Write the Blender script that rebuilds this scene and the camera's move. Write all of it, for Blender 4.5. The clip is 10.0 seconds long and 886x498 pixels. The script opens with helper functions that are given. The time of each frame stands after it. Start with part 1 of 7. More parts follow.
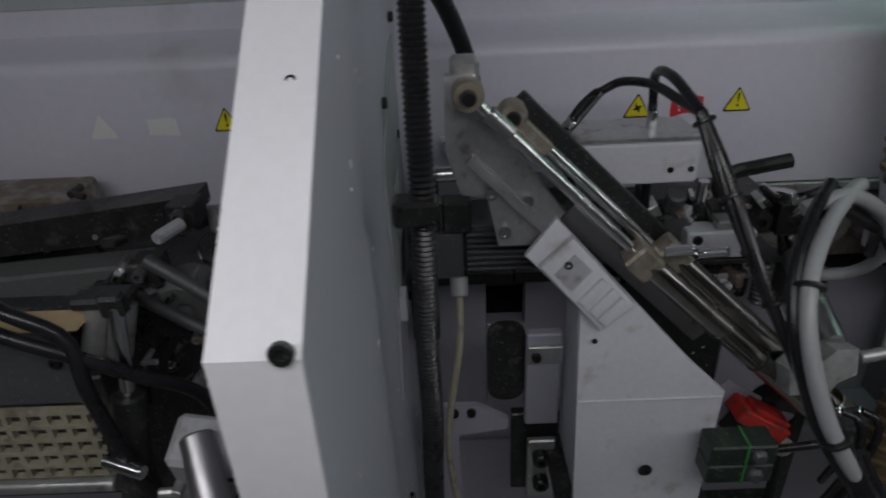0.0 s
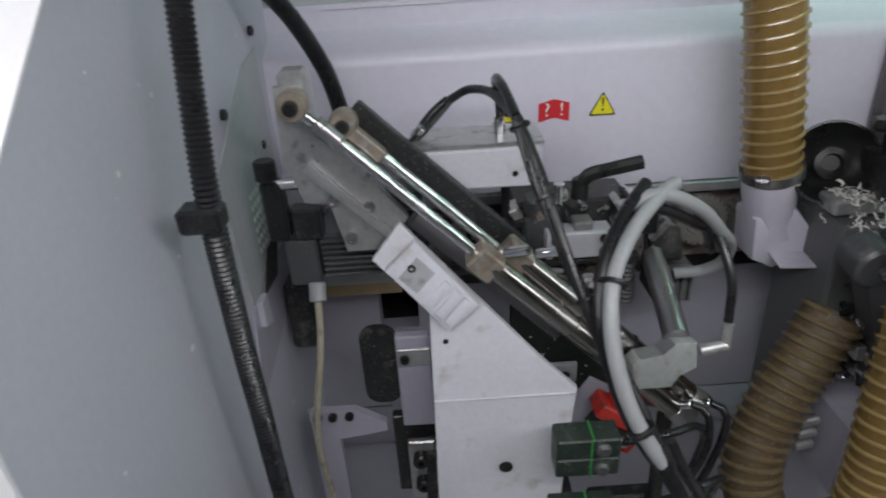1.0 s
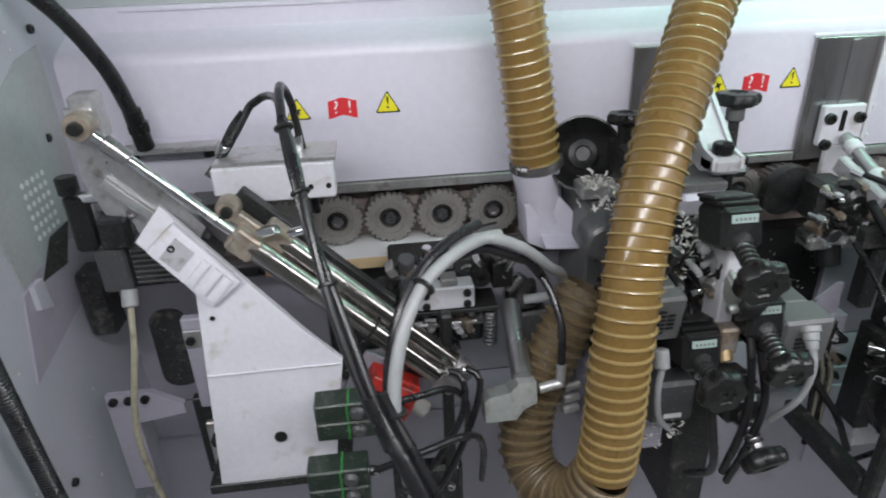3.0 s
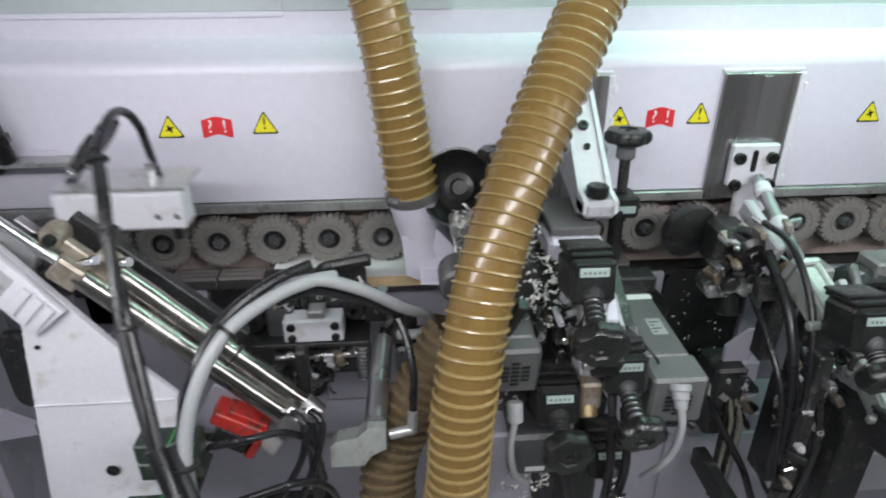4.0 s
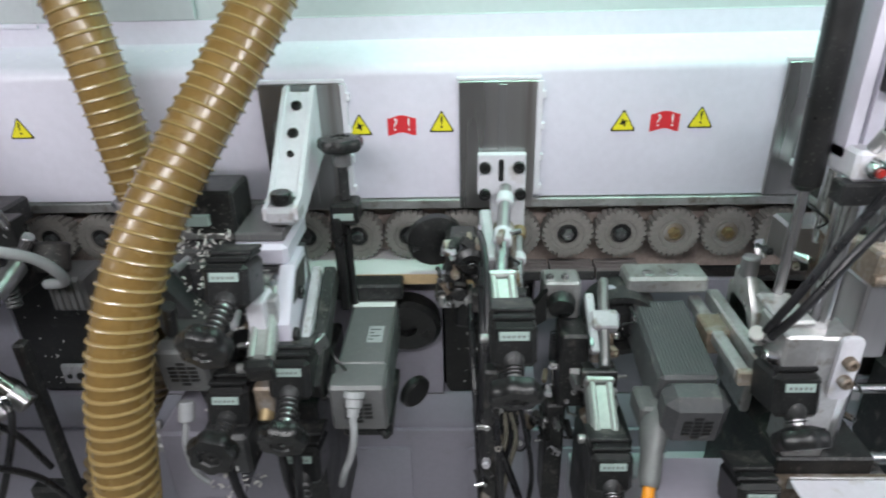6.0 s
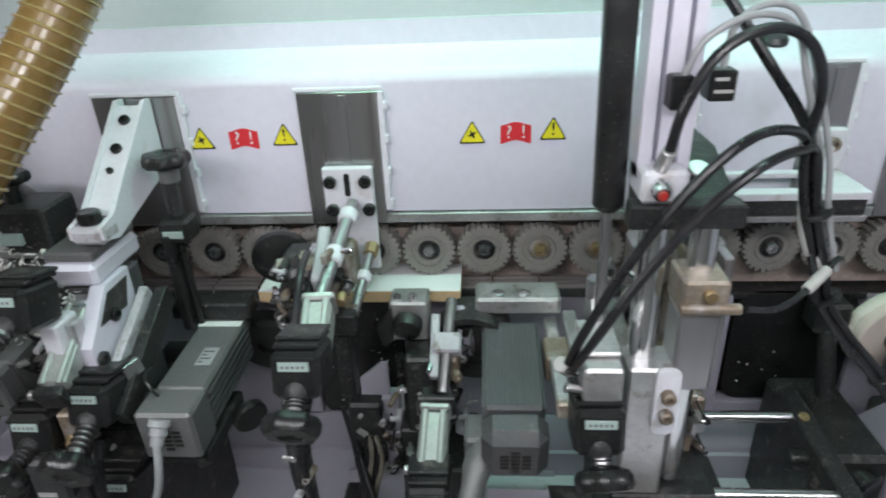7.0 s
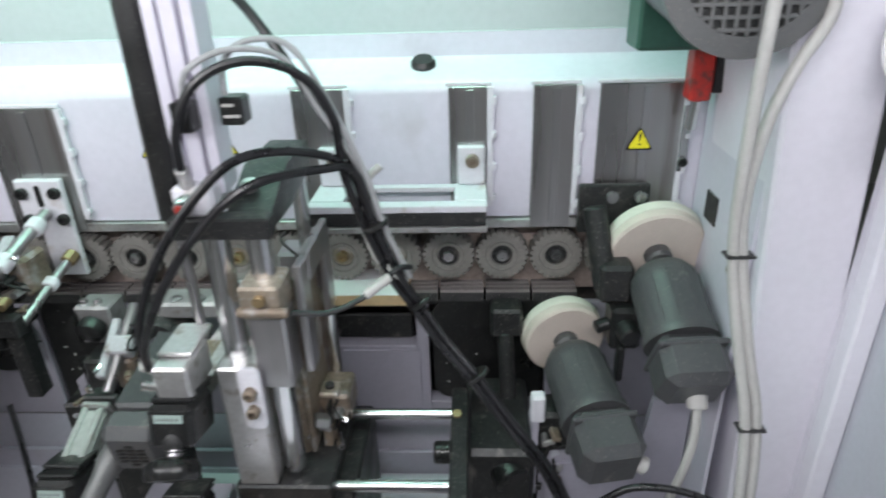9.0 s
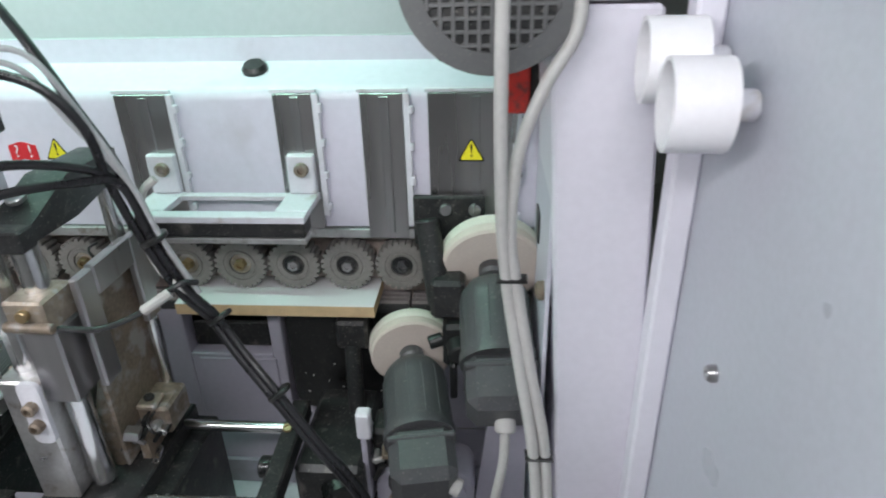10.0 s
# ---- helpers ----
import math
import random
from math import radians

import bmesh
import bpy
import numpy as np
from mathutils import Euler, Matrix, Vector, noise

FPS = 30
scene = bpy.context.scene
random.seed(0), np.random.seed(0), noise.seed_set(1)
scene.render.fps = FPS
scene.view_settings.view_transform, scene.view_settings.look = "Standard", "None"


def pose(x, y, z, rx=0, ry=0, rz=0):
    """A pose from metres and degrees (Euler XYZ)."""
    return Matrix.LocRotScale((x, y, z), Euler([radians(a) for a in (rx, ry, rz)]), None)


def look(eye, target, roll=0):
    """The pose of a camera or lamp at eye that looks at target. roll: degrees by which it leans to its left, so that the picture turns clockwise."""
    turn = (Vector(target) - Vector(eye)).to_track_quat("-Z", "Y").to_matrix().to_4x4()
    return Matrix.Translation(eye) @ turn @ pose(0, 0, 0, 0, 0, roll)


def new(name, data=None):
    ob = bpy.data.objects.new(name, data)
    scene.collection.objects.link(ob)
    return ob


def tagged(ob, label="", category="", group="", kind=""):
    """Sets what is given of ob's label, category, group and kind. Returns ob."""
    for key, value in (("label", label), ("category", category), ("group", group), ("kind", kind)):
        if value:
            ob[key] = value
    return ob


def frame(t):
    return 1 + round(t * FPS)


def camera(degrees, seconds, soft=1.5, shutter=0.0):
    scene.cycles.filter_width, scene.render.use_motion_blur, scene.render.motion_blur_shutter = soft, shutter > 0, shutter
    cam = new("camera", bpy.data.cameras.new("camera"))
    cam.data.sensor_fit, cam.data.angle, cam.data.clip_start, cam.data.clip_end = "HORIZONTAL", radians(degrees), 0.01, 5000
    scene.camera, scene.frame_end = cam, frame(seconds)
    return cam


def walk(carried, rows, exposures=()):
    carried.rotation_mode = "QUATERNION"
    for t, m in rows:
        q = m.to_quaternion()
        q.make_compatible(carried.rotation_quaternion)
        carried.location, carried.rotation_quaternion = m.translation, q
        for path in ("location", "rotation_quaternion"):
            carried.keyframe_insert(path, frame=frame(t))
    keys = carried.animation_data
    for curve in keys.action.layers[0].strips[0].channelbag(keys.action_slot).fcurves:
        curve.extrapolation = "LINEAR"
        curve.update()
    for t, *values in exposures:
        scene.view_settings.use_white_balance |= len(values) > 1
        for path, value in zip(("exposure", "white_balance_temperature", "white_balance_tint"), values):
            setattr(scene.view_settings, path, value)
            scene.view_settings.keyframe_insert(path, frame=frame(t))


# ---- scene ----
cam = camera(70.9, 10.0, soft=1.9, shutter=0.4)
PATH = [
    (0, (0.006, 0.085, 1.43), (-0.024, 1.85, 0.491), -2.8),
    (0.5, (0.088, 0.071, 1.431), (0.048, 1.846, 0.511), -3.6),
    (1, (0.159, 0.064, 1.427), (0.161, 1.842, 0.511), -3.7),
    (1.5, (0.231, 0.054, 1.421), (0.285, 1.83, 0.502), -2.7),
    (2, (0.269, 0.022, 1.428), (0.379, 1.805, 0.527), -2.3),
    (2.2, (0.286, 0.011, 1.429), (0.432, 1.79, 0.526), -2.0),
    (3.3, (0.418, -0.031, 1.402), (0.609, 1.76, 0.533), -2.1),
    (3.5, (0.464, -0.019, 1.423), (0.646, 1.76, 0.527), -1.7),
    (4, (0.577, 0.013, 1.436), (0.705, 1.798, 0.542), -0.2),
    (4.5, (0.694, 0.025, 1.421), (0.754, 1.818, 0.537), -0.8),
    (5, (0.764, 0.009, 1.424), (0.833, 1.805, 0.548), 0.0),
    (5.5, (0.894, -0.032, 1.432), (0.907, 1.775, 0.574), -0.9),
    (6.8, (1.264, 0.048, 1.437), (1.121, 1.821, 0.522), -2.0),
    (7, (1.304, 0.05, 1.435), (1.165, 1.841, 0.558), -2.5),
    (7.5, (1.412, 0.057, 1.433), (1.274, 1.846, 0.549), -2.5),
    (8, (1.498, 0.025, 1.434), (1.41, 1.821, 0.558), -1.3),
    (8.5, (1.627, -0.012, 1.446), (1.538, 1.789, 0.582), -1.1),
    (9, (1.758, 0.02, 1.449), (1.662, 1.823, 0.587), -1.8),
    (9.5, (1.907, 0.073, 1.443), (1.799, 1.871, 0.572), -0.0),
    (10, (2.015, 0.069, 1.459), (1.875, 1.856, 0.572), -1.4),
]
EXPOSURES = [(0.0, -1.62), (0.5, -0.9), (1.0, -0.4), (2.0, -0.15), (3.5, 0.22), (5.5, 0.28), (7.0, 0.04), (8.0, 0.06), (9.0, 0.26), (9.5, 0.28), (10.0, 0.14)]
walk(cam, [(t, look(eye, target, roll)) for t, eye, target, roll in PATH], EXPOSURES)

# ---- world and light ----
world = bpy.data.worlds.new("workshop_air")
world.use_nodes = True
world.node_tree.nodes["Background"].inputs["Color"].default_value = (0.80, 0.84, 0.90, 1)
world.node_tree.nodes["Background"].inputs["Strength"].default_value = 0.11
scene.world = world


def area_lamp(name, eye, target, sx, sy, power, colour):
    data = bpy.data.lights.new(name, "AREA")
    data.shape, data.size, data.size_y, data.energy, data.color = "RECTANGLE", sx, sy, power, colour
    ob = new(name, data)
    ob.matrix_world = look(eye, target)
    return ob


# added unseen lamp row along the camera line, and a green-tinted row above the machine
area_lamp("added_front_lamp_light", (0.85, 0.02, 1.63), (0.85, 0.66, 1.12), 3.3, 0.08, 13.5, (0.98, 0.965, 0.99))
area_lamp("hood_lamp_light", (1.37, 0.82, 1.89), (1.37, 1.08, 1.72), 1.02, 0.06, 6.8, (0.44, 1.0, 0.75))

area_lamp("workshop_lamp_light", (-0.2, -2.0, 3.3), (-0.2, -2.0, 0.0), 3.6, 0.5, 32, (0.95, 0.98, 1.0))


# ---- materials ----
def surf(name, base, rough=0.5, metal=0.0, var=0.12, stain=7.0, grain=160.0, bump=0.06, dirt=None, dirt_at=0.62, coat=0.0, stretch=(1, 1, 1), island=0.0, speck=0.0):
    """A painted, metal, rubber or plastic surface: colour and gloss vary at two scales, fine bump, dirt in patches."""
    m = bpy.data.materials.new(name)
    m.use_nodes = True
    nt = m.node_tree
    b = nt.nodes["Principled BSDF"]
    L = nt.links.new
    co = nt.nodes.new("ShaderNodeTexCoord")
    mp = nt.nodes.new("ShaderNodeMapping")
    mp.inputs["Scale"].default_value = stretch
    L(co.outputs["Object"], mp.inputs["Vector"])

    def tex(scale, detail):
        n = nt.nodes.new("ShaderNodeTexNoise")
        n.inputs["Scale"].default_value, n.inputs["Detail"].default_value = scale, detail
        L(mp.outputs["Vector"], n.inputs["Vector"])
        return n.outputs["Fac"]

    big, fine = tex(stain, 5), tex(grain, 3)

    def mix(a, c, fac, kind="MIX"):
        n = nt.nodes.new("ShaderNodeMix")
        n.data_type, n.blend_type = "RGBA", kind
        for sock, v in ((n.inputs[6], a), (n.inputs[7], c), (n.inputs[0], fac)):
            if isinstance(v, (tuple, float, int)):
                sock.default_value = v if not isinstance(v, tuple) else (*v, 1)
            else:
                L(v, sock)
        return n.outputs[2]

    def ramp(v, lo, hi, a=0.0, c=1.0):
        n = nt.nodes.new("ShaderNodeMapRange")
        for k, x in zip((1, 2, 3, 4), (lo, hi, a, c)):
            n.inputs[k].default_value = x
        L(v, n.inputs[0])
        return n.outputs[0]

    lo = tuple(c * (1 - var) for c in base)
    hi = tuple(min(1, c * (1 + var)) for c in base)
    col = mix(lo, hi, ramp(big, 0.3, 0.7))
    col = mix(col, mix(lo, hi, ramp(fine, 0.35, 0.65)), 0.4)
    if island:
        ob = nt.nodes.new("ShaderNodeObjectInfo")
        col = mix(col, tuple(c * (1 - island) for c in base), ramp(ob.outputs["Random"], 0, 1, 0, 0.9))
    if dirt:
        col = mix(col, dirt, ramp(tex(stain * 2.3, 8), dirt_at, dirt_at + 0.14, 0, 0.8))
    if speck:
        dots = nt.nodes.new("ShaderNodeTexNoise")
        dots.inputs["Scale"].default_value, dots.inputs["Detail"].default_value = 330, 2
        L(co.outputs["Object"], dots.inputs["Vector"])
        col = mix(col, (0.42, 0.40, 0.36), ramp(dots.outputs["Fac"], 0.66, 0.70, 0, speck))
        film = nt.nodes.new("ShaderNodeTexNoise")
        film.inputs["Scale"].default_value, film.inputs["Detail"].default_value = 38, 9
        L(co.outputs["Object"], film.inputs["Vector"])
        col = mix(col, (0.16, 0.145, 0.125), ramp(film.outputs["Fac"], 0.52, 0.76, 0, 0.5 * speck))
    L(col, b.inputs["Base Color"])
    L(ramp(big, 0.3, 0.7, max(0.03, rough - 0.09), min(1, rough + 0.09)), b.inputs["Roughness"])
    b.inputs["Metallic"].default_value = metal
    b.inputs["Coat Weight"].default_value = coat
    if bump:
        n = nt.nodes.new("ShaderNodeBump")
        n.inputs["Strength"].default_value, n.inputs["Distance"].default_value = bump, 0.002
        L(fine, n.inputs["Height"])
        L(n.outputs[0], b.inputs["Normal"])
    return m


def glow(name, colour, strength):
    m = bpy.data.materials.new(name)
    m.use_nodes = True
    b = m.node_tree.nodes["Principled BSDF"]
    b.inputs["Base Color"].default_value = (*colour, 1)
    b.inputs["Emission Color"].default_value = (*colour, 1)
    b.inputs["Emission Strength"].default_value = strength
    return m


DUST = (0.30, 0.27, 0.23)
PAINT = surf("lavender_white_paint", (0.66, 0.645, 0.735), 0.36, var=0.05, stain=3, grain=90, bump=0.03, dirt=(0.50, 0.48, 0.52), dirt_at=0.66)
# Lavender like PAINT, darkened to carry the weaker light on the low parts
BODY = surf("darkened_body_paint", (0.41, 0.395, 0.465), 0.40, var=0.06, stain=4, grain=110, bump=0.04, dirt=(0.30, 0.28, 0.30), dirt_at=0.62)
# Lavender lifted above PAINT, making up in colour for weak light on the column
COLPAINT = surf("lifted_lavender_paint", (0.78, 0.765, 0.84), 0.34, var=0.04, stain=3, grain=90, bump=0.03)
# Upper part of the cover: darker and greener than PAINT below it
UPPERCOVER = surf("darker_upper_cover", (0.43, 0.465, 0.485), 0.38, var=0.05, stain=3, grain=90, bump=0.03, dirt=(0.38, 0.38, 0.40), dirt_at=0.66)
WHITE = surf("white_powder_coat", (0.68, 0.68, 0.73), 0.40, var=0.07, stain=12, bump=0.05, dirt=(0.42, 0.38, 0.33), dirt_at=0.60)
# White brightened in its colour to imitate the strongly lit panel edge
LITWHITE = surf("white_with_edge_light", (0.88, 0.87, 0.90), 0.34, var=0.03, stain=5, bump=0.02)
GREEN = surf("dark_green_paint", (0.03, 0.095, 0.07), 0.45, var=0.15, bump=0.05)
ZINC = surf("grey_zinc_sheet", (0.42, 0.455, 0.46), 0.40, 0.0, var=0.10, stain=6, bump=0.03, speck=0.2)
BEIGE = surf("grimy_beige_paint", (0.36, 0.33, 0.25), 0.5, var=0.2, stain=20, bump=0.06, dirt=(0.14, 0.12, 0.09), dirt_at=0.55)
DOORPAINT = surf("grey_green_door_paint", (0.525, 0.54, 0.60), 0.34, var=0.06, stain=3, bump=0.03, dirt=(0.60, 0.63, 0.64), dirt_at=0.66)
STEEL = surf("brushed_steel", (0.42, 0.41, 0.42), 0.30, 0.9, var=0.14, stain=5, grain=14, bump=0.0, stretch=(3, 3, 0.3), dirt=(0.20, 0.17, 0.15), dirt_at=0.64)
ALU = surf("worn_aluminium", (0.53, 0.53, 0.53), 0.36, 0.75, var=0.16, stain=22, bump=0.06, dirt=(0.26, 0.21, 0.17), dirt_at=0.58, speck=0.4)
GREYWHITE = surf("oily_white_casting", (0.44, 0.44, 0.47), 0.42, var=0.12, stain=26, bump=0.07, dirt=(0.20, 0.17, 0.14), dirt_at=0.56, speck=0.4)
# Brushed steel; broad upright bands in the colour imitate its reflections
BRUSHED = surf("brushed_steel_sheen_bands", (0.40, 0.385, 0.39), 0.30, 0.9, var=0.34, stain=9, grain=12, bump=0.0, stretch=(1.6, 1.6, 0.08), dirt=(0.24, 0.21, 0.19), dirt_at=0.62)
TUBESTEEL = surf("dull_cylinder_steel", (0.36, 0.345, 0.33), 0.22, 1.0, var=0.2, stain=12, grain=60, bump=0.02, dirt=(0.16, 0.13, 0.11), dirt_at=0.58, speck=0.2)
VALVE = surf("dark_green_black_plastic", (0.022, 0.036, 0.028), 0.42, var=0.3, stain=30, bump=0.06, dirt=(0.10, 0.10, 0.09), dirt_at=0.6, speck=0.4)
GREENALU = surf("anodised_aluminium", (0.46, 0.485, 0.47), 0.40, 0.5, var=0.12, stain=20, bump=0.05, dirt=(0.28, 0.24, 0.20), dirt_at=0.60, speck=0.3)
CHROME = surf("chromed_rod", (0.76, 0.76, 0.77), 0.19, 1.0, var=0.08, stain=14, grain=50, bump=0.01, dirt=(0.30, 0.26, 0.22), dirt_at=0.68)
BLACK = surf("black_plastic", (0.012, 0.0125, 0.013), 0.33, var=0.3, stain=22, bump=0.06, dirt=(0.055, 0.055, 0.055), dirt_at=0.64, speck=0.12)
BLACKM = surf("blackened_steel", (0.030, 0.031, 0.032), 0.42, 0.3, var=0.35, stain=18, bump=0.08, dirt=(0.15, 0.14, 0.13), dirt_at=0.60, speck=0.4)
RUBBER = surf("black_rubber_hose", (0.014, 0.014, 0.016), 0.30, var=0.25, stain=30, bump=0.03)
DARKIN = surf("near_black_specked", (0.040, 0.038, 0.038), 0.65, var=0.4, stain=14, bump=0.15, dirt=(0.10, 0.09, 0.08), dirt_at=0.6, speck=0.6)
SHAFT = surf("grey_rubber_wheel", (0.235, 0.225, 0.212), 0.72, var=0.18, stain=35, bump=0.12, dirt=(0.24, 0.22, 0.20), dirt_at=0.6, speck=0.3)
PAD = surf("ribbed_chain_pad", (0.32, 0.295, 0.29), 0.55, var=0.2, stain=25, bump=0.1, island=0.35, dirt=(0.2, 0.19, 0.18), dirt_at=0.6)
PADFRONT = surf("black_chain_block", (0.045, 0.045, 0.047), 0.45, var=0.3, stain=25, bump=0.08, speck=0.4)
BACKING = surf("dusty_brown_backing", (0.40, 0.33, 0.295), 0.65, var=0.25, stain=6, bump=0.1, dirt=(0.12, 0.10, 0.10), dirt_at=0.52)
MOTOR = surf("dark_grey_motor_paint", (0.074, 0.076, 0.080), 0.40, var=0.12, stain=18, bump=0.12, dirt=(0.22, 0.21, 0.20), dirt_at=0.64, speck=0.25)
SERVO = surf("mid_grey_servo_paint", (0.124, 0.127, 0.128), 0.38, var=0.10, stain=18, bump=0.08, dirt=(0.12, 0.12, 0.12), dirt_at=0.62, speck=0.22)
AMBER = surf("amber_hose_wall", (0.205, 0.128, 0.040), 0.24, var=0.14, stain=12, bump=0.03, coat=0.35, dirt=(0.36, 0.30, 0.17), dirt_at=0.64)
DUSTAMBER = surf("dusty_amber_hose", (0.11, 0.078, 0.04), 0.42, var=0.25, stain=14, bump=0.1, dirt=(0.20, 0.16, 0.11), dirt_at=0.60, speck=0.7)
DUSTRIB = surf("dusty_amber_rib", (0.185, 0.135, 0.072), 0.36, var=0.2, stain=18, bump=0.06, dirt=(0.27, 0.23, 0.17), dirt_at=0.60, speck=0.6)
AMBERRIB = surf("amber_hose_rib", (0.31, 0.222, 0.092), 0.22, var=0.12, stain=20, bump=0.02, coat=0.4)
GREYHOSE = surf("grey_hose", (0.34, 0.35, 0.36), 0.42, var=0.08, stain=25, bump=0.03)
DUSTYHOSE = surf("dusty_air_hose", (0.20, 0.185, 0.15), 0.5, var=0.3, stain=40, bump=0.05)
CABLE = surf("pale_grey_cable", (0.46, 0.455, 0.44), 0.5, var=0.08, stain=20, bump=0.03)
ORANGE = surf("orange_cable", (0.85, 0.32, 0.015), 0.45, var=0.08, bump=0.03)
RED = surf("red_plastic", (0.50, 0.03, 0.022), 0.40, var=0.15, stain=30, bump=0.04, dirt=(0.10, 0.04, 0.035), dirt_at=0.5)
REDLABEL = surf("red_label_film", (0.66, 0.035, 0.045), 0.35, var=0.05, bump=0.0)
YELLOW = surf("yellow_label_film", (0.80, 0.72, 0.03), 0.35, var=0.04, bump=0.0)
INK = surf("black_label_ink", (0.015, 0.015, 0.015), 0.4, var=0.1, bump=0.0)
PALE = surf("white_label_film", (0.80, 0.80, 0.80), 0.4, var=0.03, bump=0.0)
COUNTER = surf("counter_window", (0.36, 0.46, 0.43), 0.16, var=0.05, bump=0.0, coat=0.5)
TAN = surf("greasy_tan_metal", (0.40, 0.345, 0.28), 0.42, 0.55, var=0.25, stain=35, bump=0.08, dirt=(0.5, 0.5, 0.5), dirt_at=0.55)
BRASS = surf("oily_brass", (0.36, 0.27, 0.15), 0.40, 0.7, var=0.2, stain=25, bump=0.06)
RUST = surf("rusty_oily_steel", (0.25, 0.20, 0.155), 0.52, 0.45, var=0.35, stain=16, bump=0.12, dirt=(0.42, 0.40, 0.38), dirt_at=0.50)
FELT = surf("polishing_cloth", (0.66, 0.585, 0.52), 0.95, var=0.06, stain=30, grain=300, bump=0.3)
FELTRIM = surf("polishing_cloth_rim", (0.72, 0.70, 0.62), 0.95, var=0.08, stain=30, grain=300, bump=0.4)
BOARDTOP = surf("white_melamine", (0.82, 0.82, 0.83), 0.4, var=0.02, bump=0.02)
BOARDEDGE = surf("raw_chipboard_edge", (0.62, 0.47, 0.27), 0.8, var=0.14, stain=60, grain=500, bump=0.2)
SHAVING = surf("white_edge_shaving", (0.78, 0.77, 0.74), 0.6, var=0.05, bump=0.0)
GREENLINE = surf("green_marker", (0.05, 0.30, 0.06), 0.5, bump=0.0)
CONCRETE = surf("workshop_concrete", (0.40, 0.40, 0.39), 0.7, var=0.15, stain=3, bump=0.1)
PLASTER = surf("workshop_wall_plaster", (0.62, 0.64, 0.62), 0.8, var=0.06, stain=2, bump=0.08)
TUBE = glow("fluorescent_tube", (0.95, 0.97, 1.0), 4.0)


# ---- mesh helpers ----
def link(bm, material):
    me = bpy.data.meshes.new("m")
    bmesh.ops.recalc_face_normals(bm, faces=bm.faces[:])
    bm.to_mesh(me)
    bm.free()
    for mt in material if isinstance(material, (list, tuple)) else (material,):
        me.materials.append(mt)
    me.polygons.foreach_set("use_smooth", [True] * len(me.polygons))
    me.set_sharp_from_angle(angle=radians(32))
    return me


def thing(name, base, label, category, group="", kind=""):
    """An empty at its base, under which the parts of one thing are placed in world metres."""
    ob = new(name)
    ob.empty_display_size = 0.02
    ob.location = base
    return tagged(ob, label, category, group, kind)


def part(name, bm, material, parent, label=""):
    top = parent
    while top.parent:
        top = top.parent
    bm.transform(Matrix.Translation(-Vector(top.location)))
    me = link(bm, material)
    me.name = name
    ob = new(name, me)
    ob.parent = parent
    return tagged(ob, label)


def solid(name, bm, material, label, category, kind="", group=""):
    """A thing that is one mesh."""
    vs = [v.co for v in bm.verts]
    c = sum(vs, Vector()) / len(vs)
    c.z = min(v.z for v in vs)
    bm.transform(Matrix.Translation(-c))
    me = link(bm, material)
    me.name = name
    ob = new(name, me)
    ob.location = c
    return tagged(ob, label, category, group, kind)


def box(*specs, bevel=0.0015, bm=None, turn=None, mat=0):
    """Boxes (x0, x1, y0, y1, z0, z1), bevelled; turn: a matrix applied to them."""
    bm = bm or bmesh.new()
    for x0, x1, y0, y1, z0, z1 in specs:
        m = Matrix.LocRotScale(((x0 + x1) / 2, (y0 + y1) / 2, (z0 + z1) / 2), None, (abs(x1 - x0), abs(y1 - y0), abs(z1 - z0)))
        g = bmesh.ops.create_cube(bm, size=1, matrix=(turn @ m) if turn else m)
        vs = g["verts"]
        fs = {f for v in vs for f in v.link_faces}
        for f in fs:
            f.material_index = mat
        if bevel:
            es = list({e for v in vs for e in v.link_edges})
            bmesh.ops.bevel(bm, geom=es, offset=min(bevel, 0.3 * min(abs(x1 - x0), abs(y1 - y0), abs(z1 - z0))), segments=1, affect="EDGES", profile=0.5)
    return bm


def axes(p0, p1):
    """A matrix at p0 whose z runs towards p1."""
    d = Vector(p1) - Vector(p0)
    return Matrix.Translation(p0) @ d.to_track_quat("Z", "Y").to_matrix().to_4x4(), d.length


def lathe(profile, p0, p1, seg=24, bm=None, mat=0, lobes=0, lobe=0.0, cap=True):
    """A turned body: profile of (radius, way from p0 to p1 as a share), about the line p0 p1."""
    bm = bm or bmesh.new()
    m, ln = axes(p0, p1)
    rings = []
    for r, h in profile:
        ring = []
        for k in range(seg):
            a = 2 * math.pi * k / seg
            rr = r * (1 + lobe * math.cos(lobes * a)) if lobes else r
            ring.append(bm.verts.new(m @ Vector((rr * math.cos(a), rr * math.sin(a), h * ln))))
        rings.append(ring)
    for a, b in zip(rings, rings[1:]):
        for k in range(seg):
            bm.faces.new((a[k], a[(k + 1) % seg], b[(k + 1) % seg], b[k])).material_index = mat
    if cap and profile[0][0] > 1e-4:
        bm.faces.new(rings[0][::-1]).material_index = mat
    if cap and profile[-1][0] > 1e-4:
        bm.faces.new(rings[-1]).material_index = mat
    return bm


def cyl(p0, p1, r, seg=20, bm=None, mat=0, soft=0.08):
    ln = (Vector(p1) - Vector(p0)).length
    e = min(r * soft * 2, ln * 0.2)
    return lathe([(r - e, 0), (r, e / ln), (r, 1 - e / ln), (r - e, 1)], p0, p1, seg, bm, mat)


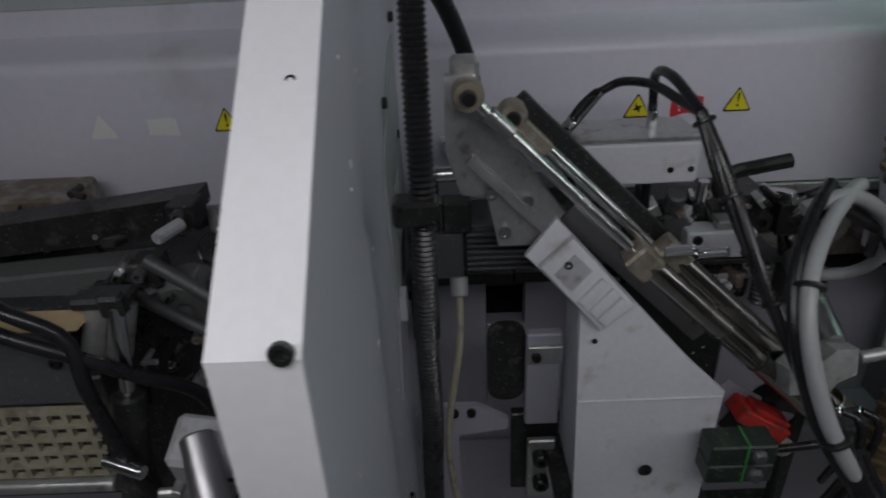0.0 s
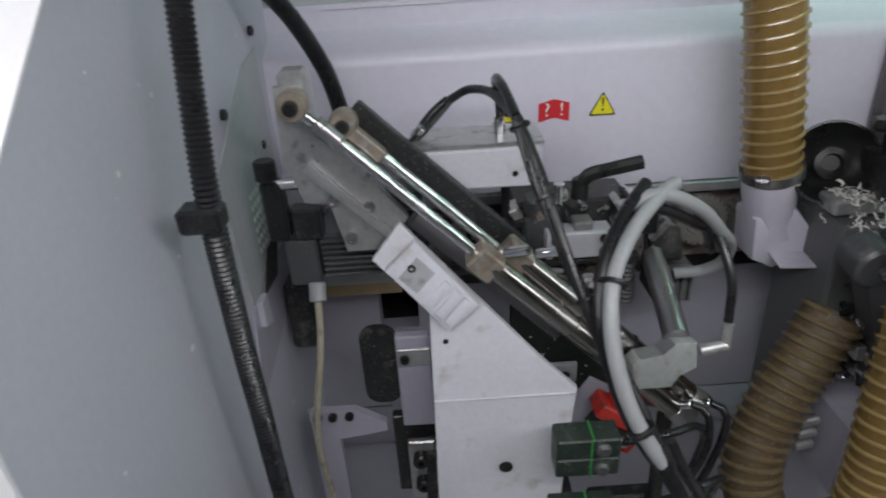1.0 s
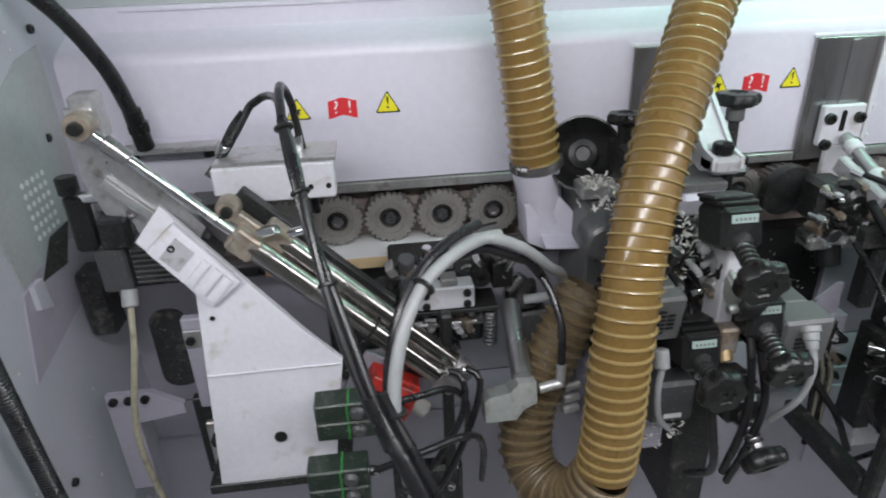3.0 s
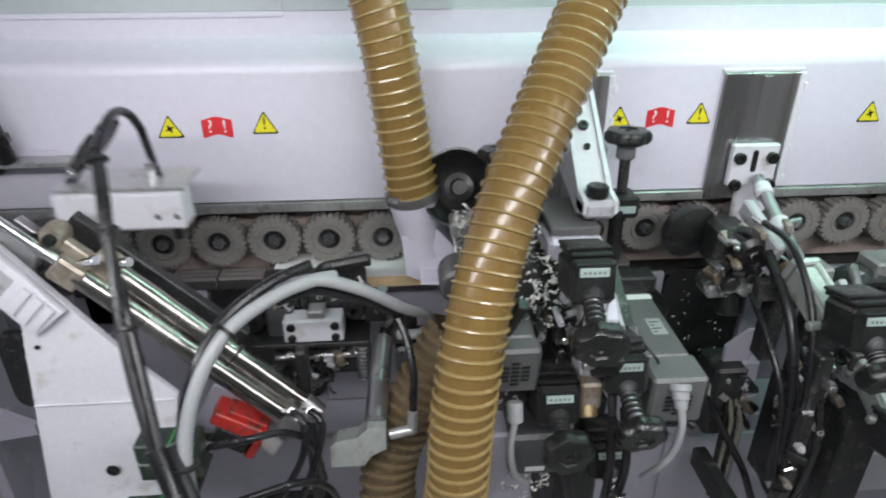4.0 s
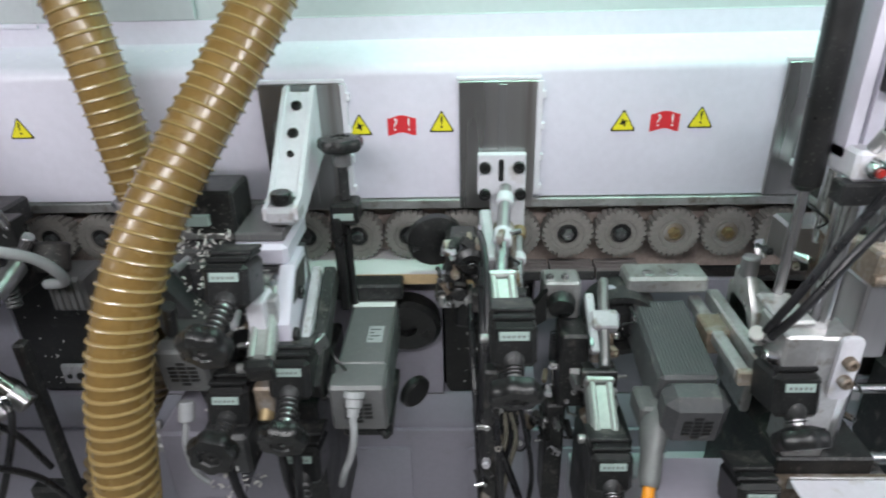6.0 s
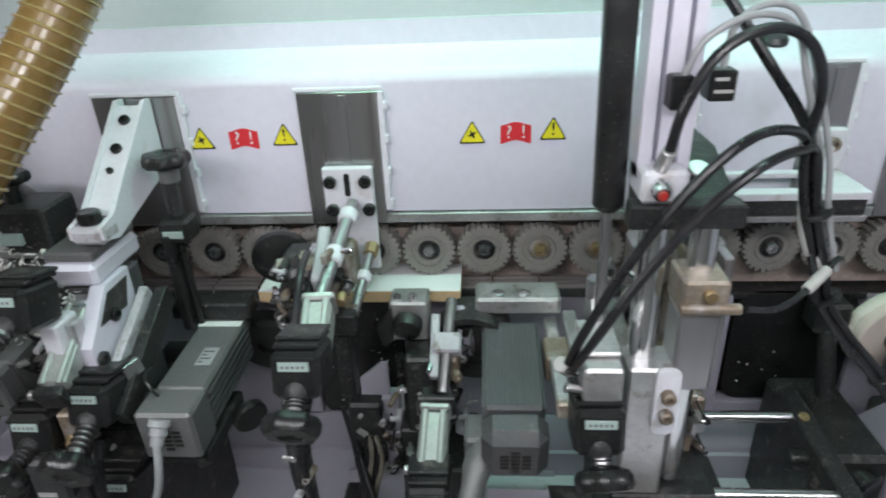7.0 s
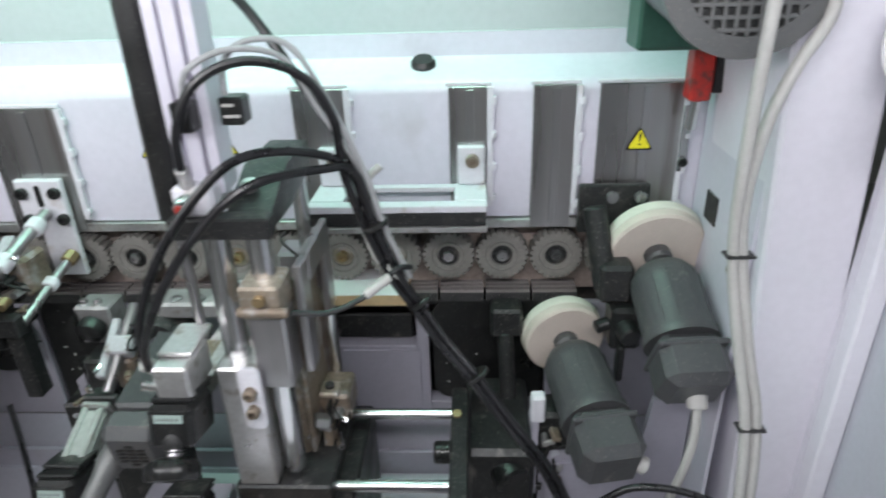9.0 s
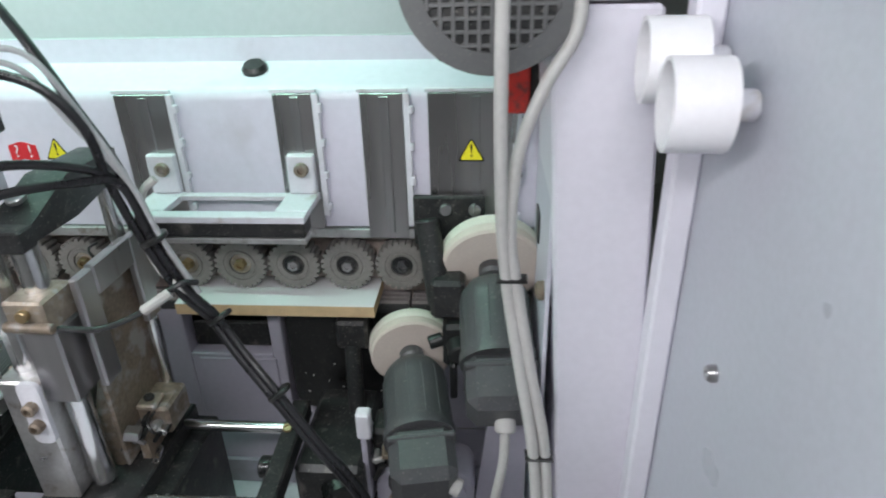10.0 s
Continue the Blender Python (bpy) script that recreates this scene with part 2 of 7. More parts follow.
def spline(points, step):
    """Points at even steps along a smooth line through the given ones."""
    P = [Vector(p) for p in points]
    P = [2 * P[0] - P[1]] + P + [2 * P[-1] - P[-2]]
    fine = []
    for i in range(1, len(P) - 2):
        a, b, c, d = P[i - 1:i + 3]
        for k in range(40):
            t = k / 40
            fine.append(0.5 * ((2 * b) + (c - a) * t + (2 * a - 5 * b + 4 * c - d) * t * t + (3 * b - a - 3 * c + d) * t ** 3))
    fine.append(P[-2])
    out, left = [fine[0]], step
    for a, b in zip(fine, fine[1:]):
        ln = (b - a).length
        while ln >= left and ln > 0:
            a = a.lerp(b, left / ln)
            ln = (b - a).length
            out.append(a)
            left = step
        left -= ln
    if (out[-1] - fine[-1]).length > step * 0.3:
        out.append(fine[-1])
    return out


def sweep(points, radius, step=0.012, seg=12, bm=None, mat=0, ring=None, cap=True):
    """A tube along a smooth line; ring(k) gives the radius and the material of the k-th ring."""
    bm = bm or bmesh.new()
    pts = spline(points, step)
    up = Vector((0.3, 0.2, 0.93))
    prev = None
    for k, p in enumerate(pts):
        d = (pts[min(k + 1, len(pts) - 1)] - pts[max(k - 1, 0)]).normalized()
        u = (up - d * up.dot(d)).normalized()
        v = d.cross(u)
        up = u
        r, mt = ring(k) if ring else (radius, mat)
        cur = [bm.verts.new(p + (u * math.cos(2 * math.pi * i / seg) + v * math.sin(2 * math.pi * i / seg)) * r) for i in range(seg)]
        if prev:
            for i in range(seg):
                bm.faces.new((prev[i], prev[(i + 1) % seg], cur[(i + 1) % seg], cur[i])).material_index = mt
        elif cap:
            bm.faces.new(cur[::-1])
        prev = cur
    if cap:
        bm.faces.new(prev)
    return bm


def prism(pts, y0, y1, bm=None, mat=0, plane="xz", lean=0.0, bevel=0.0):
    """A plate with the outline pts in a plane, from y0 to y1 across it; lean shifts the far coordinate with height."""
    bm = bm or bmesh.new()

    def at(a, b, c):
        if plane == "xz":
            return Vector((a, c + lean * b, b))
        if plane == "yz":
            return Vector((c, a, b))
        return Vector((a, b, c))

    lo = [bm.verts.new(at(a, b, y0)) for a, b in pts]
    hi = [bm.verts.new(at(a, b, y1)) for a, b in pts]
    fs = [bm.faces.new(lo), bm.faces.new(hi[::-1])]
    n = len(pts)
    for k in range(n):
        fs.append(bm.faces.new((lo[k], hi[k], hi[(k + 1) % n], lo[(k + 1) % n])))
    for f in fs:
        f.material_index = mat
    if bevel:
        es = list({e for f in fs[:2] for e in f.edges})
        bmesh.ops.bevel(bm, geom=es, offset=bevel, segments=2, affect="EDGES", profile=0.5)
    return bm


def round_rect(x0, x1, z0, z1, r, n=5):
    pts = []
    for cx, cz, a0 in ((x1 - r, z1 - r, 0), (x0 + r, z1 - r, 90), (x0 + r, z0 + r, 180), (x1 - r, z0 + r, 270)):
        for k in range(n + 1):
            a = radians(a0 + 90 * k / n)
            pts.append((cx + r * math.cos(a), cz + r * math.sin(a)))
    return pts


def bolt(parent, at, d=(0, -1, 0), r=0.006, h=0.006, name="bolt", material=None):
    """A socket-head screw."""
    p = Vector(at)
    d = Vector(d).normalized()
    bm = lathe([(r, 0), (r, 0.8), (r * 0.88, 1), (r * 0.5, 1), (r * 0.46, 0.45), (0.0001, 0.4)], p, p + d * h, 12)
    return part(name, bm, material or BLACK, parent)


def hose(name, points, r, material, label, category="hose", step=0.012, seg=12, group=""):
    return solid(name, sweep(points, r, step, seg), material, label, category, group=group)


def litter(parent, xs, ys, zs, n, seed):
    """Small screws, nuts, elbows, lugs and bits of wire crowded on a machine face."""
    rnd = random.Random(seed)
    for k in range(n):
        p = Vector((rnd.uniform(*xs), rnd.uniform(*ys), rnd.uniform(*zs)))
        r = rnd.uniform(0.003, 0.0065)
        mt = rnd.choice((BLACKM, BLACKM, BLACK, STEEL, ALU, RUST, CHROME, GREYWHITE))
        d = Vector((rnd.uniform(-0.5, 0.5), -1, rnd.uniform(-0.4, 0.3))).normalized()
        kind = k % 5
        if kind == 0:
            part("cap_screw", lathe([(r, 0), (r, 0.85), (r * 0.85, 1), (r * 0.5, 1), (r * 0.45, 0.6), (0.0001, 0.6)], p - d * 0.022, p + d * 0.008, 10), mt, parent)
        elif kind == 1:
            part("lug", box((-r * 1.6, r * 1.6, -0.012, 0.012, -r, r), bevel=0.0012, turn=Matrix.Translation(p) @ pose(0, 0, 0, rnd.uniform(-25, 25), rnd.uniform(0, 90), rnd.uniform(-20, 20))), mt, parent)
        elif kind == 2:
            part("nut", lathe([(r * 0.6, 0), (r * 0.6, 0.5), (r * 1.2, 0.5), (r * 1.2, 0.85), (r * 0.6, 0.86), (r * 0.5, 1)], p - d * 0.02, p + d * 0.012, 6), mt, parent)
        elif kind == 3:
            e = p + Vector((rnd.uniform(-0.02, 0.02), rnd.uniform(-0.006, 0.004), rnd.uniform(-0.03, -0.012)))
            part("wire", sweep([p + Vector((0, 0.02, 0)), p, (p + e) / 2 + Vector((rnd.uniform(-0.008, 0.008), -0.008, 0)), e, e + Vector((0, 0.015, -0.012))], 0.0019, 0.006, 6), BLACK, parent)
        else:
            part("elbow", cyl(p + Vector((0, 0.018, 0)), p - Vector((0, 0.004, 0)), r * 0.8, 10), mt, parent)
            part("elbow", cyl(p, p + Vector((rnd.choice((-1, 1)) * 0.013, -0.002, rnd.uniform(-0.006, 0.006))), r * 0.7, 10), mt, parent)


def curls(parent, xs, ys, zs, n, seed):
    """Curled strips of trimmed edging, heaped."""
    rnd = random.Random(seed)
    bm = bmesh.new()
    for k in range(n):
        m = Matrix.Translation((rnd.uniform(*xs), rnd.uniform(*ys), rnd.uniform(*zs))) @ pose(0, 0, 0, rnd.uniform(0, 360), rnd.uniform(0, 360), rnd.uniform(0, 360))
        r, w, n_a = rnd.uniform(0.0025, 0.007), rnd.uniform(0.0008, 0.0019), rnd.randint(4, 9)
        prev = None
        for i in range(n_a):
            a = i * 0.55
            q = [bm.verts.new(m @ Vector((r * math.cos(a), r * math.sin(a), i * 0.0006 + e))) for e in (-w, w)]
            if prev:
                bm.faces.new((prev[0], prev[1], q[1], q[0]))
            prev = q
    return tagged(part("shavings", bm, SHAVING, parent, "white curled plastic shavings"), kind="stuff")



# ---- the room round the machine ----
solid("floor", box((-6, 8, -5, 4, -0.1, 0.0), bevel=0), CONCRETE, "grey concrete workshop floor under the machine", "floor", "structure")
solid("ceiling", box((-6, 8, -5, 4, 3.6, 3.7), bevel=0), PLASTER, "pale workshop ceiling", "ceiling", "structure")
solid("wall_north", box((-6, 8, 4, 4.1, 0, 3.6), bevel=0), PLASTER, "pale plaster workshop wall", "wall", "structure")
solid("wall_south", box((-6, 8, -5.1, -5, 0, 3.6), bevel=0), PLASTER, "pale plaster workshop wall", "wall", "structure")
solid("wall_west", box((-6.1, -6, -5, 4, 0, 3.6), bevel=0), PLASTER, "pale plaster workshop wall", "wall", "structure")
solid("wall_east", box((8, 8.1, -5, 4, 0, 3.6), bevel=0), PLASTER, "pale plaster workshop wall", "wall", "structure")


# Fixtures out of view, added where the lamp rows are placed
def unseen_batten(x, y, z, ln):
    t = thing("unseen_batten", (x, y, z), "unseen white fluorescent batten added to go with a lamp row", "lamp")
    part("housing", box((x - ln / 2, x + ln / 2, y - 0.06, y + 0.06, z + 0.03, z + 0.08)), WHITE, t)
    for dx in (-ln * 0.4, ln * 0.4):
        part("suspension_rod", cyl((x + dx, y, z + 0.08), (x + dx, y, 3.6), 0.006, 8), STEEL, t)
    for dy in (-0.03, 0.03):
        part("tube", cyl((x - ln / 2, y + dy, z + 0.015), (x + ln / 2, y + dy, z + 0.015), 0.013, 12), TUBE, t, "lit fluorescent tube")


unseen_batten(0.85, 0.02, 1.66, 3.3)
unseen_batten(1.37, 0.80, 1.93, 1.02)
unseen_batten(-0.2, -2.0, 3.33, 3.6)

# ---- the machine's fixed frame ----
X0, X1, WALL = -1.2, 2.12, 0.895


def profile_wall():
    """The pressure beam's cover: an upright face, a rounded shoulder, and a set-back upper panel."""
    prof = [(WALL, 1.085), (WALL, 1.270)]
    for k in range(1, 7):
        a = radians(90 * k / 6 * 0.78)
        prof.append((WALL + 0.022 * (1 - math.cos(a)), 1.270 + 0.022 * math.sin(a)))
    prof += [(0.952, 1.306), (0.958, 1.312), (0.958, 1.345), (0.964, 1.346), (1.02, 1.95), (1.05, 1.95), (1.05, 1.085)]
    bm = bmesh.new()
    a = [bm.verts.new((X0, y, z)) for y, z in prof]
    b = [bm.verts.new((X1, y, z)) for y, z in prof]
    for k in range(len(prof)):
        bm.faces.new((a[k], b[k], b[(k + 1) % len(prof)], a[(k + 1) % len(prof)]))
    bm.faces.new(a[::-1])
    bm.faces.new(b)
    for f in bm.faces:
        f.material_index = 1 if f.calc_center_median().z > 1.342 and len(f.verts) == 4 else 0
    return bm


beam = solid("wall_beam_cover", profile_wall(), (PAINT, UPPERCOVER), "lavender-white painted steel cover over the pressure beam", "cover", "structure")
solid("trim_beam_foot", box((X0, X1, 0.889, 0.93, 1.068, 1.083)), ALU, "thin aluminium strip along the foot of the cover", "trim", "structure")
solid("wall_roller_backing", box((X0, X1, 0.935, 0.95, 0.94, 1.068), bevel=0), BACKING, "dusty brown steel backing behind the pressure rollers", "backing", "structure")
for xa, xb in ((0.02, 0.42),):
    solid("trim_cover_seam", box((xa, xb, 0.954, 0.959, 1.338, 1.343), bevel=0.0005), PAINT, "raised seam on the painted cover", "seam", "structure")
solid("trim_cover_panel", box((0.42, 0.66, 0.955, 0.963, 1.345, 1.60)), UPPERCOVER, "flat lavender access panel on the cover", "panel", "structure")


def body_wall():
    """The frame below the chain: plates between the openings, then a sloping step and the lower panels."""
    t = thing("wall_machine_body", (0.5, 0.90, 0.0), "lavender painted machine frame below the chain", "machine frame", kind="structure")
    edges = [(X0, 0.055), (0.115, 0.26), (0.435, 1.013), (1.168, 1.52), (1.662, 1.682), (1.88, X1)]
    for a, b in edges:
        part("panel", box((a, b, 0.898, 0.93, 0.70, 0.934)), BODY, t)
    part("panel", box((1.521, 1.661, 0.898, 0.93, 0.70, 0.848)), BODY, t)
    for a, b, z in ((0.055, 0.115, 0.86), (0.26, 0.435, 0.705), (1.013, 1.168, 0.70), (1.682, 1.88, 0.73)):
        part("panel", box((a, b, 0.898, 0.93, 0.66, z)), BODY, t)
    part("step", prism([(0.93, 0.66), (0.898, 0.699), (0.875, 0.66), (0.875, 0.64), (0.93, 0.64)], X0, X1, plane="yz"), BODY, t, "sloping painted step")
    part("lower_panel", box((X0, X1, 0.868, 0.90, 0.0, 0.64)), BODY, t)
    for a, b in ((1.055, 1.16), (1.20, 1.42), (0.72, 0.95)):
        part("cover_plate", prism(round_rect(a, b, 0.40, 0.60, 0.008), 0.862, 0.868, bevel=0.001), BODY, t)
    # Near-black sheet that closes the view through the frame openings
    part("inner_plate", box((X0, X1, 1.0, 1.02, 0.62, 0.94), bevel=0), DARKIN, t, "near-black specked sheet behind the frame openings")
    return t


body_wall()
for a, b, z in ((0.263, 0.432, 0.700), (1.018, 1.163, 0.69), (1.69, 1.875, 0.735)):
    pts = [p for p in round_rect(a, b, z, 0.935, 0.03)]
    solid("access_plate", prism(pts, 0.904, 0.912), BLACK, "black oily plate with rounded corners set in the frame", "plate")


drilled = thing("drilled_plate", (0.35, 0.90, 0.73), "pale drilled steel plate screwed to the black cover", "plate")
part("plate", box((0.318, 0.372, 0.894, 0.9035, 0.728, 0.768), bevel=0.002), GREYWHITE, drilled)
for hx, hr in ((0.332, 0.005), (0.352, 0.008)):
    bolt(drilled, (hx, 0.894, 0.745), r=hr, h=0.002)


def conveyor_chain():
    t = thing("conveyor_chain", (0, 0.94, 0.93), "moving feed chain of dark ribbed pads", "conveyor chain")
    out = [(0.895, 0.936), (0.895, 0.9505)]
    for k in range(6):
        y = 0.898 + k * 0.0132
        out += [(y, 0.9505), (y, 0.9558), (y + 0.0088, 0.9558), (y + 0.0088, 0.9505)]
    out += [(0.978, 0.9505), (0.978, 0.936)]
    bm = prism(out, -0.0352, 0.0352, plane="yz")
    for f in bm.faces:
        f.material_index = 1 if f.calc_center_median().y < 0.8965 else 0
    bm.transform(Matrix.Translation(-Vector(t.location)))
    me = link(bm, (PAD, PADFRONT))
    for k in range(62):
        ob = new("pad", me)
        ob.parent = t
        ob.location = (1.849 - 0.0745 * (k - 2.5) - 1.85, 0, 0)
    return t


chain = conveyor_chain()
solid("chain_guide", box((X0, X1, 0.905, 0.99, 0.925, 0.935)), BLACKM, "black steel guide rail under the feed chain", "rail", "structure")


def pressure_rollers():
    """Toothed rubber rollers in a row on a beam; each turns loose on its own axle."""
    r, n, th, q = 0.0410, 25, 0.026, 6
    bm = bmesh.new()
    rings = []
    for y, f in ((0, 0.0), (0.0012, 1.0), (th, 1.0)):
        ring = []
        for k in range(n * q):
            a = 2 * math.pi * k / (n * q)
            rr = r - (0.0042 if k % q in (0, 1) else 0.0) - (0.0010 if f == 0.0 else 0)
            ring.append(bm.verts.new((rr * math.cos(a), y, rr * math.sin(a))))
        rings.append(ring)
    faces = []
    for rr, y in ((0.0165, 0.009), (0.0172, 0.001), (0.0225, 0.0), (0.0235, 0.0016), (0.0255, 0.0016), (0.0265, 0.0), (0.034, -0.0004)):
        faces.append([bm.verts.new((rr * math.cos(2 * math.pi * k / (n * q)), y, rr * math.sin(2 * math.pi * k / (n * q)))) for k in range(n * q)])
    rings = faces + rings
    for a, b in zip(rings, rings[1:]):
        for k in range(n * q):
            bm.faces.new((a[k], a[(k + 1) % (n * q)], b[(k + 1) % (n * q)], b[k]))
    bm.faces.new(rings[0])
    bm.faces.new(rings[-1][::-1])
    tyre = link(bm, SHAFT)
    hubs = []
    for mt in (BLACKM, MOTOR, BRASS):
        hb = lathe([(0.0160, 0), (0.0160, 0.45), (0.0135, 0.5), (0.0125, 0.5), (0.0125, 0.3), (0.0105, 0.3)], (0, 0.009, 0), (0, -0.003, 0), 20, mat=0)
        lathe([(0.0095, 0), (0.0095, 0.8), (0.0085, 1), (0.0048, 1), (0.0044, 0.6), (0.0001, 0.6)], (0, 0.008, 0), (0, -0.0045, 0), 6, hb, 1)
        hubs.append(link(hb, (BLACKM if mt != BRASS else TAN, STEEL if mt == MOTOR else (mt if mt == BRASS else MOTOR))))
    kinds = (0, 0, 1, 0, 1, 1, 0, 0, 1, 0, 1, 0, 0, 0, 1, 0, 1, 0, 2, 2, 2, 2, 1, 1, 0, 0)
    for k in range(-16, 10):
        t = new("pressure_roller")
        t.location = (1.217 + 0.0838 * k, WALL - 0.001, 1.0185)
        t.rotation_euler = (0, radians(37 * k), 0)
        tagged(t, "grey toothed rubber pressure roller with a %s hub" % ("black", "dark grey", "brass")[kinds[k + 16]], "roller", "row of pressure rollers")
        a, b = new("tyre", tyre), new("hub", hubs[kinds[k + 16]])
        a.parent = b.parent = t


pressure_rollers()


def board():
    t = thing("board", (0, 0.9, 0.957), "white melamine chipboard panel with a raw edge on the chain", "board")
    part("panel", box((-0.305, 0, 0.846, 0.985, 0.9575, 0.9755), bevel=0.0004), BOARDEDGE, t, "chipboard core with raw tan edges")
    part("top_face", box((-0.305, 0, 0.846, 0.985, 0.9757, 0.9768), bevel=0.0002), BOARDTOP, t, "white melamine face")
    return t


work = board()


# ---- plates and labels on the cover ----
def guide_plate(x0, x1, z0, z1, groove=True):
    t = thing("guide_plate", ((x0 + x1) / 2, WALL, z0), "brushed steel guide plate with white tapes along its sides", "plate", "guide plates on the cover")
    part("plate", box((x0, x1, 0.887, 0.894, z0, z1), bevel=0.0008), BRUSHED, t)
    if groove:
        xm = x0 + (x1 - x0) * 0.56
        part("groove", box((xm - 0.006, xm + 0.006, 0.8845, 0.8868, z0 + 0.01, z1 - 0.004), bevel=0.001), STEEL, t)
    part("edge_tape", box((x0 - 0.004, x1 + 0.006, 0.889, 0.894, z1 + 0.0005, z1 + 0.006), bevel=0.001), WHITE, t)
    part("edge_tape", box((x1 + 0.0005, x1 + 0.009, 0.886, 0.894, z0 + 0.02, z1), bevel=0.001), WHITE, t)
    rnd = random.Random(int(x0 * 1000))
    for k in range(4):
        z = z0 + (z1 - z0) * (0.15 + 0.24 * k)
        part("tape_end", box((x1 + 0.007, x1 + 0.013, 0.8845, 0.894, z, z + 0.008 + 0.006 * rnd.random()), bevel=0.001), WHITE, t)
    return t


for x0, x1, z0, z1 in ((0.758, 0.876, 1.07, 1.262), (1.047, 1.158, 1.07, 1.262), (1.505, 1.578, 1.085, 1.281), (1.726, 1.779, 1.085, 1.281), (1.844, 1.902, 1.07, 1.281), (1.935, 2.049, 1.07, 1.281)):
    guide_plate(x0, x1, z0, z1)


def font_part(text, size, material, parent, m, depth=0.0002):
    cu = bpy.data.curves.new("t", "FONT")
    cu.body, cu.size, cu.extrude, cu.align_x, cu.align_y = text, size, depth, "CENTER", "CENTER"
    tmp = bpy.data.objects.new("t", cu)
    scene.collection.objects.link(tmp)
    me = bpy.data.meshes.new_from_object(tmp.evaluated_get(bpy.context.evaluated_depsgraph_get()))
    bpy.data.objects.remove(tmp)
    me.transform(m)
    me.materials.append(material)
    ob = new("lettering", me)
    ob.parent = parent
    return ob


FACE = pose(0, 0, 0, 90, 0, 0)


def warning_triangle(x, z, mark, y=WALL, faded=False):
    t = thing("warning_label", (x, y, z), "pale peeling triangular label" if faded else "yellow triangular warning label with a black border", "label", "warning labels")

    def tri(s, yy, d):
        h = s * 0.866
        pts = []
        for cx, cz, a0 in ((-s / 2, -h * 0.45, 150), (s / 2, -h * 0.45, 270), (0, h * 0.55, 30)):
            for k in range(4):
                a = radians(a0 + 40 * k)
                pts.append((x + cx + 0.0016 * math.cos(a), z + cz + 0.0016 * math.sin(a)))
        return prism(pts, yy - d, yy)

    part("backing", tri(0.0325, y - 0.0002, 0.0006), PALE if faded else INK, t)
    part("field", tri(0.0265, y - 0.0010, 0.0004), PALE if faded else YELLOW, t)
    if mark == "!":
        font_part("!", 0.026, INK, t, Matrix.Translation((0, -0.0016, 0.0005)) @ FACE)
    elif mark:
        bm = bmesh.new()
        for k in range(4):
            a = radians(20 + 90 * k)
            c, s = math.cos(a), math.sin(a)
            pts = [(x + 0.0072 * c, z - 0.001 + 0.0072 * s), (x + 0.0026 * -s + 0.002 * c, z - 0.001 + 0.0026 * c + 0.002 * s), (x - 0.001 * c, z - 0.001 - 0.001 * s), (x + 0.0016 * s, z - 0.001 - 0.0016 * c)]
            prism(pts, y - 0.0017, y - 0.0015, bm=bm)
        part("symbol", bm, INK, t)
    return t


def red_flag(x, z, y=WALL):
    t = thing("manual_label", (x, y, z), "red label with a white question mark and exclamation mark", "label", "red labels")
    pts = []
    n = 8
    for k in range(n + 1):
        u = -1 + 2 * k / n
        pts.append((x + 0.021 * u, z - 0.013 + 0.0025 * math.cos(u * 3.0)))
    for k in range(n + 1):
        u = 1 - 2 * k / n
        pts.append((x + 0.021 * u, z + 0.0125 + 0.0025 * math.cos(u * 3.0)))
    part("field", prism(pts, y - 0.0009, y - 0.0003), REDLABEL, t)
    font_part("?", 0.026, PALE, t, Matrix.Translation((-0.0095, -0.0014, 0.0003)) @ FACE)
    font_part("!", 0.026, PALE, t, Matrix.Translation((0.0105, -0.0014, 0.0003)) @ FACE)


for xa, xf, xc in ((0.257, 0.322, 0.388), (0.900, 0.962, 1.021), (1.286, 1.346, 1.397)):
    warning_triangle(xa, 1.199, "blade")
    red_flag(xf, 1.199)
    warning_triangle(xc, 1.202, "!")
warning_triangle(1.993, 1.203, "!", 0.884)
warning_triangle(-0.453, 1.202, "", faded=True)
solid("torn_label", prism([(-0.392, 1.19), (-0.352, 1.188), (-0.353, 1.210), (-0.36, 1.212), (-0.391, 1.211)], WALL - 0.0008, WALL - 0.0002), PALE, "torn white paper label on the cover", "label")
warning_triangle(-0.286, 1.205, "!")
solid("cover_grommet", lathe([(0.018, 0), (0.018, 0.5), (0.014, 1)], (1.689, 0.942, 1.302), (1.689, 0.938, 1.312), 24), BLACK, "black plastic grommet on the shoulder of the cover", "grommet")


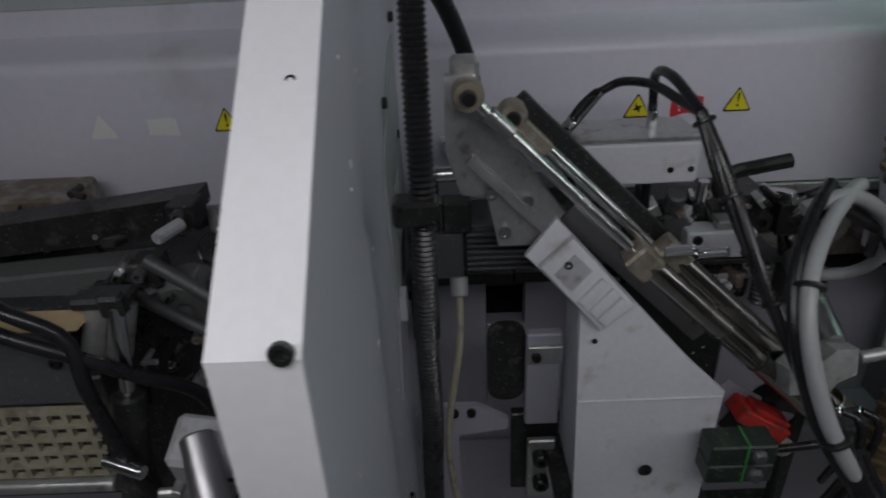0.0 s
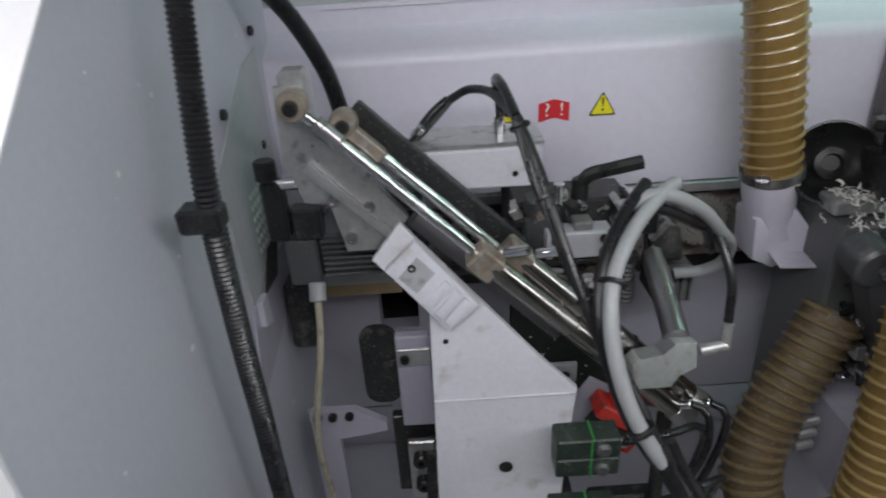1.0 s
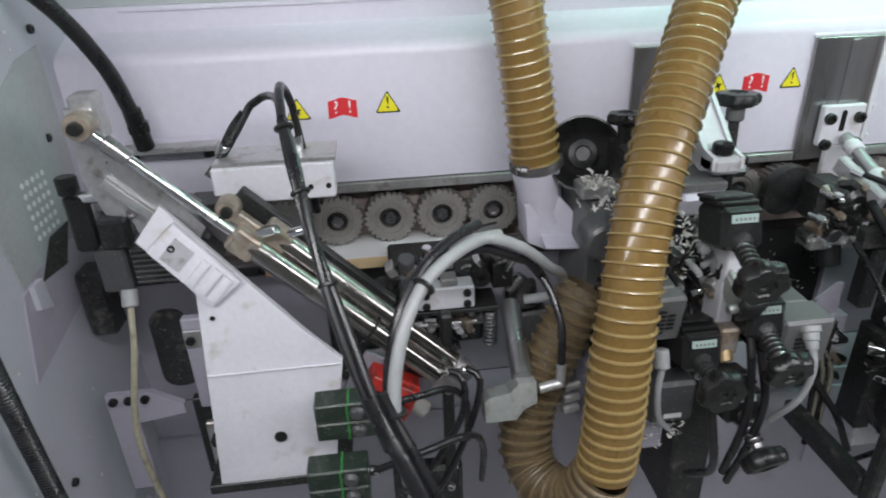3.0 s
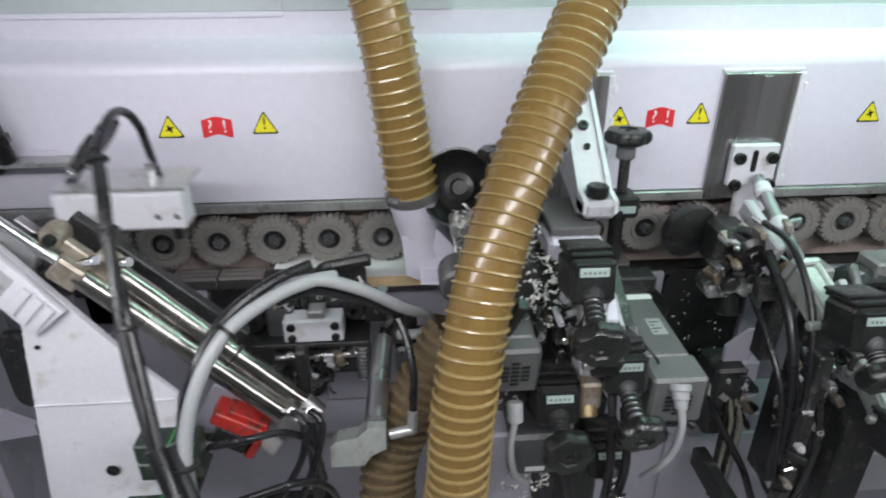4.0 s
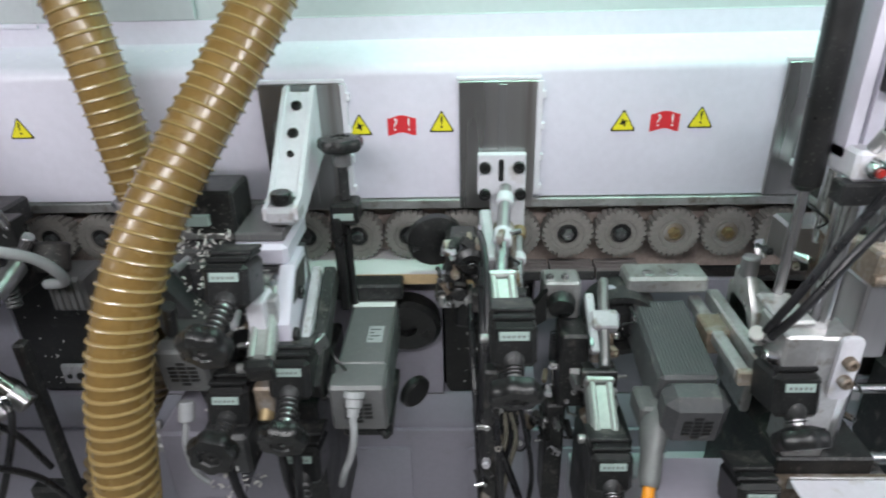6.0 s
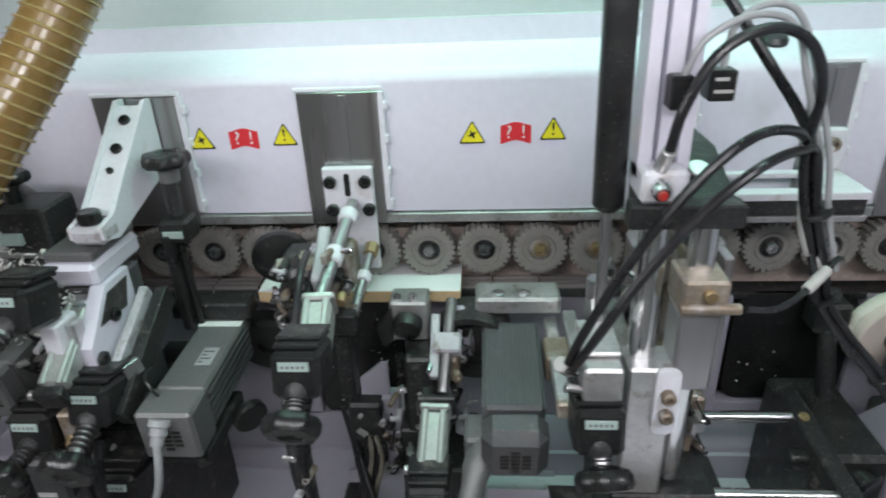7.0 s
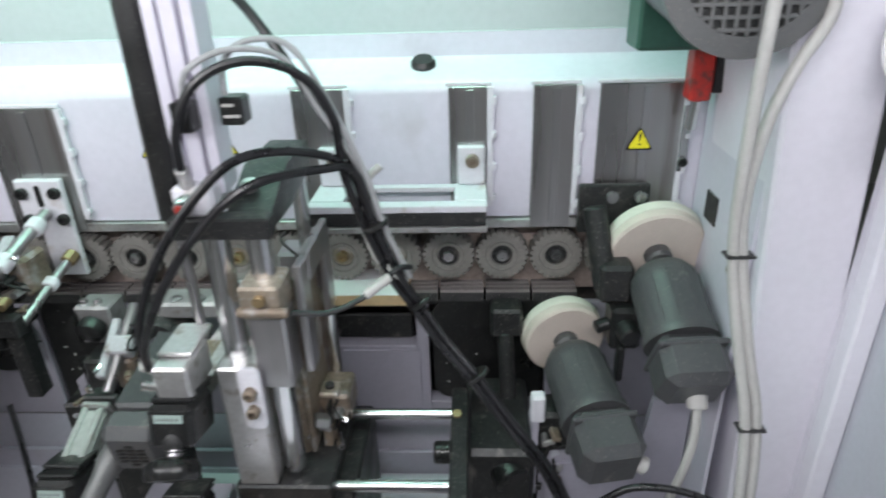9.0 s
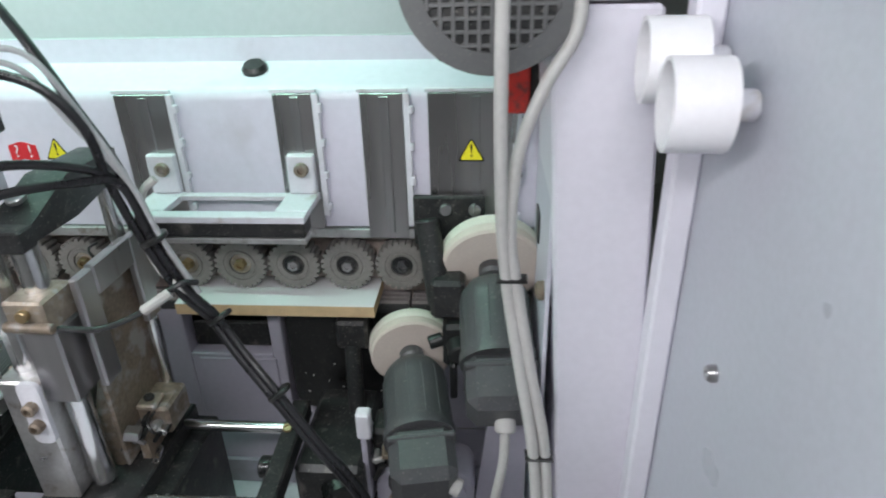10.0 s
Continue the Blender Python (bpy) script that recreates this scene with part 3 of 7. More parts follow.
# ---- side panel at the infeed end, with its cable conduit ----
def side_panel():
    t = thing("side_panel", (-0.076, 0.6, 0.0), "pale painted sheet-steel side panel standing out from the machine", "panel")
    out = [(0.285, 0.35), (0.285, 1.276), (0.433, 1.395), (0.95, 1.80), (0.95, 0.35)]
    part("sheet", prism([(a + (0.004 if a < 0.9 else 0), b) for a, b in out], -0.094, -0.058, plane="yz"), DOORPAINT, t, "grey-green inner face")
    bm = bmesh.new()
    for (a, b), (c, d) in ((out[0], out[1]), (out[1], out[2]), (out[2], out[3])):
        prism([(a, b), (c, d), (c + 0.003, d), (a + 0.003, b)], -0.0965, -0.0565, plane="yz", bm=bm)
    part("front_edge", bm, LITWHITE, t, "white painted front edge")
    bolt(t, (-0.064, 0.286, 1.279), (0, -1, 0.2), 0.0055, 0.003, "screw")
    bolt(t, (-0.07, 0.395, 1.362), (0, -1, 0.9), 0.003, 0.002, "rivet")
    for y, z in ((0.70, 1.27), (0.82, 1.20), (0.80, 0.98), (0.62, 0.80), (0.86, 1.33)):
        bolt(t, (-0.0578, y, z), (1, 0, 0), 0.006, 0.005, "screw")
    part("vent_plate", prism([(0.637, 1.222), (0.80, 1.300), (0.862, 1.31), (0.862, 1.072), (0.70, 1.072), (0.66, 1.062)], -0.0575, -0.0550, plane="yz"), ZINC, t, "grey zinc plate with punched holes")
    part("liner_plate", prism([(0.655, 1.056), (0.70, 1.068), (0.862, 1.068), (0.862, 1.0), (0.622, 0.955)], -0.0575, -0.0545, plane="yz"), BODY, t, "lavender liner plate")
    part("slot", prism([(0.70, 1.052), (0.745, 1.092), (0.80, 1.092), (0.765, 1.045)], -0.0545, -0.0535, plane="yz"), DARKIN, t)
    part("catch", prism([(0.668, 1.03), (0.668, 1.062), (0.69, 1.062), (0.694, 1.02)], -0.0545, -0.048, plane="yz"), DOORPAINT, t)
    bm = bmesh.new()
    for i in range(6):
        for j in range(5):
            cyl((-0.0550, 0.725 + 0.013 * j, 1.10 + 0.0135 * i), (-0.0540, 0.725 + 0.013 * j, 1.10 + 0.0135 * i), 0.0038, 8, bm)
    o = part("vent_holes", bm, PALE, t)
    o["kind"] = "stuff"
    rnd = random.Random(4)
    bm = bmesh.new()
    for k in range(46):
        y, z = rnd.uniform(0.34, 0.85), rnd.uniform(0.72, 1.36)
        s = rnd.uniform(0.0015, 0.0045)
        box((-0.0579, -0.0572, y, y + s * rnd.uniform(0.7, 1.8), z, z + s), bevel=0, bm=bm)
    o = part("chips", bm, SHAVING, t, "white chips stuck to the panel")
    o["kind"] = "stuff"
    return t


side_panel()


def conduit():
    pts = [(-0.02, 0.60, 1.56), (-0.016, 0.555, 1.44), (-0.015, 0.517, 1.316), (-0.014, 0.500, 1.245), (-0.018, 0.508, 1.121), (-0.018, 0.512, 1.028), (-0.022, 0.525, 0.92), (-0.022, 0.54, 0.75), (-0.02, 0.56, 0.6)]
    t = thing("cable_conduit", (-0.02, 0.5, 0.6), "black corrugated cable conduit clipped to the side panel", "conduit")
    part("tube", sweep(pts, 0.0105, 0.0022, 14, ring=lambda k: (0.0102 if k % 2 else 0.0086, 0)), RUBBER, t)
    part("clip", box((-0.036, -0.003, 0.484, 0.508, 1.234, 1.254), bevel=0.003), BLACK, t, "black plastic clip")
    bolt(t, (-0.008, 0.484, 1.238), (0, -1, 0), 0.003, 0.003, "screw")
    bolt(t, (-0.030, 0.484, 1.250), (0, -1, 0), 0.003, 0.003, "screw")


conduit()


# ---- infeed end left of the side panel: glue station ----
def glue_station():
    t = thing("glue_station", (-0.42, 0.6, 0.93), "dark oily glue unit with guide blocks and bolts", "machine unit")
    part("block", box((-0.62, -0.466, 0.79, 0.87, 1.10, 1.146), bevel=0.004), RUST, t, "oily brown cover block")
    part("lower_block", box((-0.64, -0.486, 0.78, 0.87, 0.99, 1.098), bevel=0.004), DARKIN, t)
    part("wood_stop", box((-0.484, -0.452, 0.85, 0.885, 1.045, 1.080), bevel=0.002), BOARDEDGE, t, "tan wooden stop")
    part("disc", lathe([(0.030, 0), (0.034, 0.2), (0.034, 0.8), (0.028, 1), (0.010, 1), (0.0001, 0.8)], (-0.245, 0.62, 1.115), (-0.250, 0.585, 1.108), 28), SERVO, t)
    litter(t, (-0.32, -0.20), (0.575, 0.60), (0.98, 1.20), 44, 101)
    litter(t, (-0.62, -0.47), (0.77, 0.79), (1.0, 1.15), 16, 102)
    litter(t, (-0.42, -0.20), (0.66, 0.70), (1.12, 1.20), 18, 103)
    part("top_plate", prism([(-0.66, 1.12), (-0.30, 1.15), (-0.25, 1.175), (-0.25, 1.195), (-0.38, 1.18), (-0.66, 1.15)], 0.66, 0.70), BLACKM, t)
    part("guide_rail", box((-0.62, -0.22, 0.62, 0.66, 1.08, 1.13), bevel=0.003, turn=pose(0, 0, 0.03, 0, -4, 0)), SERVO, t)
    part("frame", box((-0.7, -0.25, 0.64, 0.86, 0.80, 1.08), bevel=0.004), DARKIN, t)
    for x, y, z in ((-0.28, 0.60, 1.15), (-0.25, 0.64, 1.19), (-0.33, 0.60, 1.12), (-0.30, 0.56, 1.13)):
        part("clamp_block", box((x - 0.014, x + 0.014, y - 0.02, y + 0.012, z - 0.012, z + 0.012)), BLACKM, t)
        bolt(t, (x, y - 0.02, z + 0.004), r=0.006, h=0.01, material=MOTOR)
    part("link_rod", cyl((-0.275, 0.585, 1.165), (-0.19, 0.56, 1.12), 0.007), MOTOR, t)
    part("link_rod", cyl((-0.285, 0.57, 1.135), (-0.20, 0.55, 1.095), 0.006), MOTOR, t)
    part("roller", cyl((-0.215, 0.60, 1.06), (-0.205, 0.60, 1.14), 0.025), MOTOR, t)
    return t


glue_station()
solid("edge_strip", box((-0.46, -0.300, 0.50, 0.53, 1.1475, 1.1495), bevel=0.0004), BOARDEDGE, "tan wood-grain edge banding strip on the infeed", "strip")
tray = thing("strip_tray", (-0.4, 0.54, 1.08), "dark steel infeed tray with a folded lip", "tray")
part("tray_body", box((-0.50, -0.312, 0.507, 0.57, 1.08, 1.142), bevel=0.003), BLACKM, tray)
part("lip", box((-0.50, -0.31, 0.503, 0.507, 1.07, 1.147), bevel=0.001), MOTOR, tray)
for tx in (-0.45, -0.39, -0.33):
    bolt(tray, (tx, 0.503, 1.115), r=0.005, h=0.004)


def grating():
    t = thing("grating", (-0.39, 0.47, 0.96), "pale perforated sheet guard with square holes", "guard")
    bm = bmesh.new()
    for k in range(9):
        box((-0.47 + 0.018 * k, -0.465 + 0.018 * k, 0.50, 0.506, 0.965, 1.065), bevel=0, bm=bm)
    for k in range(7):
        box((-0.47, -0.315, 0.4995, 0.5065, 0.965 + 0.0158 * k, 0.970 + 0.0158 * k), bevel=0, bm=bm)
    part("mesh", bm, BEIGE, t)
    part("rail", cyl((-0.48, 0.49, 0.985), (-0.31, 0.49, 0.98512), 0.007), ALU, t)
    part("post", box((-0.315, -0.295, 0.50, 0.53, 0.90, 1.10)), BLACKM, t)
    return t


grating()


def infeed_cylinder():
    t = thing("pneumatic_cylinder", (-0.29, 0.48, 1.0), "black and silver cylinder upright beside the guard", "cylinder")
    part("barrel", cyl((-0.285, 0.47, 0.96), (-0.27, 0.49, 1.09), 0.014), BLACKM, t)
    part("rod", cyl((-0.27, 0.49, 1.09), (-0.262, 0.50, 1.17), 0.006), CHROME, t)
    part("head", box((-0.275, -0.255, 0.495, 0.51, 1.16, 1.18), bevel=0.003), BLACKM, t)
    for dx in (-0.011, 0.011):
        part("ribbed_tube", cyl((-0.292 + dx, 0.512, 1.112), (-0.281 + dx, 0.525, 1.158), 0.0105, 18), ALU, t, "aluminium twin tube")
    part("tube_cap", box((-0.31, -0.262, 0.512, 0.54, 1.157, 1.168), bevel=0.003), BLACKM, t)
    part("fitting", cyl((-0.285, 0.455, 1.05), (-0.25, 0.445, 1.045), 0.006), CHROME, t)


infeed_cylinder()
hose("pneumatic_hose", [(-0.40, 0.52, 1.20), (-0.33, 0.47, 1.19), (-0.29, 0.47, 1.16), (-0.28, 0.46, 1.11), (-0.26, 0.46, 1.0), (-0.25, 0.5, 0.85)], 0.006, RUBBER, "black rubber air hose over the infeed")
hose("pneumatic_hose", [(-0.45, 0.50, 1.21), (-0.34, 0.46, 1.18), (-0.26, 0.48, 1.12), (-0.22, 0.52, 1.05), (-0.24, 0.55, 0.9)], 0.006, RUBBER, "black rubber air hose over the infeed")


def tool_clamp():
    t = thing("clamp_arm", (-0.19, 0.45, 0.95), "white clamp arm with a steel pin", "clamp")
    part("arm", box((-0.022, 0.022, -0.02, 0.02, -0.10, 0.06), bevel=0.004, turn=pose(-0.196, 0.45, 1.045, 25, 12, 0)), GREYWHITE, t)
    part("pin", cyl((-0.187, 0.425, 1.103), (-0.168, 0.385, 1.072), 0.013), STEEL, t)
    litter(t, (-0.215, -0.17), (0.40, 0.43), (1.0, 1.09), 10, 104)


tool_clamp()


# ---- end-trimming unit with its two slanting carriages ----
def trim_bracket():
    t = thing("slide_bracket", (0.2, 0.62, 0.82), "lavender-white folded steel bracket carrying the slanting slides", "bracket")
    out = [(0.115, 1.152), (0.082, 1.113), (0.142, 1.052), (0.138, 0.925), (0.135, 0.800), (0.279, 0.790), (0.292, 0.885), (0.303, 0.950), (0.262, 0.989), (0.182, 1.077)]
    part("face_plate", prism(out, 0.411, 0.420, lean=0.22, bevel=0.0015), WHITE, t)
    part("side_plate", prism([(0.628, 0.80), (0.645, 1.045), (0.72, 1.045), (0.72, 0.80)], 0.142, 0.150, plane="yz"), WHITE, t)
    part("guide_cover", prism([(0.130, 1.136), (0.096, 1.106), (0.160, 1.034), (0.196, 1.062)], 0.399, 0.411, lean=0.22, bevel=0.003), WHITE, t, "worn white wear block")
    def pad(u, h, w):
        cx, cz, q = 0.1455 + 0.7071 * u, 1.0845 - 0.7071 * u, 0.7071
        return [(cx + q * (i * h + j * w), cz + q * (j * w - i * h)) for i, j in ((-1, -1), (1, -1), (1, 1), (-1, 1))]
    for u in (0.008, 0.024, 0.038):
        part("pad_strip", prism(pad(u, 0.0052, 0.017), 0.3945, 0.399, lean=0.22, bevel=0.001), WHITE, t)
    part("worn_patch", prism(pad(-0.022, 0.013, 0.015), 0.3980, 0.3992, lean=0.22, bevel=0.0004), GREYWHITE, t, "worn patch")
    bolt(t, (0.125, 0.6435, 1.108), r=0.0045, h=0.003)
    bolt(t, (0.156, 0.632, 1.019), r=0.003, h=0.002)
    bolt(t, (0.217, 0.596, 0.860), r=0.008, h=0.002)
    part("fold", box((0.139, 0.300, 0.6155, 0.6185, 0.9455, 0.9475), bevel=0.0005), WHITE, t)
    part("foot", box((0.12, 0.30, 0.585, 0.72, 0.785, 0.80)), BLACKM, t)
    part("slide_rail", box((-0.12, 0.12, -0.008, 0.008, -0.012, 0.012), turn=pose(0.215, 0.70, 1.06, 0, 45, 0)), STEEL, t)
    for a, r0 in ((0.0, 0.6), (0.034, 0.6)):
        part("cylinder_tube", cyl((0.197 + a, 0.655 + a * 0.4, 1.113 - a * 0.1), (0.428 + a * 0.65, 0.628 + a * 0.4, 0.899 + a * 0.2), 0.0135, 20), TUBESTEEL, t, "dull steel air cylinder tube")
        part("cylinder_head", box((-0.018, 0.016, -0.015, 0.015, -0.0155, 0.0155), bevel=0.003, turn=pose(0.205 + a, 0.655 + a * 0.4, 1.104 - a * 0.1, 0, 45, 0)), TAN, t, "tan mounting block")
        part("end_cap", cyl((0.420 + a * 0.65, 0.629 + a * 0.4, 0.906 + a * 0.2), (0.442 + a * 0.65, 0.626 + a * 0.4, 0.886 + a * 0.2), 0.0148, 16), STEEL, t)
        part("fitting", cyl((0.225 + a, 0.645, 1.118 - a * 0.1), (0.248 + a, 0.63, 1.128 - a * 0.1), 0.0058, 12), CHROME, t)
        part("fitting", cyl((0.425 + a * 0.65, 0.625, 0.91), (0.436 + a * 0.65, 0.612, 0.922), 0.006, 12), CHROME, t)
        part("tube_tie", cyl((0.340 + a * 0.8, 0.6383 + a * 0.4, 0.9805 + a * 0.1), (0.3425 + a * 0.8, 0.638 + a * 0.4, 0.9782 + a * 0.1), 0.0145, 16), BLACK, t)
    return t


trim_bracket()
PIV = (0.03, 0.65, 1.16)


def carriage_a():
    """Carriage with the aluminium cheek, the saw motor and the white clamp bar."""
    t = thing("saw_carriage", PIV, "aluminium saw carriage with a white clamp bar, sliding on the slant", "saw carriage")
    cheek = [(0.005, 1.300), (0.035, 1.300), (0.040, 1.265), (0.125, 1.155), (0.100, 1.118), (0.055, 1.118), (0.045, 1.175), (0.018, 1.178), (0.003, 1.225)]
    part("cheek", prism(cheek, 0.672, 0.682, bevel=0.001), ALU, t, "scuffed aluminium cheek plate")
    part("cheek_rib", prism([(0.022, 1.215), (0.11, 1.125), (0.118, 1.133), (0.03, 1.223)], 0.664, 0.672, bevel=0.001), ALU, t)
    for x, z in ((0.048, 1.180), (0.062, 1.135), (0.022, 1.29), (0.085, 1.17)):
        bolt(t, (x, 0.671, z), r=0.0065, h=0.005, material=STEEL)
    part("rod_end", lathe([(0.0135, 0), (0.0155, 0.2), (0.0155, 0.8), (0.0135, 1), (0.007, 1), (0.007, 0.9), (0.0001, 0.9)], (0.026, 0.672, 1.286), (0.026, 0.644, 1.286), 20), TAN, t)
    part("rod_bolt", lathe([(0.0075, 0), (0.0075, 0.7), (0.006, 1), (0.0001, 1)], (0.026, 0.646, 1.286), (0.026, 0.634, 1.286), 12), BLACK, t)
    part("clevis", box((0.010, 0.038, 0.6725, 0.705, 1.262, 1.314), bevel=0.004), ALU, t, "aluminium clevis block")
    part("piston_rod", cyl((0.034, 0.655, 1.278), (0.21, 0.655, 1.100), 0.0062, 14), CHROME, t, "chromed piston rod")
    part("rod_nut", cyl((0.044, 0.655, 1.268), (0.066, 0.655, 1.246), 0.0095, 12), STEEL, t)
    part("clamp_bar", box((0.128, 0.276, 0.72, 0.76, 1.162, 1.208), bevel=0.002), WHITE, t, "white painted clamp bar with two holes")
    part("bar_top", box((0.130, 0.280, 0.725, 0.80, 1.2085, 1.213), bevel=0.001), ALU, t)
    bolt(t, (0.246, 0.7199, 1.178), r=0.0035, h=0.001)
    bolt(t, (0.268, 0.7199, 1.178), r=0.0035, h=0.001)
    part("bar_arm", box((0.10, 0.14, 0.69, 0.74, 1.155, 1.175)), BLACKM, t)
    part("saw_motor", box((0.018, 0.115, 0.70, 0.78, 1.072, 1.128), bevel=0.004), MOTOR, t)
    for k in range(7):
        part("fin", box((0.022, 0.114, 0.694, 0.7005, 1.076 + 0.0072 * k, 1.0795 + 0.0072 * k), bevel=0.0006), MOTOR, t)
    part("motor_cover", box((-0.018, 0.018, 0.69, 0.77, 1.068, 1.128), bevel=0.003), MOTOR, t)
    part("plug", cyl((0.012, 0.69, 1.072), (0.012, 0.68, 1.052), 0.010, 14), GREYHOSE, t)
    part("lever", box((-0.03, -0.006, 0.68, 0.70, 1.13, 1.20), bevel=0.004), BLACK, t, "black clamping lever")
    part("lever_head", cyl((-0.022, 0.69, 1.20), (-0.022, 0.69, 1.222), 0.012, 14), BLACK, t)
    part("lever_pin", cyl((-0.02, 0.69, 1.195), (0.025, 0.69, 1.196), 0.008, 14), CHROME, t)
    part("lever_clamp", box((-0.004, 0.028, 0.685, 0.71, 1.128, 1.165), bevel=0.003), BLACKM, t)
    part("elbow", cyl((0.233, 0.76, 1.213), (0.233, 0.76, 1.233), 0.006, 12), CHROME, t)
    part("elbow", cyl((0.135, 0.76, 1.213), (0.145, 0.755, 1.228), 0.006, 12), CHROME, t)
    part("drain_hose", sweep([(0.012, 0.68, 1.052), (0.010, 0.66, 1.0), (-0.002, 0.645, 0.93), (-0.008, 0.64, 0.87), (-0.004, 0.64, 0.80), (0.01, 0.64, 0.7)], 0.0042, 0.012, 10), BEIGE, t, "yellowed clear hose hanging from a grey plug")
    return t


def twist(length, r, turn, bow, phase):
    """A hose along z with a light twist and a sideways bow."""
    pts = []
    for k in range(15):
        u = k / 14
        q = phase + turn * u
        w = 0.0046 * min(1.0, 0.2 + 5 * u)
        pts.append((w * math.cos(q) + bow * math.sin(math.pi * u), w * math.sin(q), length * u))
    return sweep(pts, r, 0.012, 10)


JOIN, ARCH_L, ARCH_R = (0.237, 0.642, 1.264), (0.180, 0.785, 1.250), (0.234, 0.768, 1.250)


def feed_hose():
    """The hoses tied together that feed the clamp bar: a still lower end, and lengths that swing with the bar."""
    t = thing("air_hose_bundle", (0.405, 0.39, 0.76), "tied bundle of black air hoses feeding the clamp bar", "hose")
    low = [(0.338, 0.470, 1.008), (0.348, 0.458, 0.985), (0.372, 0.428, 0.942), (0.395, 0.402, 0.88), (0.405, 0.39, 0.76)]
    part("lower_length", sweep(low, 0.0092, 0.012, 12), RUBBER, t, "black hose sleeve")
    part("lower_hose", sweep([(x + 0.013, y + 0.004, z) for x, y, z in low], 0.0056, 0.012, 10), RUBBER, t)
    up = new("upper_length", link(twist(0.36, 0.0050, 4.5, -0.008, 0.0), RUBBER))
    for ph, nm in ((3.1, "hose"), (1.6, "thin_hose")):
        ob = new(nm, link(twist(0.36, 0.0048 if nm == "hose" else 0.0032, 4.5, -0.008, ph), RUBBER))
        ob.parent = up
    for u in (0.02, 0.22, 0.5):
        ob = new("tie", link(cyl((-0.008 * math.sin(math.pi * u), 0, 0.36 * u), (-0.008 * math.sin(math.pi * u), 0, 0.36 * u + 0.004), 0.0108, 12), BLACK))
        ob.parent = up
    bend = sweep([ARCH_R, (0.230, 0.758, 1.270), (0.228, 0.733, 1.282), (0.230, 0.70, 1.282), (0.234, 0.668, 1.273), JOIN], 0.0052, 0.006, 12)
    sweep([ARCH_L, (0.200, 0.776, 1.262), (0.220, 0.735, 1.268), (0.231, 0.685, 1.265), JOIN], 0.0050, 0.006, 12, bend)
    bend.transform(Matrix.Translation(-Vector(t.location)))
    arch = new("hose_bend", link(bend, RUBBER))
    legs = [new("side_hose", link(sweep([(0, 0, 0), (w * 0.7, 0, ln * 0.35), (w, 0, ln * 0.6), (w * 0.6, 0, ln)], 0.0050, 0.008, 10), RUBBER)) for w, ln in ((-0.004, 0.058), (0.004, 0.105), (0.0, 0.15))]
    for ob in (up, arch, *legs):
        ob.parent = t
    return t, up, arch, legs


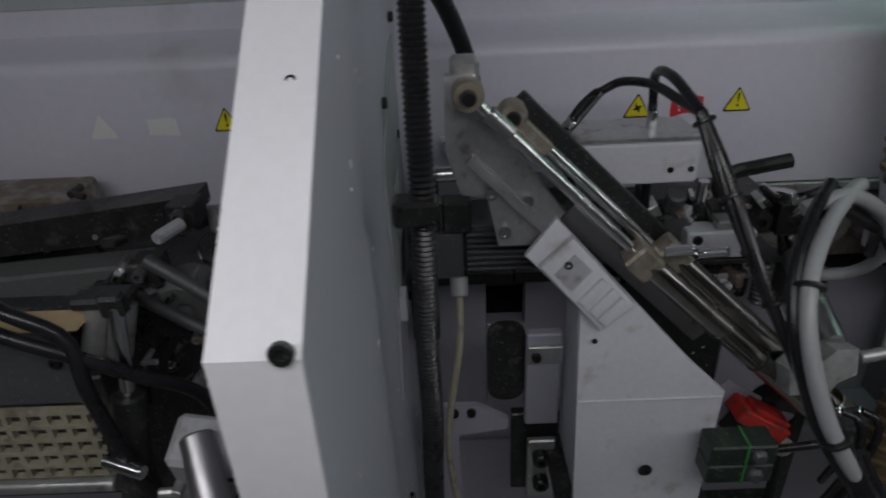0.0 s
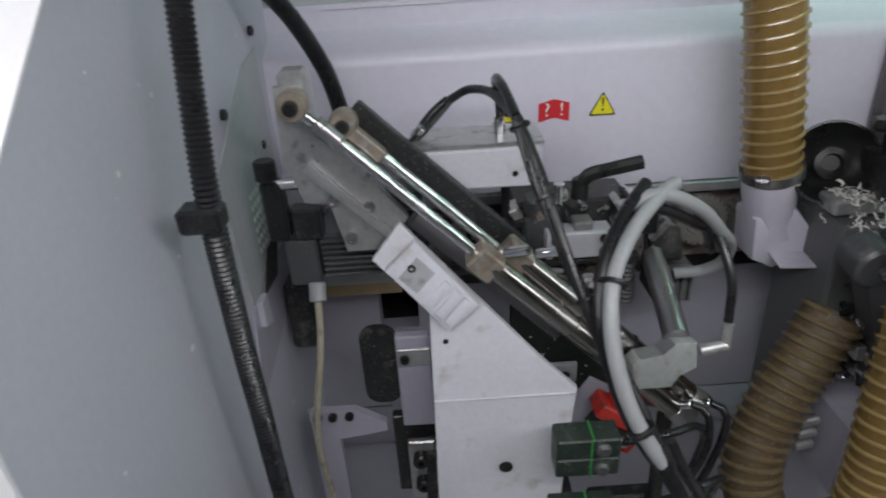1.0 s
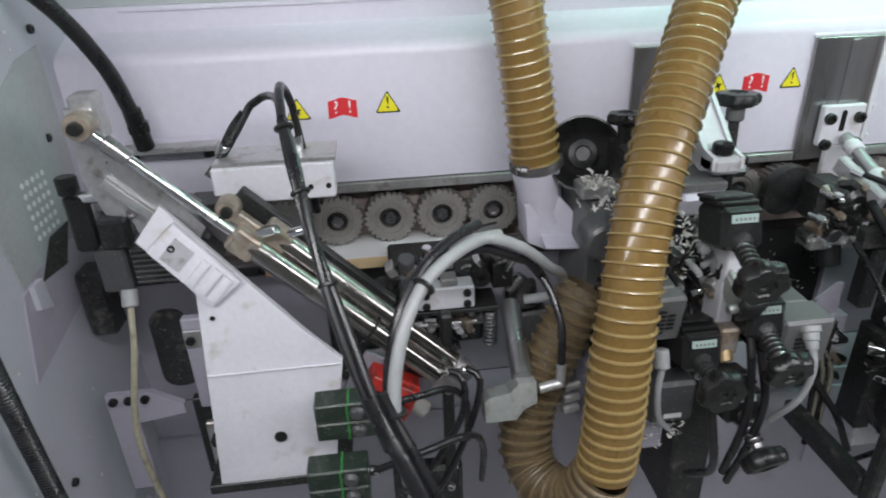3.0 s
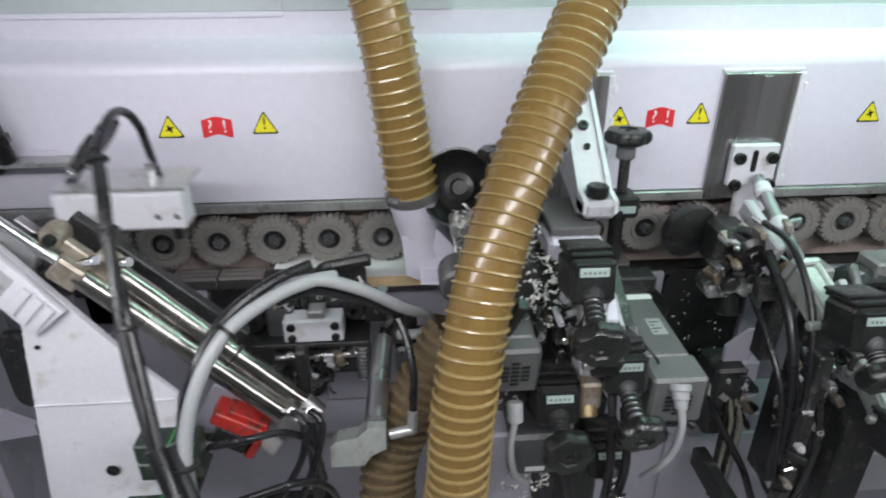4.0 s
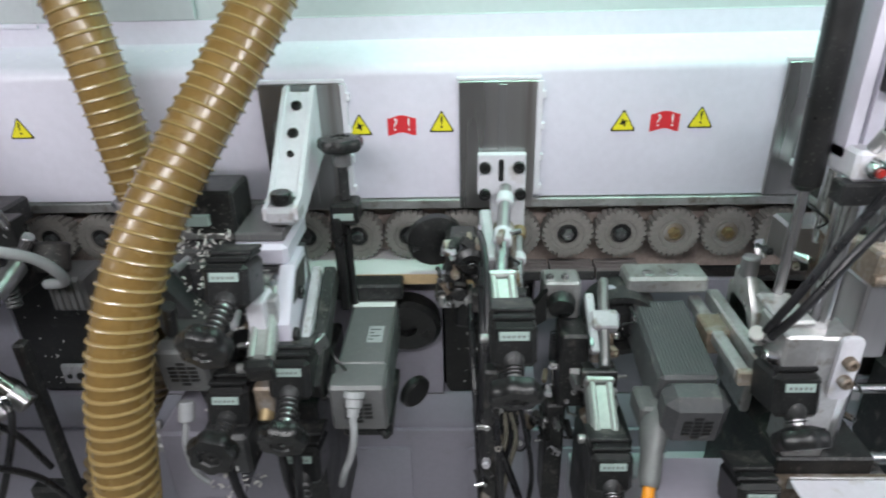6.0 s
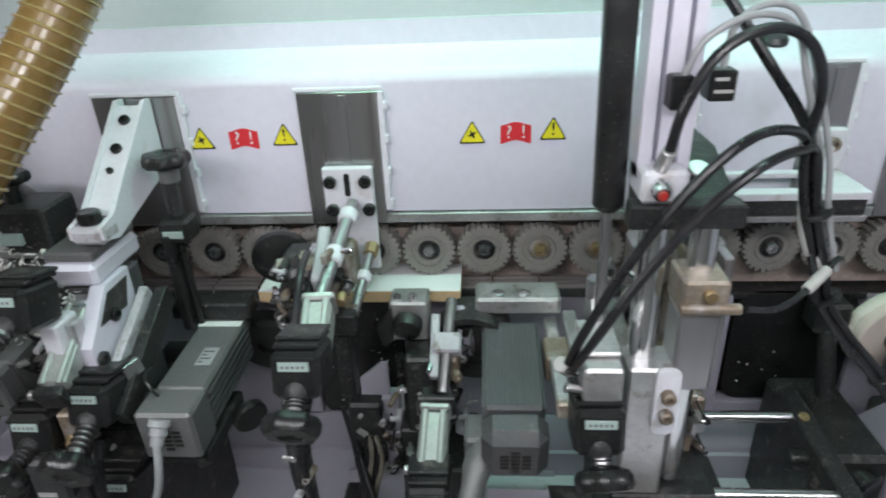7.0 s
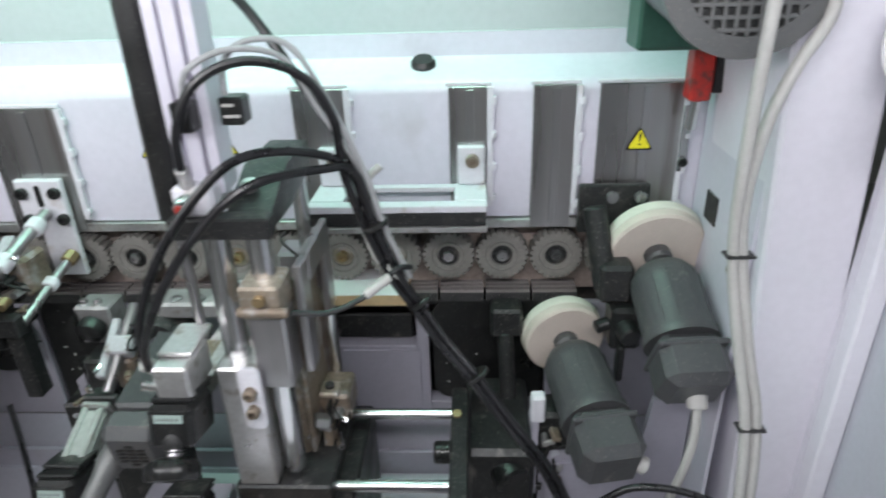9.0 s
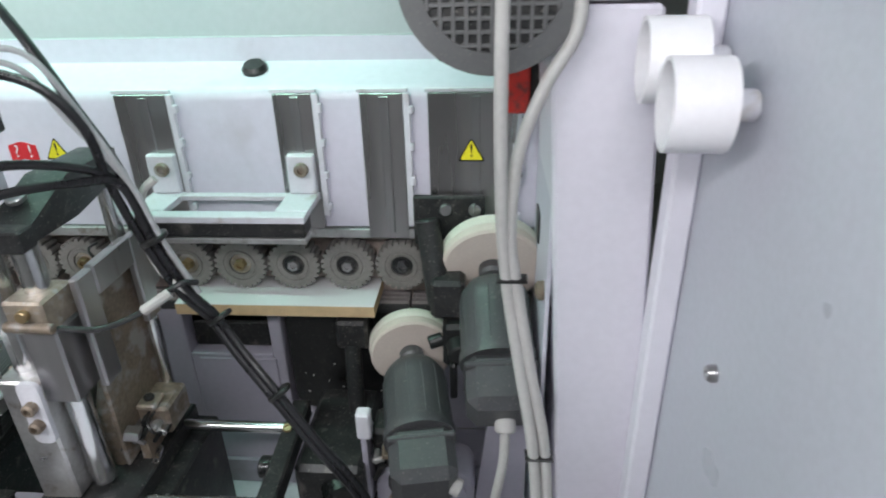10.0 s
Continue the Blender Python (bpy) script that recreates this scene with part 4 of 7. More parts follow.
def carriage_c():
    """Lower carriage with the dark guide plate, white block, lever and the grey cylinder."""
    t = thing("saw_carriage", (0.30, 0.72, 1.05), "dark oily saw carriage with a white terminal block and grey cylinder", "saw carriage")
    part("guide_plate", box((-0.115, 0.13, -0.008, 0.008, -0.014, 0.014), bevel=0.002, turn=pose(0.155, 0.70, 1.185, 0, 45, 0)), BLACKM, t)
    part("rod_end", lathe([(0.012, 0), (0.0145, 0.2), (0.0145, 0.8), (0.012, 1), (0.006, 1), (0.006, 0.9), (0.0001, 0.9)], (0.069, 0.69, 1.260), (0.069, 0.662, 1.260), 20), TAN, t)
    part("rod_bolt", lathe([(0.007, 0), (0.007, 0.7), (0.0055, 1), (0.0001, 1)], (0.069, 0.664, 1.260), (0.069, 0.654, 1.260), 12), BLACK, t)
    part("piston_rod", cyl((0.075, 0.672, 1.254), (0.24, 0.67, 1.090), 0.0062, 14), CHROME, t)
    part("clevis", box((-0.022, 0.024, -0.0075, 0.0075, -0.0075, 0.0075), bevel=0.002, turn=pose(0.088, 0.672, 1.240, 0, 45, 0)), TAN, t)
    part("wide_block", box((0.262, 0.30, 0.765, 0.84, 1.03, 1.10), bevel=0.004), MOTOR, t)
    part("cross_bar", box((0.268, 0.39, 0.757, 0.772, 1.012, 1.020), bevel=0.002), STEEL, t)
    part("saw_body", box((0.262, 0.388, 0.77, 0.86, 0.972, 1.043), bevel=0.006), BLACKM, t)
    for k in range(4):
        part("cap_screw", cyl((0.280 + 0.028 * k, 0.772, 1.030), (0.280 + 0.028 * k, 0.760, 1.030), 0.008, 10), BLACK, t)
    part("top_bracket", box((0.25, 0.40, 0.78, 0.85, 1.078, 1.115), bevel=0.004), BLACKM, t)
    part("knurled_nut", cyl((0.275, 0.775, 1.105), (0.275, 0.765, 1.13), 0.012, 12), MOTOR, t)
    part("fitting", cyl((0.305, 0.77, 1.115), (0.305, 0.765, 1.145), 0.007, 12), CHROME, t)
    part("lever", sweep([(0.335, 0.79, 1.125), (0.345, 0.785, 1.145), (0.37, 0.782, 1.152), (0.41, 0.78, 1.160)], 0.009, 0.008, 10), BLACK, t, "black ball-ended lever")
    part("lever_foot", cyl((0.337, 0.79, 1.10), (0.337, 0.79, 1.14), 0.011, 12), BLACK, t)
    part("ledge_plate", box((0.235, 0.405, 0.742, 0.80, 1.043, 1.050), bevel=0.001), BLACKM, t)
    part("terminal_block", box((0.288, 0.370, 0.745, 0.778, 1.0505, 1.086), bevel=0.002), WHITE, t, "white terminal block with screws")
    part("block_cap", box((0.322, 0.346, 0.748, 0.775, 1.086, 1.098), bevel=0.002), ALU, t)
    for x, z in ((0.299, 1.077), (0.359, 1.077), (0.299, 1.059), (0.359, 1.059)):
        bolt(t, (x, 0.7445, z), r=0.006, h=0.004)
    for x, z, r in ((0.240, 1.072, 0.020), (0.262, 1.084, 0.018), (0.385, 1.085, 0.017)):
        part("cam_disc", lathe([(r, 0), (r, 0.7), (r * 0.8, 1), (r * 0.4, 1), (r * 0.4, 0.6), (0.0001, 0.6)], (x, 0.79, z), (x, 0.768, z - 0.002), 20), BLACKM, t)
    for k in range(9):
        part("thread_ring", lathe([(0.0095, 0), (0.0115, 0.5), (0.0095, 1)], (0.395, 0.758, 1.035 - 0.0066 * k), (0.395, 0.758, 1.0290 - 0.0066 * k), 14), MOTOR, t)
    part("valve", box((0.40, 0.43, 0.76, 0.79, 1.07, 1.11)), BLACK, t)
    part("fitting", cyl((0.42, 0.765, 1.10), (0.428, 0.74, 1.135), 0.0075, 12), CHROME, t)
    cy = part("grey_cylinder", cyl((0.424, 0.755, 1.045), (0.414, 0.628, 1.004), 0.0145, 20), STEEL, t, "grey air cylinder")
    part("cylinder_rod", cyl((0.424, 0.755, 1.045), (0.428, 0.79, 1.06), 0.006, 12), CHROME, cy)
    foot = prism([(-0.036, -0.026), (-0.036, 0.002), (-0.028, 0.009), (-0.002, 0.011), (0.010, 0.024), (0.034, 0.024), (0.034, -0.006), (0.014, -0.012), (0.006, -0.026)], -0.014, 0.018, bevel=0.0012)
    foot.transform(pose(0.394, 0.615, 0.986, -16, 0, 0))
    part("foot_hole", cyl((0.366, 0.603, 0.971), (0.366, 0.5995, 0.970), 0.0055, 16), BLACKM, t)
    part("cylinder_foot", foot, GREENALU, t, "cast aluminium cylinder foot")
    part("elbow", cyl((0.432, 0.61, 1.0), (0.462, 0.61, 1.006), 0.007, 12), ALU, t)
    part("elbow", cyl((0.460, 0.61, 1.002), (0.462, 0.615, 1.032), 0.0065, 12), ALU, t)
    part("air_hose", sweep([(0.462, 0.616, 1.032), (0.464, 0.63, 1.08), (0.452, 0.665, 1.125), (0.42, 0.70, 1.155), (0.39, 0.70, 1.15)], 0.0052, 0.008, 10), RUBBER, t)
    rnd = random.Random(21)
    for k in range(9):
        x, z = rnd.uniform(0.27, 0.38), rnd.uniform(0.98, 1.04)
        part("machine_screw", cyl((x, 0.776, z), (x, 0.762, z), rnd.uniform(0.004, 0.007), 8), STEEL if k % 3 == 0 else BLACK, t)
    part("saw_motor", box((0.440, 0.492, 0.775, 0.84, 0.955, 1.012), bevel=0.005), SERVO, t, "grey ribbed saw motor")
    for k in range(5):
        part("fin", box((0.443 + 0.0105 * k, 0.4465 + 0.0105 * k, 0.770, 0.776, 0.96, 1.008), bevel=0.0008), SERVO, t)
    part("motor_elbow", cyl((0.425, 0.77, 1.06), (0.445, 0.765, 1.085), 0.009, 14), STEEL, t)
    litter(t, (0.262, 0.388), (0.752, 0.768), (0.975, 1.04), 26, 111)
    litter(t, (0.25, 0.43), (0.765, 0.785), (1.085, 1.125), 22, 112)
    part("suction_stub", cyl((0.45, 0.80, 1.06), (0.45, 0.78, 1.02), 0.024, 18), DARKIN, t)
    return t


slide_a, slide_c = carriage_a(), carriage_c()
feed, feed_up, feed_arch, feed_legs = feed_hose()


def tied_hose():
    """A looped hose in two stiff lengths that meet at its top."""
    t = thing("grey_air_hose", (0.481, 0.61, 1.105), "grey rubber hose looped over and tied with black bands", "hose")
    arc = [(0.44, 0.605, 1.095), (0.481, 0.61, 1.105), (0.53, 0.63, 1.078), (0.575, 0.665, 1.030), (0.603, 0.70, 0.998), (0.612, 0.725, 0.962), (0.598, 0.745, 0.938), (0.566, 0.755, 0.930)]
    part("hose", sweep(arc, 0.0072, 0.008, 14), GREYHOSE, t)
    part("second_hose", sweep([(x - 0.004, y + 0.006, z - 0.016) for x, y, z in arc[:3]] + [(0.548, 0.65, 1.045), (0.575, 0.685, 1.0)], 0.006, 0.008, 10), RUBBER, t, "black rubber air hose")
    legs = [(0.50, 0.625, 1.100), (0.481, 0.61, 1.105), (0.442, 0.575, 1.106), (0.402, 0.534, 1.092), (0.374, 0.498, 1.050), (0.362, 0.470, 0.985), (0.372, 0.455, 0.90), (0.40, 0.45, 0.80)]
    leg = part("left_length", sweep(legs, 0.0072, 0.008, 14), GREYHOSE, t, "grey hose length")
    part("second_hose", sweep([(x - 0.006, y + 0.010, z + 0.014 - 0.004 * k) for k, (x, y, z) in enumerate(legs[1:])], 0.006, 0.008, 10), RUBBER, leg, "black rubber air hose")
    for k in (3, 5, 6):
        p = Vector(legs[k])
        d = (Vector(legs[k + 1]) - Vector(legs[k - 1])).normalized() * 0.002
        part("tie", cyl(p - d, p + d, 0.0135, 14), BLACK, leg)
    return t, leg


loop_hose, loop_leg = tied_hose()


def valve_block(x, y, z):
    t = thing("valve_block", (x, y, z), "black valve block with a green marked line", "valve block", "valve blocks")
    for k in range(2):
        part("module", box((x - 0.036, x + 0.034, y - 0.02, y + 0.012, z + 0.027 * k, z + 0.0255 + 0.027 * k), bevel=0.002), VALVE, t)
        part("button", lathe([(0.009, 0), (0.009, 0.5), (0.006, 1), (0.0001, 1)], (x + 0.014, y - 0.019, z + 0.013 + 0.027 * k), (x + 0.014, y - 0.027, z + 0.013 + 0.027 * k), 14), MOTOR, t)
    part("marker_line", box((x + 0.003, x + 0.005, y - 0.0205, y + 0.012, z + 0.0525, z + 0.0530), bevel=0), GREENLINE, t)
    part("marker_line", box((x + 0.001, x + 0.003, y - 0.0212, y - 0.0201, z, z + 0.052), bevel=0), GREENLINE, t)
    part("fitting", cyl((x + 0.034, y, z + 0.03), (x + 0.046, y - 0.003, z + 0.03), 0.0065, 12), CHROME, t)


valve_block(0.304, 0.577, 0.878)
valve_block(0.292, 0.532, 0.820)
valve_block(0.286, 0.49, 0.760)


def trip_switch():
    t = thing("limit_switch", (0.365, 0.64, 0.88), "red limit switch on a white bracket", "switch")
    m = pose(0.356, 0.645, 0.874, 0, 33, 0)
    part("body", box((-0.036, 0.034, -0.018, 0.018, 0.004, 0.024), bevel=0.002, turn=m), RED, t)
    part("ridge", box((-0.022, 0.030, -0.012, 0.014, 0.0242, 0.030), bevel=0.001, turn=m), RED, t)
    part("cover", box((-0.022, 0.024, -0.016, 0.018, -0.026, 0.0036), bevel=0.003, turn=m), BLACK, t)
    part("corner_clip", box((0.0245, 0.036, -0.018, 0.018, -0.026, 0.0036), bevel=0.002, turn=m), RED, t)
    part("plunger", cyl(m @ Vector((0.035, 0, 0)), m @ Vector((0.06, -0.005, -0.004)), 0.012, 12), CABLE, t)
    part("bracket", box((-0.05, 0.06, 0.021, 0.026, -0.04, 0.03), turn=m), BODY, t)


trip_switch()


def infeed_fittings():
    """Plates and slide behind the bracket."""
    t = thing("trim_slide", (0.08, 0.70, 0.70), "white slide plates with black clamping bolts", "slide")
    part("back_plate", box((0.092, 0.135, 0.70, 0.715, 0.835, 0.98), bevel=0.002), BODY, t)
    part("bolt_plate", box((0.095, 0.132, 0.69, 0.70, 0.71, 0.815), bevel=0.002), ALU, t)
    part("dark_plate", box((0.076, 0.14, 0.715, 0.73, 0.70, 0.84)), BLACKM, t)
    part("strap", box((0.094, 0.135, 0.694, 0.70, 0.94, 0.965), bevel=0.001), ALU, t)
    for x, z in ((0.112, 0.79), (0.113, 0.745)):
        part("bolt", lathe([(0.011, 0), (0.011, 0.85), (0.009, 1), (0.005, 1), (0.005, 0.5), (0.0001, 0.5)], (x, 0.69, z), (x, 0.675, z), 16), BLACK, t)
    bolt(t, (0.103, 0.6935, 0.952), r=0.006)
    for x in (-0.02, 0.0, 0.022):
        bolt(t, (x, 0.70, 0.861), r=0.006)
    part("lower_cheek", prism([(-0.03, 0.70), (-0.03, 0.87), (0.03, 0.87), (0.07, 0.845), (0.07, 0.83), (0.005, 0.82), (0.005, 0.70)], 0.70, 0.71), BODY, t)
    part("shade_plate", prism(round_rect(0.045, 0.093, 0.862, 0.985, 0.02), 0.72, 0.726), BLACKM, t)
    part("edge_block", box((-0.05, -0.015, 0.76, 0.80, 0.93, 1.03), bevel=0.004), BLACKM, t)
    return t


infeed_fittings()


def cover_socket():
    t = thing("wall_bracket", (0.07, 0.88, 1.15), "slotted aluminium bracket with a black cable gland on the cover", "bracket")
    part("plate", box((-0.005, 0.148, 0.888, 0.894, 1.142, 1.172)), PAINT, t)
    part("shelf", box((0.0, 0.142, 0.855, 0.888, 1.158, 1.166)), ALU, t)
    part("gland", cyl((0.047, 0.862, 1.166), (0.044, 0.85, 1.225), 0.0125, 14), BLACK, t)
    part("nut", cyl((0.046, 0.858, 1.19), (0.0455, 0.856, 1.205), 0.0155, 6), BLACK, t)
    part("hose", sweep([(0.044, 0.85, 1.22), (0.03, 0.83, 1.29), (-0.005, 0.79, 1.37), (-0.06, 0.73, 1.43), (-0.14, 0.66, 1.47)], 0.0105, 0.01, 14), RUBBER, t, "black rubber hose")
    bolt(t, (0.02, 0.88, 1.154), (0, 0, -1), 0.008, 0.01)
    bolt(t, (0.125, 0.88, 1.154), (0, 0, -1), 0.008, 0.01)


cover_socket()


# ---- dust extraction ----
def spiral(points, r, pitch, thick):
    """A rib wound round a smooth line."""
    step = pitch / 20
    pts = spline(points, step)
    up, line = Vector((0.3, 0.2, 0.93)), []
    frames = []
    for k, p in enumerate(pts):
        d = (pts[min(k + 1, len(pts) - 1)] - pts[max(k - 1, 0)]).normalized()
        up = (up - d * up.dot(d)).normalized()
        frames.append((p, d, up.copy(), d.cross(up)))
    bm = bmesh.new()
    prev = None
    for k, (p, d, u, v) in enumerate(frames):
        a = 2 * math.pi * k / 20
        o = u * math.cos(a) + v * math.sin(a)
        cur = [bm.verts.new(p + o * (r + h) + d * w) for h, w in ((-0.001, -thick), (0.0028, -thick * 0.5), (0.0034, thick * 0.3), (-0.001, thick))]
        if prev:
            for i in range(4):
                bm.faces.new((prev[i], prev[(i + 1) % 4], cur[(i + 1) % 4], cur[i]))
        prev = cur
    return bm


def ribbed_hose(points, r, label, dusty=0):
    t = thing("extraction_hose", points[len(points) // 2], label, "hose", "amber extraction hoses")
    clean = points[:dusty + 1] if dusty else points
    part("tube", sweep(clean, r, 0.010, 28, cap=False), AMBER, t)
    part("spiral_rib", spiral(clean, r, 0.0158, 0.0027), AMBERRIB, t, "glossy amber spiral rib")
    if dusty:
        part("lower_tube", sweep(points[dusty:], r - 0.001, 0.010, 28, cap=False), DUSTAMBER, t, "dust-caked hose length")
        part("spiral_rib", spiral(points[dusty:], r + 0.0005, 0.0158, 0.0036), DUSTRIB, t, "dusty spiral rib")
    return t


h1 = ribbed_hose([(0.49, 0.86, 1.62), (0.535, 0.84, 1.45), (0.562, 0.828, 1.34), (0.580, 0.822, 1.22), (0.594, 0.818, 1.112)], 0.0345, "amber ribbed extraction hose hanging to the nozzle")
h2 = ribbed_hose([(0.90, 0.86, 1.56), (0.845, 0.815, 1.44), (0.795, 0.765, 1.345), (0.738, 0.70, 1.245), (0.697, 0.65, 1.17), (0.666, 0.61, 1.09), (0.648, 0.58, 1.01), (0.638, 0.565, 0.94), (0.632, 0.552, 0.86), (0.624, 0.545, 0.79), (0.600, 0.56, 0.732), (0.568, 0.59, 0.715), (0.546, 0.63, 0.735), (0.548, 0.655, 0.790), (0.575, 0.675, 0.855), (0.612, 0.69, 0.92), (0.640, 0.70, 0.975)], 0.0355, "amber ribbed extraction hose bent in a long loop", 9)


def nozzle():
    t = thing("extraction_nozzle", (0.6, 0.82, 1.0), "grey-white suction nozzle with a steel hose clip", "nozzle")
    part("sleeve", lathe([(0.036, 0), (0.034, 0.35), (0.03, 0.8), (0.034, 1)], (0.594, 0.818, 1.115), (0.61, 0.83, 1.03), 24), PAINT, t)
    part("hood", prism([(0.575, 1.06), (0.58, 1.0), (0.61, 0.985), (0.655, 1.0), (0.665, 1.03), (0.64, 1.05), (0.62, 1.085)], 0.80, 0.86, bevel=0.004), PAINT, t)
    part("lip", box((-0.035, 0.035, -0.02, 0.02, -0.002, 0.002), turn=pose(0.635, 0.785, 1.006, 8, 4, 0)), PAINT, t)
    part("hose_clip", lathe([(0.0395, 0), (0.0395, 1), (0.034, 1), (0.034, 0), (0.0395, 0)], (0.5925, 0.8175, 1.128), (0.5945, 0.8185, 1.116), 28, cap=False), STEEL, t)
    part("clip_screw", cyl((0.562, 0.795, 1.12), (0.575, 0.785, 1.12), 0.006, 10), STEEL, t)


nozzle()


# ---- shared small units ----


def star_knob(parent, at, d, r=0.029, h=0.026, name="knob"):
    """A black lobed grip on a collar."""
    p, d = Vector(at), Vector(d).normalized()
    bm = lathe([(r * 0.45, 0), (r * 0.88, 0.18), (r, 0.4), (r, 0.75), (r * 0.9, 0.95), (r * 0.45, 1.0), (r * 0.4, 0.9), (r * 0.16, 0.9), (r * 0.12, 0.8), (0.0001, 0.8)], p, p + d * h, 42, lobes=7, lobe=0.07)
    return part(name, bm, BLACK, parent, "black lobed knob")


def dial_unit(at, knob, grp="position dials"):
    """A black position counter with a pale window and a shaft with a lobed knob."""
    p, q = Vector(at), Vector(knob)
    t = thing("position_dial", p, "black position counter with a pale window above a lobed knob", "dial", grp)
    m = Matrix.Translation(p) @ pose(0, 0, 0, -14, 0, 0)
    part("housing", box((-0.026, 0.026, -0.012, 0.05, -0.036, 0.016), bevel=0.006, turn=m), BLACK, t)
    part("lid", box((-0.024, 0.024, -0.004, 0.05, 0.0162, 0.022), bevel=0.003, turn=m), BLACK, t)
    part("lid_step", box((-0.025, 0.025, 0.010, 0.052, 0.0222, 0.027), bevel=0.002, turn=m), BLACKM, t)
    part("brow", box((-0.021, 0.021, -0.0165, -0.012, 0.0082, 0.012), bevel=0.001, turn=m), BLACK, t)
    part("sight_glass", lathe([(0.010, 0), (0.0105, 0.5), (0.008, 1), (0.0001, 1)], p + Vector((0, -0.006, -0.020)), p + Vector((0, -0.016, -0.028)), 16), MOTOR, t)
    part("window", box((-0.0165, 0.0165, -0.0150, -0.0122, -0.003, 0.008), bevel=0.002, turn=m), COUNTER, t, "pale counter window")
    for k in range(5):
        part("digit_bar", box((-0.0125 + 0.0054 * k, -0.0098 + 0.0054 * k, -0.0154, -0.0149, 0.0005, 0.0036), bevel=0, turn=m), SERVO, t)
    s = p + Vector((0, -0.004, -0.022))
    d = (q - s).normalized()
    part("shaft", cyl(s, q, 0.0085, 16), STEEL, t)
    ln = (q - s).length
    for k in range(4):
        part("shaft_ring", lathe([(0.0085, 0), (0.0115, 0.3), (0.0115, 0.7), (0.0085, 1)], s + d * ln * (0.38 + 0.13 * k), s + d * ln * (0.47 + 0.13 * k), 16), BLACKM, t)
    part("collar", lathe([(0.0145, 0), (0.0145, 0.6), (0.011, 1)], s, s + d * 0.018, 18), BLACKM, t)
    star_knob(t, q, d)
    return t


def air_cylinder(p0, p1, w, rod=None, label="aluminium profile air cylinder with rounded ribs", fit=True):
    """A square-profile cylinder from p0 to p1, with end blocks, grooves and an optional rod past p0."""
    t = thing("air_cylinder", p1, label, "cylinder", "air cylinders")
    m, ln = axes(p0, p1)
    part("barrel", box((-w / 2, w / 2, -w / 2, w / 2, ln * 0.12, ln * 0.88), bevel=0.004, turn=m), GREENALU, t)
    for a in (-w * 0.32, w * 0.32):
        for b in (-w * 0.5, w * 0.5):
            part("rib", cyl(m @ Vector((a, b, ln * 0.12)), m @ Vector((a, b, ln * 0.88)), w * 0.13, 10), GREENALU, t)
    for a, b in ((0, 0.11), (0.89, 1)):
        part("end_block", box((-w * 0.56, w * 0.56, -w * 0.56, w * 0.56, ln * a, ln * b), bevel=0.003, turn=m), ALU if a == 0 else BLACKM, t)
    if rod:
        part("rod", cyl(p0, rod, w * 0.16, 14), CHROME, t)
    if fit:
        part("fitting", cyl(m @ Vector((-w * 0.5, 0, ln * 0.92)), m @ Vector((-w * 0.95, 0, ln * 0.92)), 0.006, 12), ALU, t)
    return t


def box_motor(p, rx, size, label, ribs=0, grill=False, plate=False):
    """A square motor: body, raised cap, label plate and ribs; p is the middle of its near end's top edge."""
    w, ln, h = size
    t = thing("motor", (p[0], p[1] + ln / 2, p[2] - h), label, "motor")
    m = Matrix.Translation(p) @ pose(0, 0, 0, rx, 0, 0)
    part("body", box((-w * 0.46, w * 0.46, ln * 0.24, ln, -h * 0.96, -h * 0.04), bevel=0.004, turn=m), MOTOR if ribs else SERVO, t)
    cap = part("cap", box((-w / 2, w / 2, 0, ln * 0.24, -h, 0), bevel=0.013 if ribs else 0.004, turn=m), MOTOR if ribs else SERVO, t)
    for k in range(ribs):
        x = -w * 0.42 + w * 0.84 * k / (ribs - 1)
        part("rib", box((x - w * 0.016, x + w * 0.016, ln * 0.26, ln * 0.99, -h * 0.05, -h * 0.02), bevel=0.0008, turn=m), MOTOR, t)
        if k % 2 == 0:
            for sx in (-1, 1):
                z = -h * (0.12 + 0.76 * k / (ribs - 1))
                part("rib", box((sx * w * 0.45 - 0.003, sx * w * 0.45 + 0.003, ln * 0.26, ln * 0.99, z - 0.0015, z + 0.0015), bevel=0.0008, turn=m), MOTOR, t)
    if grill:
        for i in range(6):
            for j in range(3):
                if i in (0, 5) and j != 1:
                    continue
                x, z = 0.0125 * (j - 1), -h * 0.52 + 0.0068 * (i - 2.5)
                part("slot", box((x - 0.0050, x + 0.0050, -0.0016, -0.0002, z - 0.0016, z + 0.0016), bevel=0, turn=m), BLACK, cap)
    if plate:
        part("type_plate", box((0.0, w * 0.30, ln * 0.46, ln * 0.64, -h * 0.038, -h * 0.025), bevel=0.0004, turn=m), GREYHOSE, t, "grey type plate")
        for k in range(4):
            part("print_bar", box((w * 0.04, w * (0.12 + 0.12 * (k % 2)), ln * (0.485 + 0.036 * k), ln * (0.495 + 0.036 * k), -h * 0.0245, -h * 0.0215), bevel=0, turn=m), INK, t)
        part("band", box((-w * 0.44, w * 0.44, ln * 0.88, ln * 0.94, -h * 0.038, -h * 0.022), bevel=0.0005, turn=m), PALE, t, "pale strip")
    return t, m


